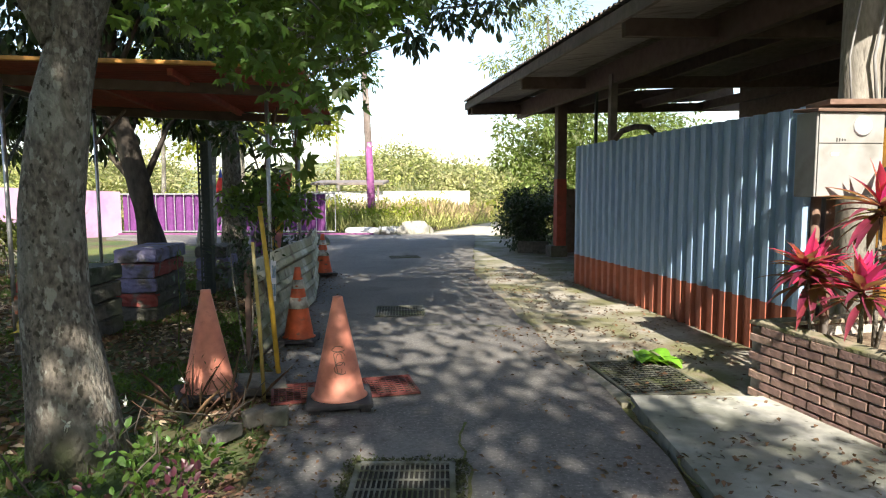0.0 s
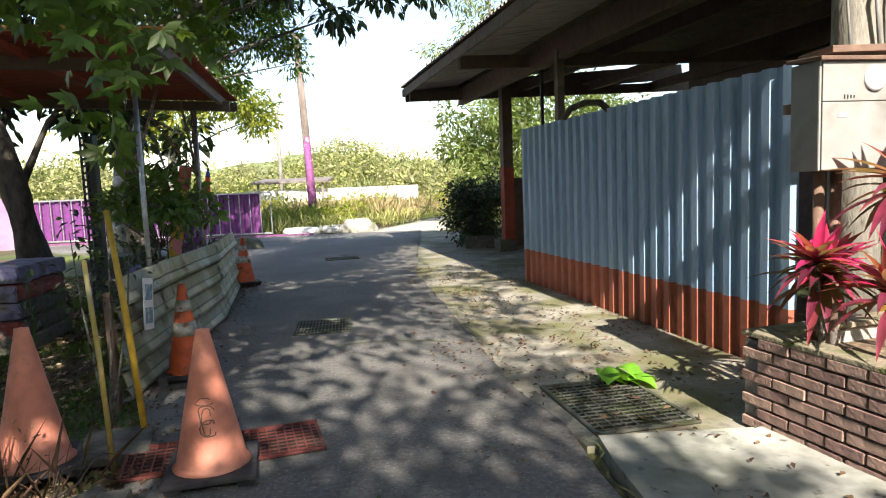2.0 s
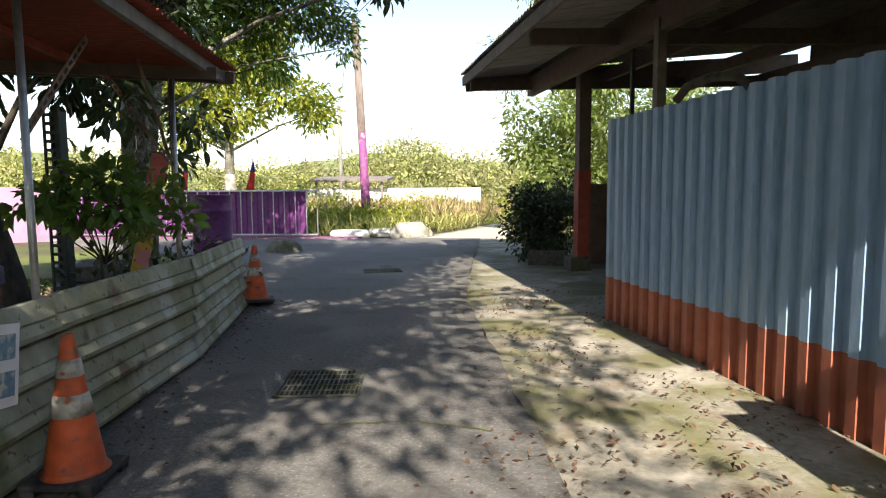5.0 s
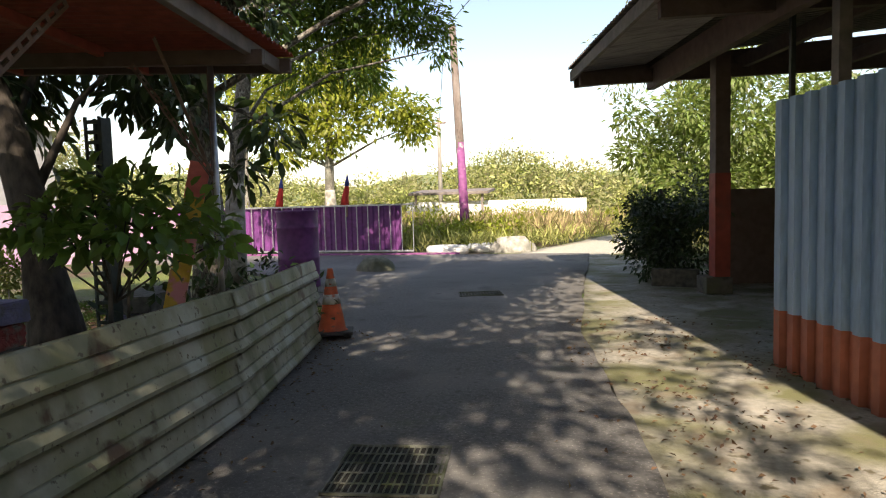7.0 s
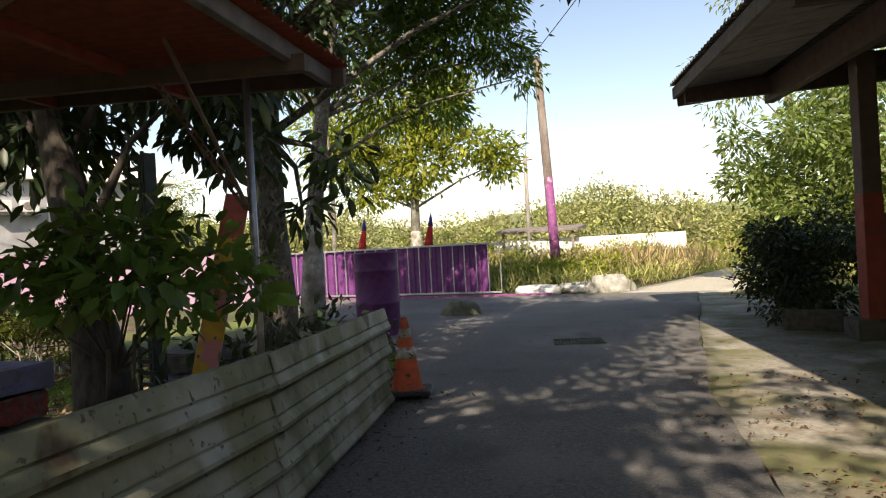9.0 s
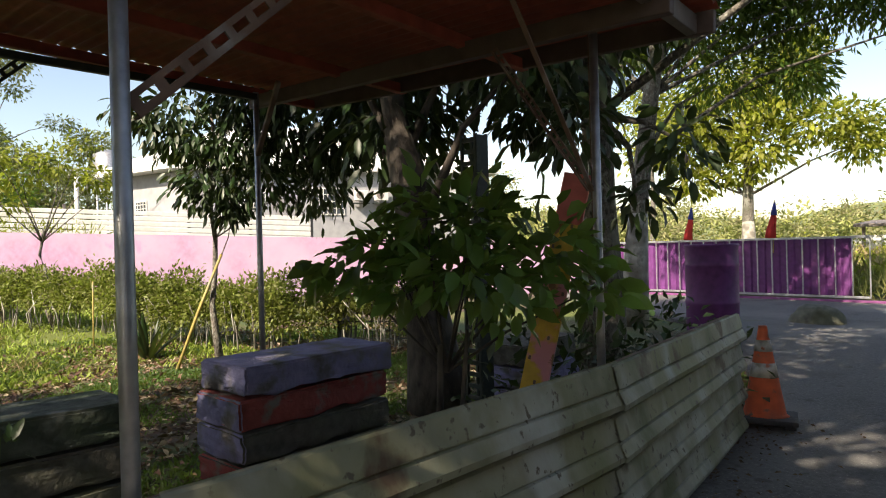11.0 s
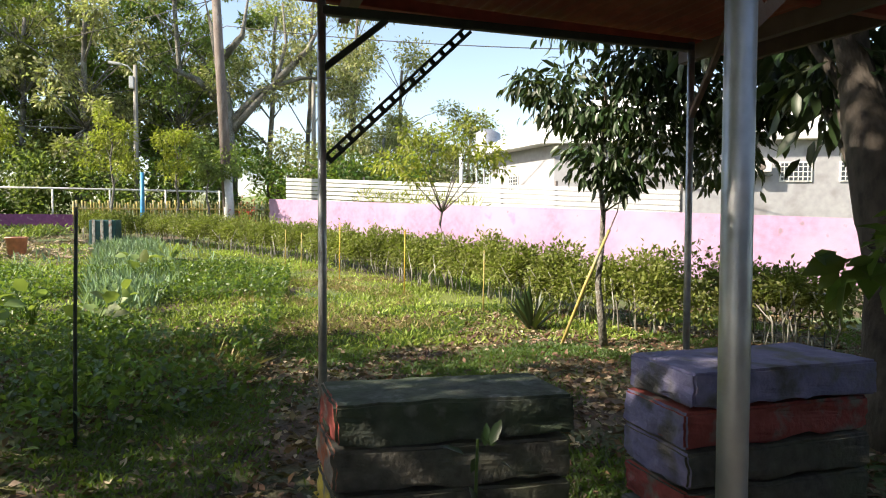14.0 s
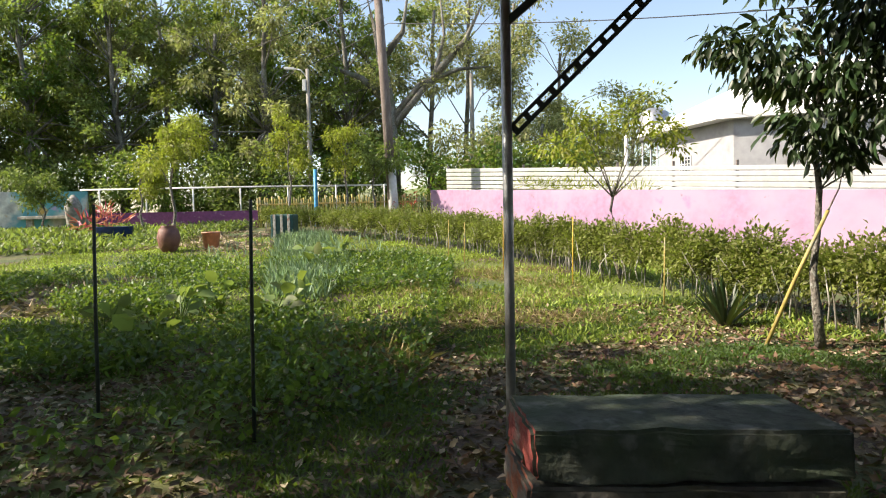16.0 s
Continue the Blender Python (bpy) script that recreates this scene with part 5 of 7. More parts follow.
make_tree("far_tree", -11.2, 33.0, "sunlit yellow-green tree behind the purple gate", 8.5, 0.26,
          rel(-11.2, 33, [(-13.5, 33, 5.2, 1.5), (-12, 32.6, 6.5, 1.7), (-10, 33, 7.2, 1.7), (-8.4, 33.3, 5.8, 1.4), (-7.2, 33.5, 5.0, 1.1), (-12.4, 33.2, 8.4, 1.7), (-14.6, 33.2, 6.8, 1.3), (-10.4, 32.4, 5.0, 1.1), (-13.2, 32.3, 3.8, 0.9), (-9.0, 32.6, 8.4, 1.2), (-11.6, 33, 4.2, 0.9)]),
          230, 0.26, LEAF_YELLOW, BARK, seed=8, wid=0.5, pale=2.5)
make_tree("far_tree", -13.8, 30.0, "slim tree with yellow-green leaves behind the gate", 7, 0.12,
          rel(-13.8, 30, [(-14.2, 30, 5.0, 1.0), (-13.4, 30.4, 6.2, 1.2), (-14.8, 30.2, 6.8, 1.2), (-13.8, 29.8, 7.8, 1.0)]), 110, 0.26, LEAF_YELLOW, BARK, seed=9)
make_tree("far_tree", 4.6, 25.0, "dense sunlit green tree behind the carport", 5, 0.2,
          rel(4.6, 25, [(3.4, 24.4, 2.0, 1.2), (4.8, 24.2, 2.6, 1.4), (6.4, 24.4, 2.4, 1.5), (3.8, 25, 3.6, 1.2), (5.4, 25, 4.2, 1.5), (7.4, 25, 3.8, 1.5), (2.6, 24.8, 2.9, 0.8), (4.4, 24.6, 4.9, 0.9), (8.8, 25, 2.6, 1.5), (2.4, 24.4, 1.3, 0.7), (2.0, 23.0, 2.6, 1.0), (3.0, 22.6, 3.6, 1.1), (4.4, 22.4, 3.0, 1.2), (3.4, 22.4, 1.8, 1.1), (5.6, 22.4, 2.0, 1.2), (4.2, 22.8, 4.6, 0.9), (1.7, 23.2, 3.6, 0.6), (6.0, 22.6, 3.6, 1.1)]), 340, 0.17, LEAF_SUNLIT, BARK, seed=10)
make_tree("far_tree", 3.8, 29.0, "tall pale airy tree beyond the carport", 9, 0.14,
          rel(3.8, 29, [(2.4, 28.8, 6.2, 1.0), (3.2, 28.6, 7.6, 1.2), (4.4, 29, 8.6, 1.3), (1.5, 29, 7.0, 0.8), (5.4, 29, 7.0, 1.2), (2.8, 29.2, 9.2, 1.0), (4.2, 28.8, 5.4, 1.0), (1.6, 28.6, 5.4, 0.5)]), 120, 0.22, LEAF_OLIVE, BARK, seed=11, wid=0.3, droop=0.8)
# dark clipped hedge beside the carport post
make_tree("hedge_bush", 1.75, 16.2, "dark dense clipped bush beside the red post", 1.5, 0.06,
          rel(1.75, 16.2, [(x, y, z * 0.66, r * 0.92) for x, y, z, r in ((1.5, 15.4, 0.6, 0.5), (1.6, 15.4, 1.3, 0.55), (1.9, 16.0, 1.6, 0.6), (1.9, 16.6, 0.8, 0.7), (1.5, 16.4, 1.6, 0.5), (2.3, 15.8, 1.2, 0.6), (1.8, 17.4, 1.2, 0.7), (1.35, 15.7, 1.9, 0.3), (2.4, 16.8, 2.0, 0.6), (1.3, 15.5, 1.0, 0.45), (1.7, 15.2, 0.9, 0.5), (1.6, 15.8, 1.7, 0.45), (2.2, 15.3, 1.7, 0.5), (2.0, 15.2, 0.5, 0.5))]), 1100, 0.085, LEAF_DARK, BARK_DARK, seed=12, zbase=0)
tagged(part("kerb", beam_between((1.45, 14.75, 0.1), (2.1, 14.6, 0.1), 0.16, 0.3), BLOCK_CONC), "low concrete kerb round the bush", "kerb", kind="structure")
gt = thing("side_gate", pose(2.95, 13.75, 0, 0, 0, -70), "pale barred steel side gate under the carport", "gate")
for k in range(6):
    part("bar", tube([(k * 0.13, 0, 0.05), (k * 0.13, 0, 1.75)], 0.014, 8), GALV, gt)
for z in (0.1, 1.72):
    part("rail", boxm((0.68, 0.03, 0.03), pose(0.325, 0, z)), GALV, gt)
# unseen trees added behind the walker, whose crowns shade the lane
for k, (x, y, s) in enumerate(((-4.6, -2.2, 31), (-2.6, -5.0, 32), (-5.9, -4.2, 33), (1.9, -6.0, 34))):
    rng = np.random.default_rng(s)
    cl = [((rng.uniform(-2.6, 2.6), rng.uniform(-2.4, 2.4), rng.uniform(4.2, 7.2)), rng.uniform(0.5, 0.85)) for j in range(20)]
    # extra clumps placed where their shadows reach fence, lane and slab
    if s == 32:
        cl += [((2.1, 3.5, 6.0), 1.0), ((1.2, 3.2, 6.3), 1.0), ((2.7, 2.6, 6.5), 0.9), ((0.4, 3.6, 6.1), 0.9)]
    if s == 34:
        cl = cl[:12] + [((1.0, 2.2, 6.0), 0.6), ((0.8, 1.3, 6.2), 0.65), ((0.6, 2.8, 5.6), 0.5), ((-1.2, 1.0, 6.0), 0.6), ((-0.9, 2.2, 6.0), 0.55), ((-1.3, 2.9, 6.2), 0.55)]
    make_tree("shade_tree", x, y, "unseen broad tree added behind the walker to shade the lane", 7, 0.22, cl, 260, 0.21, LEAF, BARK, seed=s, group="shade trees")

# unseen dense tree belt added behind walker and carport to cut sky light
for k, (x, y, h) in enumerate(((-9.0, -13.5, 8.5), (-4.5, -13.0, 9.0), (0.5, -14.0, 9.0), (5.0, -12.5, 8.5), (9.0, -8.0, 12.0), (10.5, -2.0, 13.0), (11.5, 4.5, 13.0), (12.0, 10.5, 12.0))):
    rng = np.random.default_rng(60 + k)
    cl = [((rng.normal(0, 1.5), rng.normal(0, 1.2), rng.uniform(0.12, 1.0) * h), rng.uniform(0.8, 1.4)) for j in range(26)]
    make_tree("belt_tree", x, y, "unseen dense tree added behind the lane to block sky light", h * 0.9, 0.2, cl, 60, 0.34, LEAF_DARK, BARK, seed=70 + k, group="belt trees", wid=0.55)

# ---- potted shrub behind the fence ----
shrub = thing("shrub", pose(-1.97, 7.56, 0), "broad-leaved green shrub behind the low fence", "shrub")
rng = np.random.default_rng(14)
part("stem", tube([(0, 0, -0.05), (0.02, 0.01, 0.5), (0.0, 0.05, 0.95)], [0.017, 0.014, 0.012], 8), BARK_DARK, shrub)
part("stem", tube([(0.05, 0.03, -0.05), (0.07, 0.06, 0.5), (0.05, 0.14, 1.0)], [0.012, 0.01, 0.008], 8), BARK_DARK, shrub)
CLUMPS = [((0.02, 0.2, 1.36), 0.22), ((-0.26, 0.0, 1.3), 0.17), ((0.2, 0.42, 1.28), 0.2), ((-0.1, 0.08, 1.45), 0.15), ((0.14, 0.06, 1.22), 0.17), ((-0.28, 0.28, 1.27), 0.18), ((0.3, 0.62, 1.14), 0.15), ((-0.42, -0.12, 1.26), 0.11), ((-0.08, 0.36, 1.42), 0.16), ((0.1, 0.3, 1.12), 0.15), ((-0.4, 0.12, 1.33), 0.11), ((-0.12, 0.02, 1.2), 0.15)]
for (cx, cy, cz), r in CLUMPS:
    part("twig", tube([(0.02, 0.06, 0.85), (cx * 0.4, cy * 0.4 + 0.04, 0.7 + cz * 0.25), (cx, cy, cz)], [0.007, 0.005, 0.003], 6), BARK_DARK, shrub)
P, D = crown_points(rng, [(c, r * 1.08) for c, r in CLUMPS], 2200, 0.7, 0.2)
leaf_arrays("leaves", P, D, 0.105, LEAF_SHRUB, shrub, "", 0.5, 0.3, 0.4, rng, None, True)
pot = thing("plant_pot", pose(-1.98, 8.12, -0.02), "grey plastic plant pot behind the fence", "pot")
part("body", lathe([(0.10, 0), (0.135, 0.62), (0.15, 0.63), (0.15, 0.68), (0.13, 0.68), (0.125, 0.6)], 24), POT_WHITE, pot)
weeds = thing("flower_bed", pose(-2.5, 9.6, 0), "low dark leafy plants behind the fence", "plants", kind="stuff")
P, D = crown_points(rng, [((-0.1 + 0.3 * math.sin(k * 2.1), -1.0 + 0.3 * k, 0.45 + 0.14 * math.sin(k * 1.7)), 0.4) for k in range(9)], 500, 0.9, -0.2)
leaf_arrays("leaves", P, D, 0.09, LEAF_DARK, weeds, "", 0.5, 0.3, 0.5, rng)
sprig = thing("sapling", pose(-1.42, 5.3, 0), "slim pale-stemmed sapling with small leaves", "sapling")
for a in (-0.12, 0.05, 0.15):
    part("stem", tube([(0, 0, -0.05), (a * 0.5, 0.02, 0.3), (a, 0.04, 0.7), (a * 1.3, 0.05, 1.15)], [0.012, 0.009, 0.006, 0.003], 6), BARK, sprig)
P, D = crown_points(rng, [((-0.1, 0, 0.75), 0.16), ((0.05, 0.05, 0.95), 0.2), ((0.1, 0, 1.15), 0.18), ((-0.12, 0.1, 1.2), 0.15)], 1500, 1, 0.3)
leaf_arrays("leaves", P, D, 0.055, LEAF_DARK, sprig, "", 0.5, 0.3, 0.5, rng)
stack_plant = thing("young_plant", pose(-2.42, 6.25, 0), "small broad-leaved young plant beside the blocks", "plant")
part("stem", tube([(0, 0, -0.05), (0.02, 0.03, 0.35), (0.0, 0.05, 0.8)], [0.008, 0.006, 0.004], 6), LEAF, stack_plant)
P, D = crown_points(rng, [((0, 0.05, 0.76), 0.08), ((0.02, 0.0, 0.5), 0.1), ((0.0, 0.06, 0.35), 0.1)], 700, 0.6, 0)
leaf_arrays("leaves", P, D, 0.06, LEAF_DARK, stack_plant, "", 0.4, 0.3, 0.4, rng, None, True)
cab = thing("fallen_leaf", pose(1.8, 5.52, -0.01), "large bright green crumpled leaf lying on the apron", "leaf")
bm = bmesh.new()
for a in range(9):
    blade_leaf(bm, (-0.15 + 0.03 * a, 0.02 * math.sin(a * 2), 0.03), (math.cos(a * 1.9) * 0.8 + 0.5, math.sin(a * 1.9) * 0.5, 0.35), 0.2, 0.16, 1.6)
part("leaf", bm, mat("fresh_green_leaf", (0.17, 0.42, 0.04), 0.4, trans=0.3, scale=8, bump=0.2), cab)


# ---- garden ----
HEDGE = [(-6.6, 11.3), (-8.2, 10.0), (-10.3, 9.1), (-12.6, 8.1), (-14.6, 7.1), (-18.0, 5.3), (-21.6, 2.9), (-25.0, 0.2), (-27.5, -3.0)]


def along(line, f):
    seg = [math.dist(a, b) for a, b in zip(line, line[1:])]
    s = f * sum(seg)
    for (a, b), d in zip(zip(line, line[1:]), seg):
        if s <= d:
            return a[0] + (b[0] - a[0]) * s / d, a[1] + (b[1] - a[1]) * s / d
        s -= d
    return line[-1]


hedge = thing("hedge", pose(0, 0, 0), "trimmed green-brown hedge with bare stems along the garden", "hedge")
rng = np.random.default_rng(17)
cl = []
bm = bmesh.new()
for k in range(170):
    x, y = along(HEDGE, k / 170 + rng.uniform(0, 0.005))
    x, y = x - rng.uniform(0, 0.45), y + rng.uniform(0, 0.45)
    g = gz(x, y)
    cl.append(((x, y, g + 0.66 + rng.uniform(-0.16, 0.16)), rng.uniform(0.26, 0.38)))
    for j in range(2):
        xx, yy = x + rng.normal(0, 0.12), y + rng.normal(0, 0.12)
        add_tube(bm, [(xx, yy, g - 0.05), (xx + rng.normal(0, 0.05), yy + rng.normal(0, 0.05), g + 0.3), (xx + rng.normal(0, 0.12), yy + rng.normal(0, 0.12), g + 0.7)], [0.013, 0.011, 0.006], 5)
part("bare_stem_layer", bm, BARK_PALE, hedge, "pale bare lower stems")
P, D = crown_points(rng, cl, 5200, 0.85, -0.2)
leaf_arrays("foliage", P, D, 0.072, LEAF_OLIVE, hedge, "", 0.5, 0.3, 0.6, rng)

make_tree("garden_tree", -12.5, 8.3, "small spreading ornamental tree with light green leaves", 1.75, 0.045,
          rel(-12.5, 8.3, [(-13.2, 7.4, 2.5, 0.42), (-12.9, 8.0, 2.75, 0.45), (-12.5, 8.5, 2.9, 0.45), (-12.2, 9.0, 2.6, 0.42), (-12.8, 7.8, 2.2, 0.3), (-12.3, 8.8, 3.2, 0.25), (-12.6, 7.6, 2.95, 0.25), (-12.4, 9.3, 2.4, 0.25)]), 620, 0.10, LEAF_YELLOW, BARK, seed=18, lean=(-0.3, -0.05), limb=0.6)
make_tree("garden_tree", -7.75, 9.15, "young dark-leaved tree tied to a leaning stake", 3.2, 0.04,
          rel(-7.75, 9.15, [(-7.6, 9.1, 2.2, 0.4), (-7.7, 9.3, 2.7, 0.5), (-7.4, 9.5, 3.2, 0.55), (-8.0, 8.8, 3.0, 0.45), (-8.2, 8.4, 3.15, 0.25), (-7.3, 9.6, 2.3, 0.4), (-7.2, 9.9, 2.9, 0.5), (-7.55, 9.3, 1.9, 0.22), (-7.5, 9.0, 3.8, 0.6), (-7.0, 10.4, 2.7, 0.5), (-6.8, 10.8, 3.0, 0.5), (-6.9, 10.5, 3.5, 0.5), (-7.0, 10.2, 2.2, 0.35), (-7.1, 9.9, 3.5, 0.5)]), 950, 0.135, LEAF_DARK, BARK, seed=19, droop=1.3, wid=0.34, oval=True)
cane(-7.85, 8.7, 0.2, 0.5, 1.3, 0.02, BAMBOO, "leaning wooden stake tied to the young tree", "stake")
for x, y, h, mt, lb in ((-5.2, 4.42, 1.5, DARK_STEEL, "dark metal garden stake"), (-5.5, 3.25, 1.5, DARK_STEEL, "dark metal garden stake"), (-10.2, 8.4, 0.95, BAMBOO, "thin bamboo stake by the hedge"), (-12.4, 7.5, 1.15, YELLOW_POLE, "thin yellow cane by the hedge"), (-14.2, 6.4, 1.2, YELLOW_POLE, "thin yellow cane by the hedge"), (-15.6, 5.6, 0.9, BAMBOO, "thin bamboo stake by the hedge"), (-16.8, 5.2, 0.9, BAMBOO, "thin bamboo stake by the hedge")):
    cane(x, y, -0.03, 0.02, h + gz(x, y), 0.013 if mt is DARK_STEEL else 0.011, mt, lb, "stake")
aloe = thing("aloe_plant", pose(-9.0, 8.75, gz(-9, 8.75)), "tall grey-green aloe with upright spiky leaves", "plant")
bm = bmesh.new()
rr = random.Random(4)
for k in range(26):
    a, e = rr.uniform(0, 6.28), rr.uniform(0.7, 1.4)
    blade_leaf(bm, (0.05 * math.cos(a), 0.05 * math.sin(a), 0), (math.cos(a) * math.cos(e), math.sin(a) * math.cos(e), math.sin(e)), rr.uniform(0.45, 0.75), 0.07, 0.2)
part("leaves", bm, LEAF_DARK, aloe)
crate = thing("garden_crate", pose(-7.4, 11.2, gz(-7.4, 11.2), 0, 0, 35), "dark green wire crate beside the hedge", "crate")
for k in range(9):
    part("wire", boxm((0.012, 0.012, 0.62), pose(-0.5 + k * 0.125, 0, 0.31)), DARK_STEEL, crate)
for k in range(6):
    part("wire", boxm((1.0, 0.012, 0.012), pose(0, 0, 0.03 + k * 0.115)), DARK_STEEL, crate)
part("side", boxm((1.0, 0.5, 0.03), pose(0, 0.25, 0.6), 0.004), DARK_STEEL, crate)
part("side", boxm((0.03, 0.5, 0.6), pose(-0.5, 0.25, 0.3), 0.004), DARK_STEEL, crate)


def scatter(rng, n, x0, x1, y0, y1, keep):
    """Random spots on the soil of an area, kept where keep(x, y) says so."""
    out = []
    while len(out) < n:
        x, y = rng.uniform(x0, x1), rng.uniform(y0, y1)
        if rng.random() < keep(x, y):
            out.append((x, y, gz(x, y)))
    return np.array(out)


def road_left(y):
    for (x0, y0), (x1, y1) in zip(ROAD_L, ROAD_L[1:]):
        if y0 <= y <= y1:
            return x0 + (x1 - x0) * (y - y0) / (y1 - y0)
    return -1.0


def verge(x, y):
    return 1.0 if x < road_left(y) - 0.05 else 0.0


def patch(x, y, s=0.9, off=0):
    return smooth01(-0.15, 0.3, noise.noise((x * s, y * s, off)))


def upright(rng, n, spread=0.5):
    d = rng.normal(0, spread, (n, 3))
    d[:, 2] = 1
    return d


rng = np.random.default_rng(40)
grass = tagged(new("grass"), "patchy low grass and weeds on the garden soil", "grass", kind="stuff")
P = scatter(rng, 85000, -11, -0.8, 1.5, 13, lambda x, y: verge(x, y) * (0.03 + 0.97 * patch(x, y)) * (0.35 if x > -1.8 else 1))
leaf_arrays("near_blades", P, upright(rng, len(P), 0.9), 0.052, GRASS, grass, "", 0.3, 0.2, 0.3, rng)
# far blades take the lighter grass colour that stands for sunshine
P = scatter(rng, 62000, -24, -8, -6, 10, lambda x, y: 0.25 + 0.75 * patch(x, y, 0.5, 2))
leaf_arrays("far_blades", P, upright(rng, len(P), 0.7), 0.09, GRASS_LIT, grass, "grass coloured yellow-green for the sunlight on it", 0.3, 0.2, 0.3, rng)
P = scatter(rng, 14000, -31, -19, -18, -4, lambda x, y: 0.2 + 0.8 * patch(x, y, 0.4, 3))
P[:, 2] += rng.uniform(0, 0.3, len(P))
leaf_arrays("far_herbs", P, upright(rng, len(P), 0.8), 0.2, LEAF_SUNLIT, grass, "low garden greens", 0.4, 0.3, 0.4, rng)
P = scatter(rng, 48000, -16, -4.6, -3, 5.4, lambda x, y: patch(x, y, 0.6, 9) * smooth01(-0.5, 0.8, (-x - 5.6) * 0.5 + (4.6 - y) * 0.5))
P[:, 2] += rng.uniform(0, 0.28, len(P))
leaf_arrays("herbs", P, upright(rng, len(P), 1.2), 0.07, LEAF, grass, "leafy green herbs", 0.6, 0.3, 0.4, rng)
P = scatter(rng, 5000, -24, -11, -1.5, 3.5, lambda x, y: 1.0 if abs((y - 2.6) - 0.28 * (x + 14)) < 0.9 else 0.03)
leaf_arrays("onion_rows", P, upright(rng, len(P), 0.35), 0.32, mat("blue_green_blade", (0.17, 0.27, 0.17), 0.5, trans=0.3, island=0.3, scale=1, bump=0), grass, "blue-green onion rows", 0.1, 0.2, 0.15, rng)
P = scatter(rng, 7000, -14.5, -9.0, 4.6, 7.6, lambda x, y: patch(x, y, 0.9, 4))
leaf_arrays("dry_tufts", P, upright(rng, len(P), 1.8), 0.13, STRAW, grass, "pale dry grass", 0.06, 0.2, 0.2, rng)
P = scatter(rng, 1200, -8.3, -6.9, 4.2, 5.3, lambda x, y: 1.0)
leaf_arrays("dry_tufts", P, upright(rng, len(P), 1.4), 0.28, STRAW, grass, "pale dry straw heap", 0.06, 0.2, 0.3, rng)
litter = tagged(new("leaf_litter"), "brown dead leaves scattered over soil and lane edges", "leaf litter", kind="stuff")
P = scatter(rng, 20000, -10.5, -0.7, 1.5, 13, lambda x, y: verge(x, y) * (1.0 - 0.75 * patch(x, y)))
P[:, 2] += 0.012
leaf_arrays("dead_leaves", P, rng.normal(0, 1, (len(P), 3)) * np.array((1, 1, 0.25)), 0.075, LITTER, litter, "", 0.5, 0.4, 0.2, rng)
P = scatter(rng, 9000, -10.5, -0.7, 1.5, 13, lambda x, y: verge(x, y) * (1.0 - 0.8 * patch(x, y)))
P[:, 2] += 0.014
leaf_arrays("dead_leaves", P, rng.normal(0, 1, (len(P), 3)) * np.array((1, 1, 0.25)), 0.07, PALE_LITTER, litter, "", 0.5, 0.4, 0.2, rng)
P = scatter(rng, 1700, -2.3, 0.2, 2.6, 11, lambda x, y: math.exp(-max(0, x - road_left(y)) * 5.5) if x > road_left(y) - 0.1 else 0)
P[:, 2] = 0.012
leaf_arrays("dead_leaves", P, rng.normal(0, 1, (len(P), 3)) * np.array((1, 1, 0.2)), 0.032, LITTER, litter, "", 0.5, 0.4, 0.2, rng)
P = scatter(rng, 1500, 0.3, 2.8, 3, 12, lambda x, y: 0.1 + 0.9 * patch(x, y, 1.3, 6))
P[:, 2] = np.where((P[:, 1] < 4.64) & (P[:, 0] > 1.3), 0.048, 0.008)
leaf_arrays("dead_leaves", P, rng.normal(0, 1, (len(P), 3)) * np.array((1, 1, 0.2)), 0.04, LITTER, litter, "", 0.5, 0.4, 0.2, rng)

P = np.concatenate([scatter(rng, 5000, -27, -19, -5, 0, lambda x, y: patch(x, y, 0.4, 8)), scatter(rng, 2500, -13.5, -10, -2.5, 0.8, lambda x, y: patch(x, y, 0.8, 8))])
P[:, 2] += 0.03
leaf_arrays("dry_mulch", P, rng.normal(0, 1, (len(P), 3)) * np.array((1, 1, 0.2)), 0.2, PALE_LITTER, litter, "tan dry mulch", 0.3, 0.3, 0.2, rng)


def taro(x, y, n, size, seed):
    """A clump of long stalks, each with one broad drooping leaf."""
    r3 = np.random.default_rng(seed)
    t = thing("taro_plant", pose(x, y, gz(x, y)), "leafy garden plant with broad rounded leaves on stalks", "plant", "broad-leaved garden plants")
    P, D = [], []
    for j in range(n):
        a, h, o = r3.uniform(0, 6.28), r3.uniform(0.22, 0.5), r3.uniform(0.05, 0.22)
        top = (o * math.cos(a), o * math.sin(a), h)
        part("stalk", tube([(0, 0, -0.03), (top[0] * 0.4, top[1] * 0.4, h * 0.6), top], [0.01, 0.008, 0.005], 5), LEAF, t)
        P.append(top)
        D.append((math.cos(a), math.sin(a), r3.uniform(-0.2, 1.0)))
    leaf_arrays("leaves", np.array(P), np.array(D), size, LEAF_SUNLIT, t, "", 0.75, 0.25, 0.2, r3, None, True)


for k, (x, y) in enumerate(((-9.0, 2.2), (-9.9, 2.35), (-9.2, 3.3), (-8.2, 1.7), (-14.6, 2.4), (-15.6, 2.8), (-10.4, 3.2), (-7.7, 2.5))):
    taro(x, y, 9, 0.2 if k not in (4, 5) else 0.28, 500 + k)

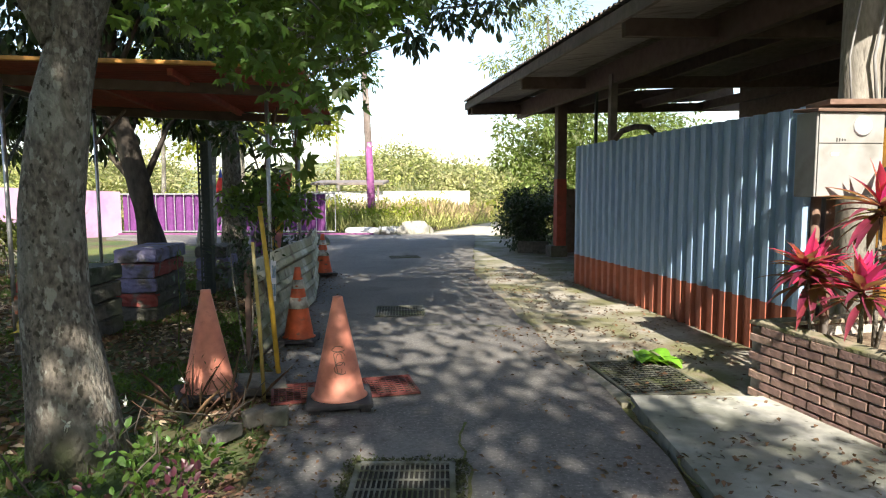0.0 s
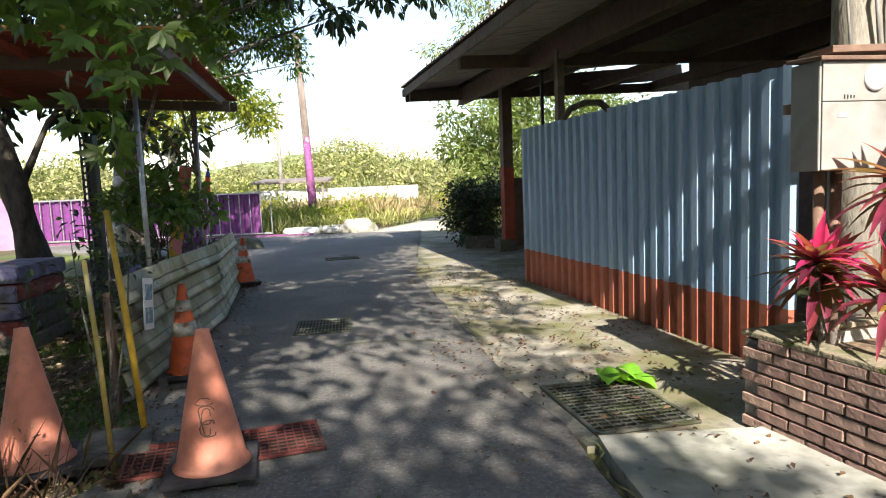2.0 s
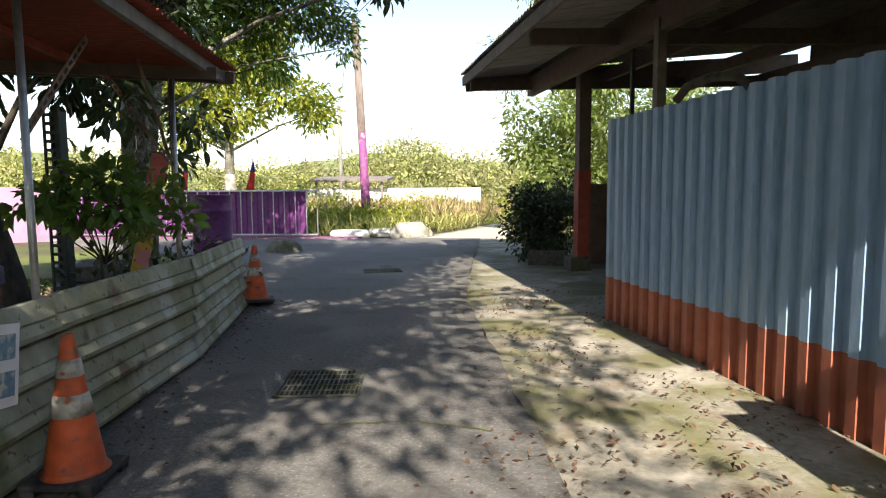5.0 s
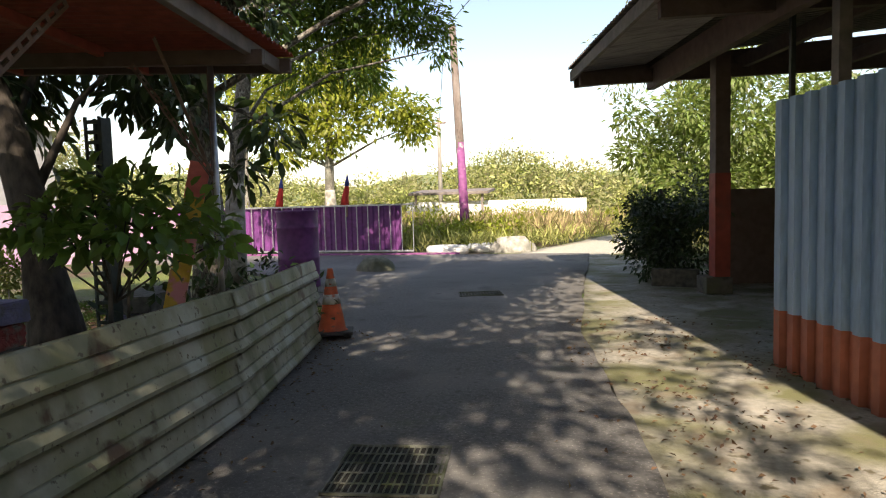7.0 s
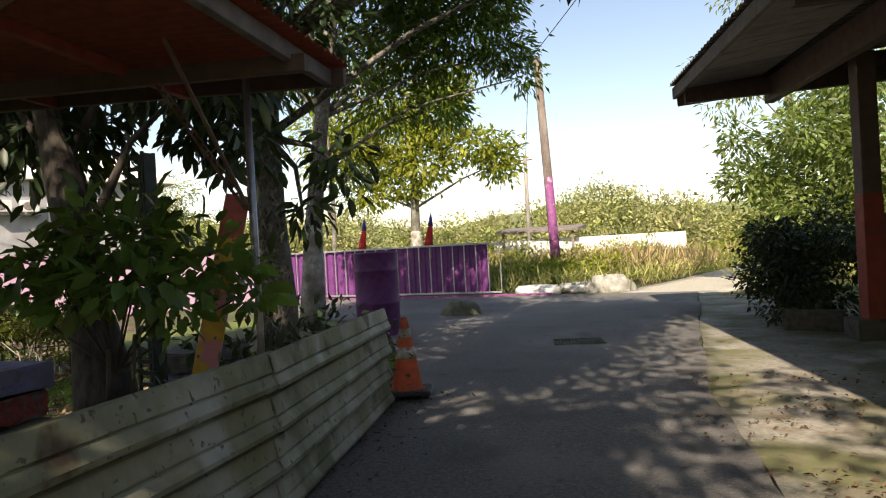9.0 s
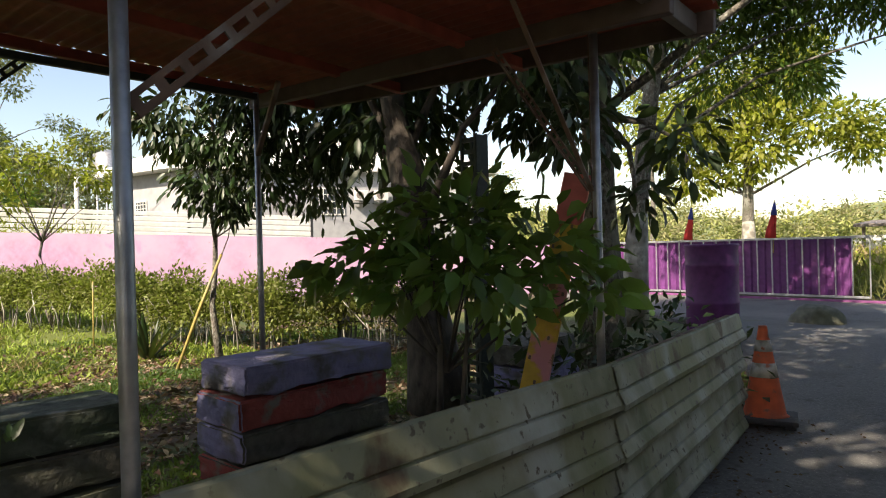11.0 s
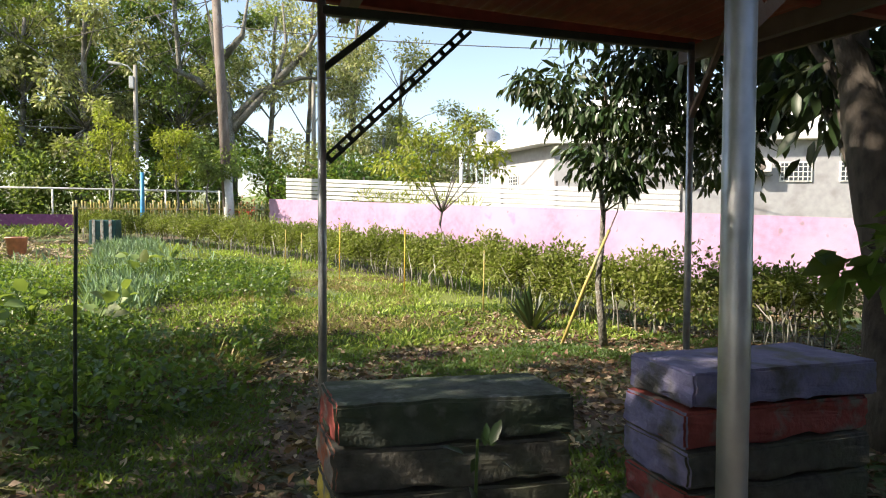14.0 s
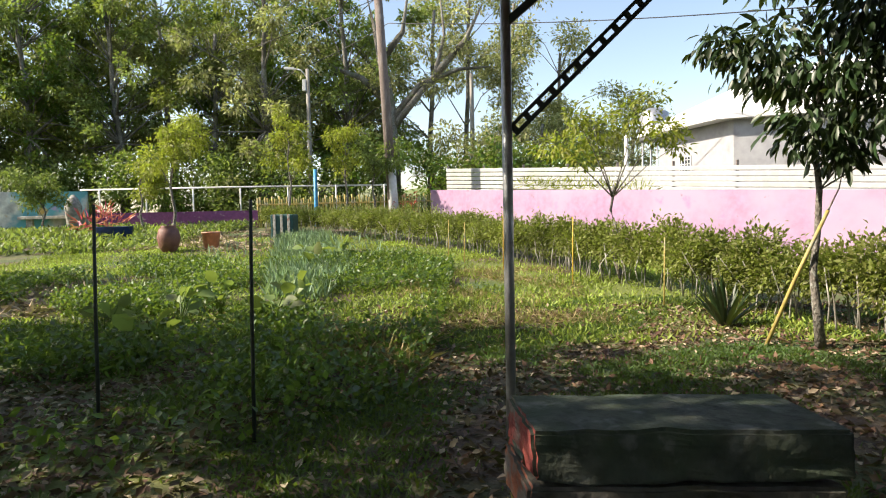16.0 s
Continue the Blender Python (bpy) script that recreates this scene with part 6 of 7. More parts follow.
# plants at the foot of the near tree
foot = thing("verge_plants", pose(-1.3, 3.1, 0), "mixed green and purple weeds at the foot of the tree", "weeds", kind="stuff")
P, D = crown_points(rng, [((rng.uniform(-0.75, 0.45), rng.uniform(-0.9, 0.35), 0.08), rng.uniform(0.15, 0.28)) for k in range(16)], 1000, 0.7, -0.5)
leaf_arrays("leaves", P, D, 0.055, LEAF, foot, "", 0.5, 0.3, 0.5, rng, None, True)
P, D = crown_points(rng, [((rng.uniform(-0.1, 0.5), rng.uniform(-0.9, 0.1), 0.08), 0.2) for k in range(7)], 1100, 0.7, -0.5)
leaf_arrays("purple_leaves", P, D, 0.045, LEAF_MAROON, foot, "", 0.5, 0.3, 0.5, rng, None, True)
P, D = crown_points(rng, [((-0.05, 0.15, 0.22), 0.13), ((0.1, 0.2, 0.16), 0.12)], 1600, 0.6, -0.3)
leaf_arrays("bright_leaves", P, D, 0.05, LEAF_SHRUB, foot, "bright green young leaves", 0.6, 0.3, 0.4, rng, None, True)
P = np.array(((-0.1, 0.35, 0.36), (0.12, 0.5, 0.42), (-0.3, 0.2, 0.3), (-0.85, 0.35, 0.35)))
P = np.repeat(P, 6, 0)
leaf_arrays("white_flowers", P, rng.normal(0, 1, P.shape), 0.035, PETAL_WHITE, foot, "small white flowers", 0.6, 0.2, 0.4, rng)
twigs = thing("dead_branch", pose(-1.3, 3.6, 0), "bare curved dead branch lying on the verge", "branch")
for k in range(9):
    a, ln = rng.uniform(0, 6.28), rng.uniform(0.35, 0.8)
    x0, y0 = rng.uniform(-0.6, 0.12), rng.uniform(-0.75, 0.55)
    bend, rise = rng.uniform(-1.6, 1.6), rng.uniform(0.1, 0.4)
    pts = [(x0, y0, 0.0)]
    for i in range(1, 8):
        f = i / 7
        pts.append((min(0.3, pts[-1][0] + ln / 7 * math.cos(a + bend * f)), pts[-1][1] + ln / 7 * math.sin(a + bend * f), rise * math.sin(f * 2.4) + 0.02 * math.sin(9 * f + k)))
    part("twig", tube(pts, [0.006 - 0.0006 * i for i in range(8)], 6), BARK_DARK, twigs)
dry = thing("dry_weeds", pose(-1.4, 4.4, 0), "dry brown weeds tangled round the cone", "weeds", kind="stuff")
P, D = crown_points(rng, [((0, 0, 0.24), 0.16), ((0.1, -0.1, 0.1), 0.18), ((-0.1, 0.0, 0.1), 0.16)], 500, 0.9, 0)
leaf_arrays("leaves", P, D, 0.032, LITTER, dry, "", 0.4, 0.4, 0.6, rng)
P = np.stack([rng.normal(0.05, 0.16, 40), rng.normal(-0.1, 0.16, 40), np.zeros(40)], 1)
leaf_arrays("stalks", P, upright(rng, 40, 0.5), 0.34, LITTER, dry, "", 0.012, 0.2, 0.1, rng)
for x, y, sx, sy, sz, rz in ((-0.86, 4.14, 0.14, 0.12, 0.12, 10), (-1.2, 4.92, 0.34, 0.42, 0.06, 20), (-1.0, 4.2, 0.16, 0.1, 0.1, 40), (-1.12, 3.95, 0.2, 0.14, 0.08, 70)):
    tagged(part("rubble", boxm((sx, sy, sz), pose(x, y, sz / 2 - 0.03, rng.normal(0, 4), rng.normal(0, 4), rz), 0.015), BLOCK_CONC), "broken grey concrete piece beside the grating", "rubble", "rubble pieces")


# ---- beyond the hedge ----
hz = lambda x, y: gz(x, y)
jar = thing("clay_jar", pose(-19.3, -2.9, hz(-19.3, -2.9) - 0.02), "large brown glazed clay jar in the garden", "jar")
part("body", lathe([(0.17, 0), (0.28, 0.25), (0.32, 0.45), (0.27, 0.68), (0.2, 0.76), (0.23, 0.8), (0.18, 0.8), (0.17, 0.72)], 24), TERRACOTTA, jar)
bucket = thing("bucket", pose(-20.0, -1.95, hz(-20, -1.95) - 0.02), "faded salmon plastic bucket in the garden", "bucket")
part("body", lathe([(0.2, 0), (0.26, 0.5), (0.28, 0.5), (0.28, 0.54), (0.25, 0.54), (0.24, 0.45)], 24), BUCKET, bucket)
bin1 = thing("garden_bin", pose(-23.6, -0.8, hz(-23.6, -0.8)), "dark teal ribbed plastic bin behind the hedge", "bin")
part("body", boxm((0.7, 0.8, 0.85), pose(0, 0, 0.43), 0.05), TEAL, bin1)
for k in range(3):
    part("rib", boxm((0.03, 0.09, 0.8), pose(0.36, -0.25 + k * 0.25, 0.45), 0.01), WHITE_TAPE, bin1)
pinkbush = thing("cordyline_bush", pose(-24.5, -8.0, hz(-24.5, -8.0)), "bright pink cordyline bush in the garden", "bush")
P, D = crown_points(rng, [((0, 0, 0.7), 0.5), ((0.1, 0.6, 0.6), 0.4), ((0, -0.6, 0.6), 0.4), ((0, 0.2, 1.0), 0.3)], 220, 0.8, -0.6)
leaf_arrays("leaves", P, D, 0.42, LEAF_PINK, pinkbush, "", 0.16, 0.3, 0.4, rng)
tub = thing("water_tub", pose(-24.0, -7.2, hz(-24, -7.2)), "dark blue plastic tub under the pink bush", "tub")
part("body", lathe([(0.55, 0), (0.65, 0.5), (0.68, 0.52), (0.62, 0.52), (0.6, 0.4)], 24), mat("dark_blue_plastic", (0.02, 0.05, 0.2), 0.5), tub)
table = thing("stone_table", pose(-29, -12.8, hz(-29, -12.8)), "grey stone garden table", "table")
part("top", boxm((1.0, 2.6, 0.14), pose(0, 0, 0.72), 0.02), ROCK, table)
for y in (-0.9, 0.9):
    part("leg", boxm((0.6, 0.3, 0.66), pose(0, y, 0.33), 0.02), ROCK, table)
urn = thing("stone_figure", pose(-28.6, -11.6, hz(-28.6, -11.6)), "small weathered stone figure beside the table", "stone figure")
part("body", lathe([(0.25, 0), (0.3, 0.6), (0.35, 1.2), (0.2, 1.55), (0.05, 1.7)], 14), ROCK, urn)
wall_run("wall_mural", Vector((-29.5, -11.5, 0)), Vector((-26.5, -22, 0)), 2.75, 2.75, 0.2, MURAL, "low garden wall with a faded colourful mural")
wall_run("wall_south_west", Vector((-30.6, -4.1, 0)), Vector((-29.6, -11.3, 0)), 1.75, 1.75, 0.2, PURPLE_BAND, "low purple painted garden wall")
bf = thing("bamboo_fence", pose(0, 0, 0), "green and yellow painted picket fence of upright bamboo", "fence")
BFA, BFB = Vector((-30.6, -4.1, 0)), Vector((-31.3, 4.0, 0))
for k in range(74):
    p = BFA.lerp(BFB, k / 73)
    h = 1.35 + 0.08 * math.sin(k * 2.3)
    part("picket", tube([(p.x, p.y, hz(p.x, p.y) - 0.1), (p.x, p.y, hz(p.x, p.y) + h)], 0.045, 6), (BAMBOO, BAMBOO, LEAF_OLIVE)[k % 3], bf)
for z in (0.35, 1.05):
    part("rail", beam_between(BFA + Vector((0.06, 0, hz(*BFA[:2]) + z)), BFB + Vector((0.06, 0, hz(*BFB[:2]) + z)), 0.05, 0.07), BAMBOO, bf)
bp = cane(-30.3, -1.3, 0, 0, 3.55, 0.1, BLUE_PAINT, "bright blue painted post at the garden fence", "post")
rail = thing("guard_rail", pose(0, 0, 0), "long pale guard rail along the road behind the garden", "guard rail")
part("rail", tube([(-33, 2, 2.9), (-32.5, -6, 2.95), (-33, -14, 3.0)], 0.045, 6), WHITE_PAINT, rail)
for k in range(7):
    part("post", tube([(-32.8, 1.5 - k * 2.4, 1.0), (-32.8, 1.5 - k * 2.4, 2.95)], 0.04, 6), WHITE_PAINT, rail)
for k, (x, y, h, s) in enumerate(((-28.6, -2.0, 5.2, 50), (-29.8, 0.2, 4.4, 51), (-30.0, 1.4, 3.8, 52), (-24.5, -5.2, 5.0, 53), (-28.5, -8.5, 3.0, 55), (-27.5, -12.2, 2.6, 56))):
    r2 = np.random.default_rng(s)
    cl = [((r2.uniform(-0.9, 0.9), r2.uniform(-0.9, 0.9), r2.uniform(h * 0.55, h * 0.98)), r2.uniform(0.3, 0.5)) for j in range(12)]
    make_tree("garden_tree", x, y, "small sunlit leafy tree behind the hedge", h * 0.8, 0.06, cl, 520, 0.13, LEAF_YELLOW if k in (0, 1, 3, 4) else LEAF_SUNLIT, BARK, seed=s, group="garden trees")
redfl = thing("red_shrub", pose(-29.6, 2.9, hz(-29.6, 2.9)), "red-leaved shrub before the fence", "shrub")
P, D = crown_points(rng, [((0, 0, 0.9), 0.4), ((0.1, 0.2, 1.2), 0.3)], 240, 1, -0.3)
leaf_arrays("leaves", P, D, 0.2, PETAL, redfl, "", 0.3, 0.3, 0.5, rng)

# ---- white sheet fence and house behind the pink wall ----
wf = thing("sheet_fence", pose(0, 0, 0), "white horizontally ribbed metal sheet fence behind the pink wall", "fence")
WFA, WFB = Vector((-32.4, 4.6, 0)), Vector((-20.8, 18.2, 0))
for k in range(6):
    bm = bmesh.new()
    for f0, f1 in ((0, 1),):
        a0, b0 = WFA + Vector((0, 0, 2.55 + k * 0.19)), WFB + Vector((0, 0, 1.55 + k * 0.19))
    part("sheet", beam_between(a0, b0, 0.05, 0.158, 0.02), SHEET_WHITE, wf)
for k in range(9):
    p = WFA.lerp(WFB, k / 8)
    part("post", boxm((0.08, 0.08, 3.4), pose(p.x - 0.08, p.y + 0.08, 1.6 - 0.9 * k / 8 + 0.4)), GREY_FASCIA, wf)
P, D = crown_points(rng, [((-27.5 + k * 0.42, 7.9 + k * 0.47, 2.45 - k * 0.06), 0.5) for k in range(9)], 260, 0.6, -0.6)
bank = tagged(new("bank_grass"), "tall green grass behind the pink wall", "grass", kind="stuff")
leaf_arrays("blades", P, D, 0.3, LEAF_YELLOW, bank, "", 0.12, 0.2, 0.4, rng)

house = thing("house", pose(0, 0, 0), "single-storey pale rendered house with a white hipped metal roof", "house")
FOOT = [Vector(p) for p in ((-26.4, 15.8, 0), (-21.6, 27.9, 0), (-27.0, 31.0, 0), (-34, 22.5, 0), (-31.2, 14.4, 0))]
bm = bmesh.new()
lo = [bm.verts.new(p + Vector((0, 0, -0.3))) for p in FOOT]
hi = [bm.verts.new(p + Vector((0, 0, 4.9))) for p in FOOT]
for k in range(5):
    bm.faces.new((lo[k], lo[(k + 1) % 5], hi[(k + 1) % 5], hi[k]))
bm.faces.new(hi)
part("wall", bm, HOUSE_WALL, house)
cen = sum(FOOT, Vector()) / 5
bm = bmesh.new()
ev = [cen + (p - cen) * 1.11 for p in FOOT]
e0 = [bm.verts.new(p + Vector((0, 0, 4.75))) for p in ev]
e1 = [bm.verts.new(p + Vector((0, 0, 4.95))) for p in ev]
ridge_a, ridge_b = bm.verts.new((-29.2, 18.9, 7.3)), bm.verts.new((-26.2, 26.0, 7.3))
for k in range(5):
    bm.faces.new((e0[k], e0[(k + 1) % 5], e1[(k + 1) % 5], e1[k]))
bm.faces.new(e0[::-1])
bm.faces.new((e1[0], e1[1], ridge_b, ridge_a))
bm.faces.new((e1[1], e1[2], ridge_b))
bm.faces.new((e1[2], e1[3], ridge_a, ridge_b))
bm.faces.new((e1[3], e1[4], ridge_a))
bm.faces.new((e1[4], e1[0], ridge_a))
part("roof", bm, ROOF_WHITE, house)
rp, rb = Vector((-29.2, 18.9, 7.32)), Vector((-26.2, 26.0, 7.32))
for k in range(22):
    f = (k + 0.5) / 22
    a = (cen + (FOOT[0] - cen) * 1.08).lerp(cen + (FOOT[1] - cen) * 1.08, f) + Vector((0, 0, 4.97))
    b = rp.lerp(rb, min(1, max(0, (f - 0.15) / 0.7)))
    part("roof_seam", beam_between(a, b, 0.05, 0.04, 0.004), ROOF_WHITE, house)


def house_window(f, w, h, z, a, b):
    d = (b - a).normalized()
    nrm = Vector((d.y, -d.x, 0))
    p = a.lerp(b, f) + Vector((0, 0, z)) + nrm * 0.02
    m = Matrix.Translation(p) @ Matrix(((d.x, nrm.x, 0), (d.y, nrm.y, 0), (0, 0, 1))).to_4x4()
    win = part("window", boxm((w, 0.06, h), m), WHITE_PAINT, house, "white barred window")
    bmx = boxm((w - 0.12, 0.03, h - 0.12), m @ pose(0, 0.022, 0))
    part("pane", bmx, GLASS_DARK, win)
    n = max(3, int(w / 0.17))
    for k in range(1, n):
        part("bar", boxm((0.03, 0.03, h - 0.1), m @ pose(-w / 2 + w * k / n, 0.045, 0)), WHITE_PAINT, win)
    for k in range(1, 4):
        part("cross_bar", boxm((w - 0.1, 0.025, 0.03), m @ pose(0, 0.045, -h / 2 + h * k / 4)), WHITE_PAINT, win)


for f, w, h, z in ((0.2, 1.05, 0.85, 3.6), (0.44, 1.5, 1.2, 3.45), (0.72, 1.2, 0.8, 3.5), (0.88, 1.0, 0.8, 3.5)):
    house_window(f, w, h, z, FOOT[0], FOOT[1])
house_window(0.4, 0.8, 0.7, 3.3, FOOT[4], FOOT[0])
for f in (0.55, 0.62):
    d = (FOOT[1] - FOOT[0]).normalized()
    nrm = Vector((d.y, -d.x, 0))
    p = FOOT[0].lerp(FOOT[1], f) + nrm * 0.3 + Vector((0, 0, 3.7))
    ac = thing("air_conditioner", Matrix.Translation(p) @ Matrix(((d.x, nrm.x, 0), (d.y, nrm.y, 0), (0, 0, 1))).to_4x4(), "white outdoor air-conditioning unit on the house wall", "air conditioner", "air conditioners")
    part("casing", boxm((0.6, 0.28, 0.45), Matrix(), 0.02), WHITE_PAINT, ac)
    fb = bmesh.new()
    add_lathe(fb, [(0.16, 0), (0.16, 0.02), (0.14, 0.02)], 20, pose(-0.08, 0.135, 0, -90, 0, 0))
    part("fan_grille", fb, GREY_FASCIA, ac)
    part("bracket", boxm((0.7, 0.3, 0.05), pose(0, -0.05, -0.35)), DARK_STEEL, ac)
part("gable_post", tube([(-31.2, 12.9, 0.3), (-31.2, 12.9, 4.8)], 0.09, 10), WHITE_PAINT, house)
tank = thing("water_tank_frame", pose(-36, 15.5, 5.0), "steel water tank on a frame behind the house", "water tank")
part("tank", lathe([(0.7, 0), (0.75, 0.1), (0.75, 1.5), (0.3, 1.75)], 20), GALV, tank)
for k in range(4):
    part("leg", tube([(0.6 * math.cos(k * 1.57), 0.6 * math.sin(k * 1.57), -5), (0.6 * math.cos(k * 1.57), 0.6 * math.sin(k * 1.57), 0.05)], 0.05, 6), GALV, tank)
hut = thing("thatched_hut", pose(-40, 6.2, 1.2, 0, 0, 10), "low dark hut with a ragged thatched roof", "hut")
part("wall", boxm((3, 5, 2.4), pose(0, 0, 1.2), 0.03), BROWN_BEAM, hut)
P, D = crown_points(rng, [((0.3, -2.8 + k * 0.7, 2.6), 0.9) for k in range(9)], 160, 0.35, 0.3)
leaf_arrays("thatch", P, D, 0.7, STRAW, hut, "", 0.05, 0.2, 0.3, rng)


# ---- woods and distance ----
for k in range(26):
    r2 = np.random.default_rng(100 + k)
    row = k % 3
    y = -36 + k * 1.42 + r2.uniform(-0.8, 0.8)
    x = -37.5 - row * 4.5 - r2.uniform(0, 2.5) + 0.16 * abs(y + 8)
    if k >= 22:
        x -= 2
    h = r2.uniform(11, 16)
    cl = [((r2.normal(0, 1.8), r2.normal(0, 2.1), r2.uniform(0.12 if row == 0 else 0.3, 1.08) * h), r2.uniform(0.4, 1.0)) for j in range(46)]
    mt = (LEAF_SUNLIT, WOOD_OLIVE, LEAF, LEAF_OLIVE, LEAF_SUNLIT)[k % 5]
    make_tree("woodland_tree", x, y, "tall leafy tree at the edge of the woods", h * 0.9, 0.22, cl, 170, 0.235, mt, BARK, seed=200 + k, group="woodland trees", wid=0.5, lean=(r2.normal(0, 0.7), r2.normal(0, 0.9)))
for k, (x, y, h) in enumerate(((-43, 8.2, 14), (-41, 3.2, 13), (-45, 5.4, 16), (-40.5, 9.6, 6), (-42, 13, 6.5), (-38.5, 6.8, 4.5), (-46, 11.5, 12), (-50, 24, 8.5), (-48, 17, 9), (-39, 33, 8), (-33, 37, 7), (-44, 29, 9))):
    r2 = np.random.default_rng(300 + k)
    cl = [((r2.normal(0, 1.5), r2.normal(0, 1.6), r2.uniform(0.45, 1.05) * h), r2.uniform(0.7, 1.3)) for j in range(13)]
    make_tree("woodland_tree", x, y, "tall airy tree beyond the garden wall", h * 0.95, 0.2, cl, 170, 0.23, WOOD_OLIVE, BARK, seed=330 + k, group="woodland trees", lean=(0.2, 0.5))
under = tagged(new("undergrowth"), "dense dark bushes along the foot of the woods", "bushes", kind="stuff")
r2 = np.random.default_rng(412)
cl, cl2 = [], []
for k in range(300):
    y = r2.uniform(-36, 12)
    x = -34.6 - r2.uniform(0, 5.0) + 0.1 * abs(y + 8)
    (cl if r2.random() < 0.6 else cl2).append(((x, y, gz(x, y) + r2.uniform(0.0, 3.6)), r2.uniform(0.6, 1.2)))
for c, mt in ((cl, LEAF), (cl2, LEAF_SUNLIT)):
    P, D = crown_points(r2, c, 210, 0.85, 0.2)
    leaf_arrays("foliage", P, D, 0.24, mt, under, "", 0.5, 0.3, 0.6, r2)
# old broken tree with bare heavy limbs at the edge of the woods
old = thing("old_tree", pose(-38.5, 1.2, gz(-38.5, 1.2)), "old half-bare tree with heavy spreading limbs", "tree")
part("trunk", tube([(0, 0, -0.3), (0.1, 0.1, 3), (0, -0.1, 6.5), (0.1, -0.5, 9.5), (0, -1.3, 13)], [0.5, 0.42, 0.36, 0.26, 0.1], 14), BARK, old)
for p in (((0, 0, 5.0), (0.2, 1.4, 6.6), (0.2, 2.6, 8.0), (0.1, 3.2, 10.2), (0, 3.0, 12.5)), ((0, 0, 5.5), (0, 1.8, 7.6), (0.2, 4.0, 8.3), (0.2, 6.0, 8.4)), ((0, -0.1, 6.5), (0, -1.6, 8.0), (0.1, -3.2, 8.6), (0, -4.4, 10.0)), ((0.1, -0.4, 9.0), (0, 0.8, 10.5), (0, 1.2, 13)), ((0.2, 2.6, 8.0), (0, 4.4, 10.0), (0, 5.4, 12.0))):
    n = len(p)
    part("limb", tube(list(p), [0.24 - 0.2 * k / (n - 1) for k in range(n)], 8), BARK, old)
P, D = crown_points(r2, [((r2.normal(0, 0.8), y, z), r2.uniform(0.5, 0.9)) for y, z in ((5.8, 9.0), (5.2, 12.4), (6.4, 10.4), (3.2, 12.8), (7.2, 8.8), (6.6, 12.0), (4.2, 11.4), (-4.6, 10.6), (-3.6, 9.6), (-1.4, 13.2), (7.6, 10.6))], 190, 0.8, 0.3)
leaf_arrays("crown", P, D, 0.26, WOOD_OLIVE, old, "", 0.5, 0.3, 0.6, r2)
field = tagged(new("meadow"), "tall sunlit yellow-green wild grass and weeds in the field", "meadow", kind="stuff")
P = scatter(rng, 40000, -16, 12, 21.4, 46, lambda x, y: 0.0 if (abs(x - (-0.7 + (y - 20.6) * 0.42 + 0.5)) < 0.9 + (y - 20.6) * 0.09) else 0.3 + 0.7 * patch(x, y, 0.35, 1))
P[:, 2] += rng.uniform(0, 0.35, len(P))
leaf_arrays("blades", P, upright(rng, len(P), 0.6), 0.42, MEADOW, field, "", 0.07, 0.2, 0.3, rng)
P = scatter(rng, 7500, -16, 12, 24, 46, lambda x, y: 0.0 if (abs(x - (-0.7 + (y - 20.6) * 0.42 + 0.5)) < 0.9 + (y - 20.6) * 0.09) else patch(x, y, 0.3, 5))
P[:, 2] += rng.uniform(0.1, 0.5, len(P))
leaf_arrays("dry_blades", P, upright(rng, len(P), 0.4), 0.6, STRAW, field, "", 0.07, 0.2, 0.3, rng)
wp = thing("weed_clump", pose(-4.5, 23.0, 0), "dense green weeds behind the gate and covers", "weeds", kind="stuff")
P, D = crown_points(rng, [((rng.uniform(-1.6, 3.0), rng.uniform(-0.5, 1.5), rng.uniform(0.15, 0.65)), rng.uniform(0.3, 0.6)) for k in range(34)] + [((rng.uniform(-9, 12), rng.uniform(3, 20), rng.uniform(0.2, 0.9)), rng.uniform(0.4, 0.8)) for k in range(70)], 330, 0.8, -0.3)
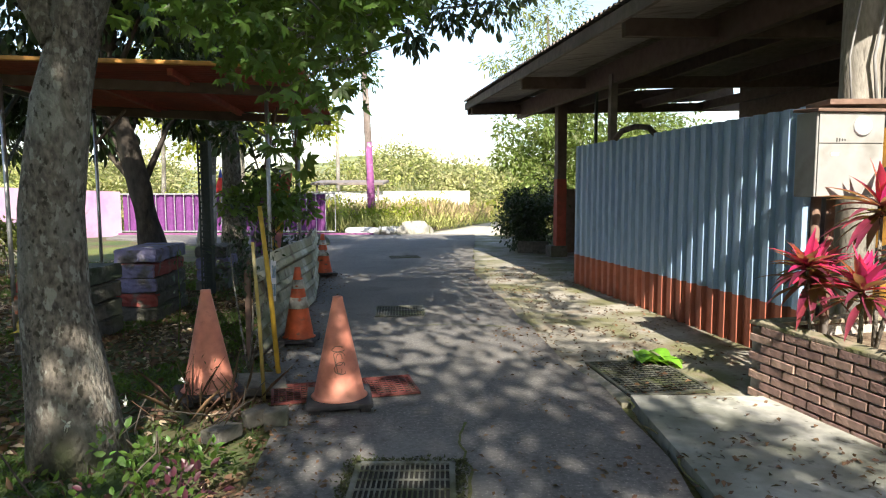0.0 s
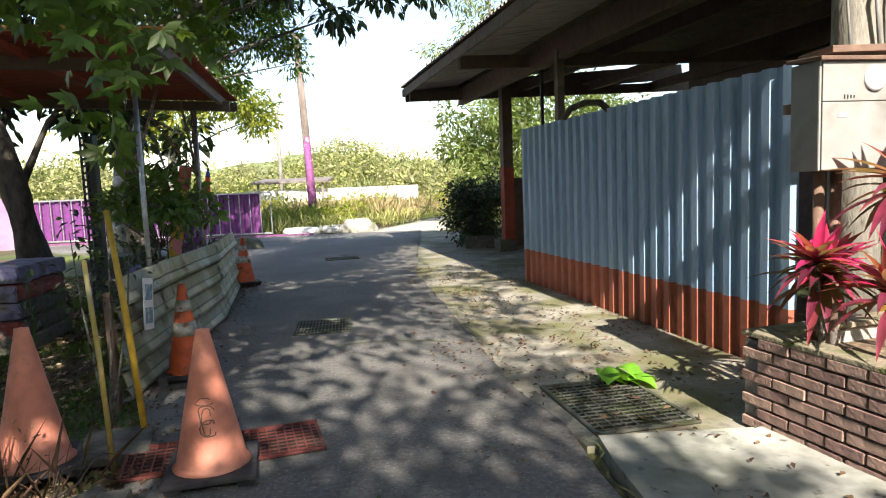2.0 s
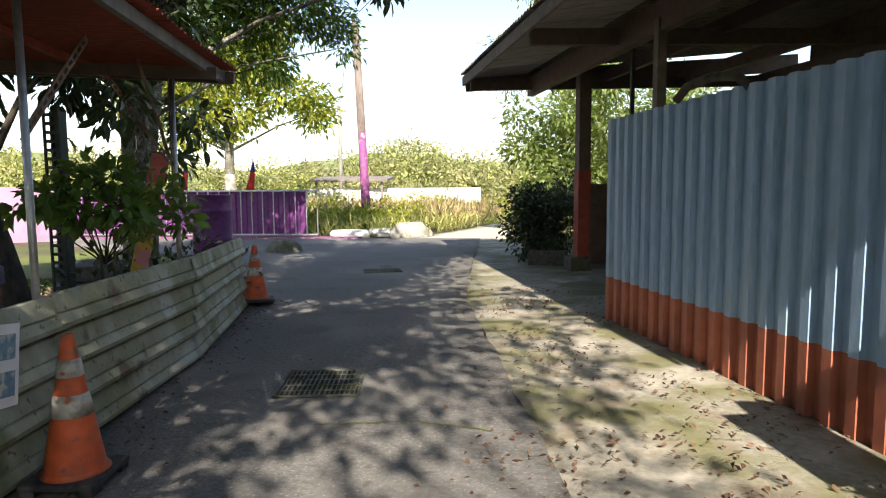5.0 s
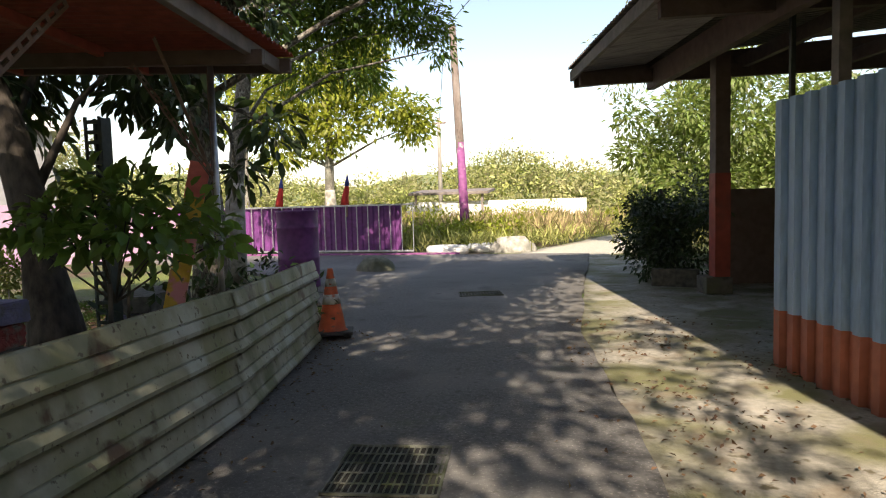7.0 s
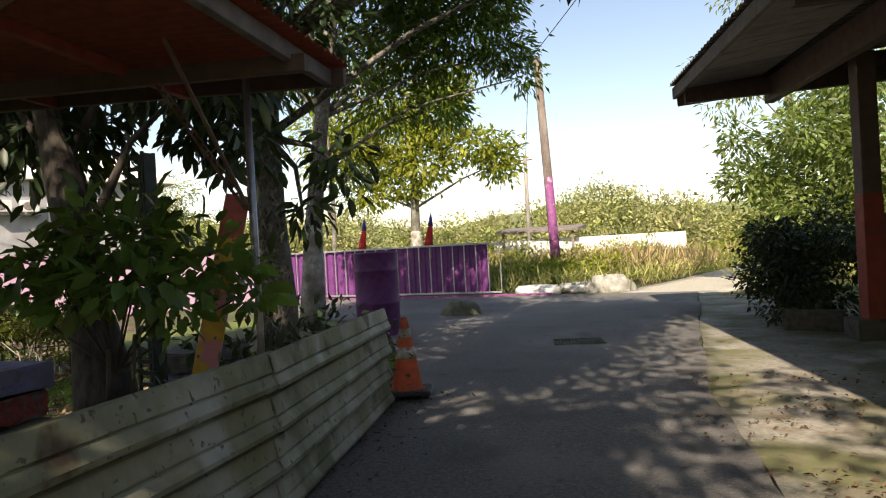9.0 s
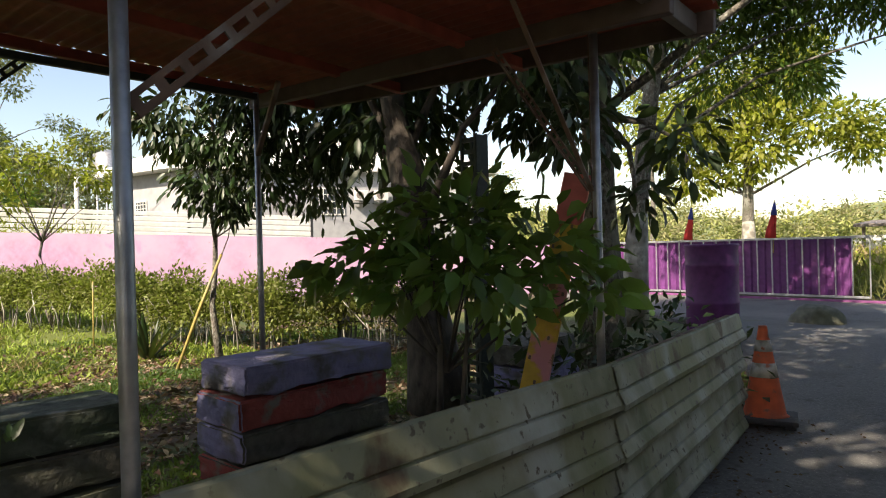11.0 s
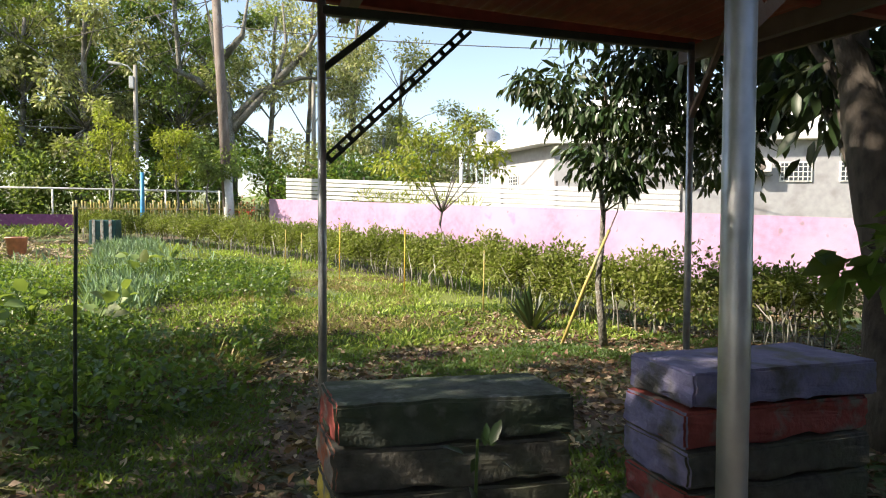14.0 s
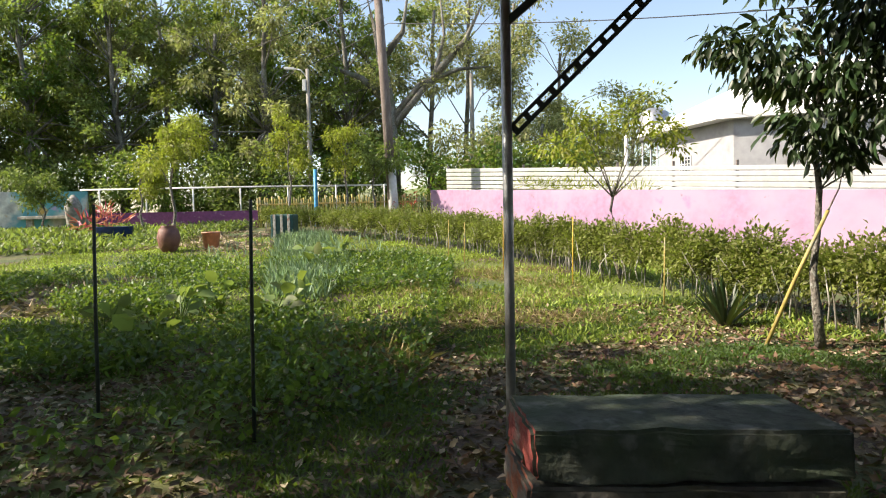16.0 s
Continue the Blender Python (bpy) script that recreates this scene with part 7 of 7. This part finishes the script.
leaf_arrays("leaves", P, D, 0.15, LEAF_YELLOW, wp, "", 0.5, 0.3, 0.5, rng)
fw = tagged(new("far_woods"), "distant bushes and trees across the field, leaves coloured pale for sun and haze", "woods", kind="stuff")
cl, cl2 = [], []
for k in range(420):
    az = math.radians(rng.uniform(-32, 62))
    d = rng.uniform(44, 72)
    x, y = -d * math.sin(az), d * math.cos(az)
    hgt = (3.2 + 2.2 * noise.noise((az * 5, 0, 0))) * d / 55
    (cl if rng.random() < 0.6 else cl2).append(((x, y, rng.uniform(0.2, 1.0) * hgt), rng.uniform(0.9, 1.9)))
# both leaf colours already hold the sun and haze of the distance
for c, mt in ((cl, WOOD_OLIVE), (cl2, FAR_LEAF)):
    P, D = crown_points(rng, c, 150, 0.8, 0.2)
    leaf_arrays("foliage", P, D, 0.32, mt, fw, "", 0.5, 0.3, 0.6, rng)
tagged(part("white_wall", beam_between((-9.5, 40, 0.9), (0.5, 41, 0.9), 0.3, 0.9), WHITE_PAINT), "low white wall across the field", "wall")
shd = thing("field_shed", pose(-7.0, 41, 0), "small grey open shed in the field", "shed")
part("roof", boxm((4.5, 3, 0.15), pose(0, 0, 1.9, 4, 0, 0), 0.02), GREY_FASCIA, shd)
for dx in (-1.9, 1.9):
    part("post", boxm((0.12, 0.12, 1.9), pose(dx, -1.2, 0.9)), GREY_FASCIA, shd)
bm = bmesh.new()
rows = []
for k in range(121):
    az = math.radians(-60 + 170 * k / 120)
    row = []
    for j in range(6):
        d = 150 + j * 22
        hh = (12 + 7 * noise.noise((az * 4, 1, 0)) + 2.5 * noise.noise((az * 25, 2, 0)) + 1.2 * noise.noise((az * 70, j, 0))) * (j / 5) ** 0.8 * (1 + 0.6 * smooth01(0.1, 0.4, az) * 0)
        row.append(bm.verts.new((-d * math.sin(az), d * math.cos(az), max(0, hh) - 0.5)))
    rows.append(row)
for r0, r1 in zip(rows, rows[1:]):
    for j in range(5):
        bm.faces.new((r0[j], r0[j + 1], r1[j + 1], r1[j])).smooth = True
tagged(part("backdrop", bm, HILL), "low wooded hills on the horizon", "hills", kind="structure")
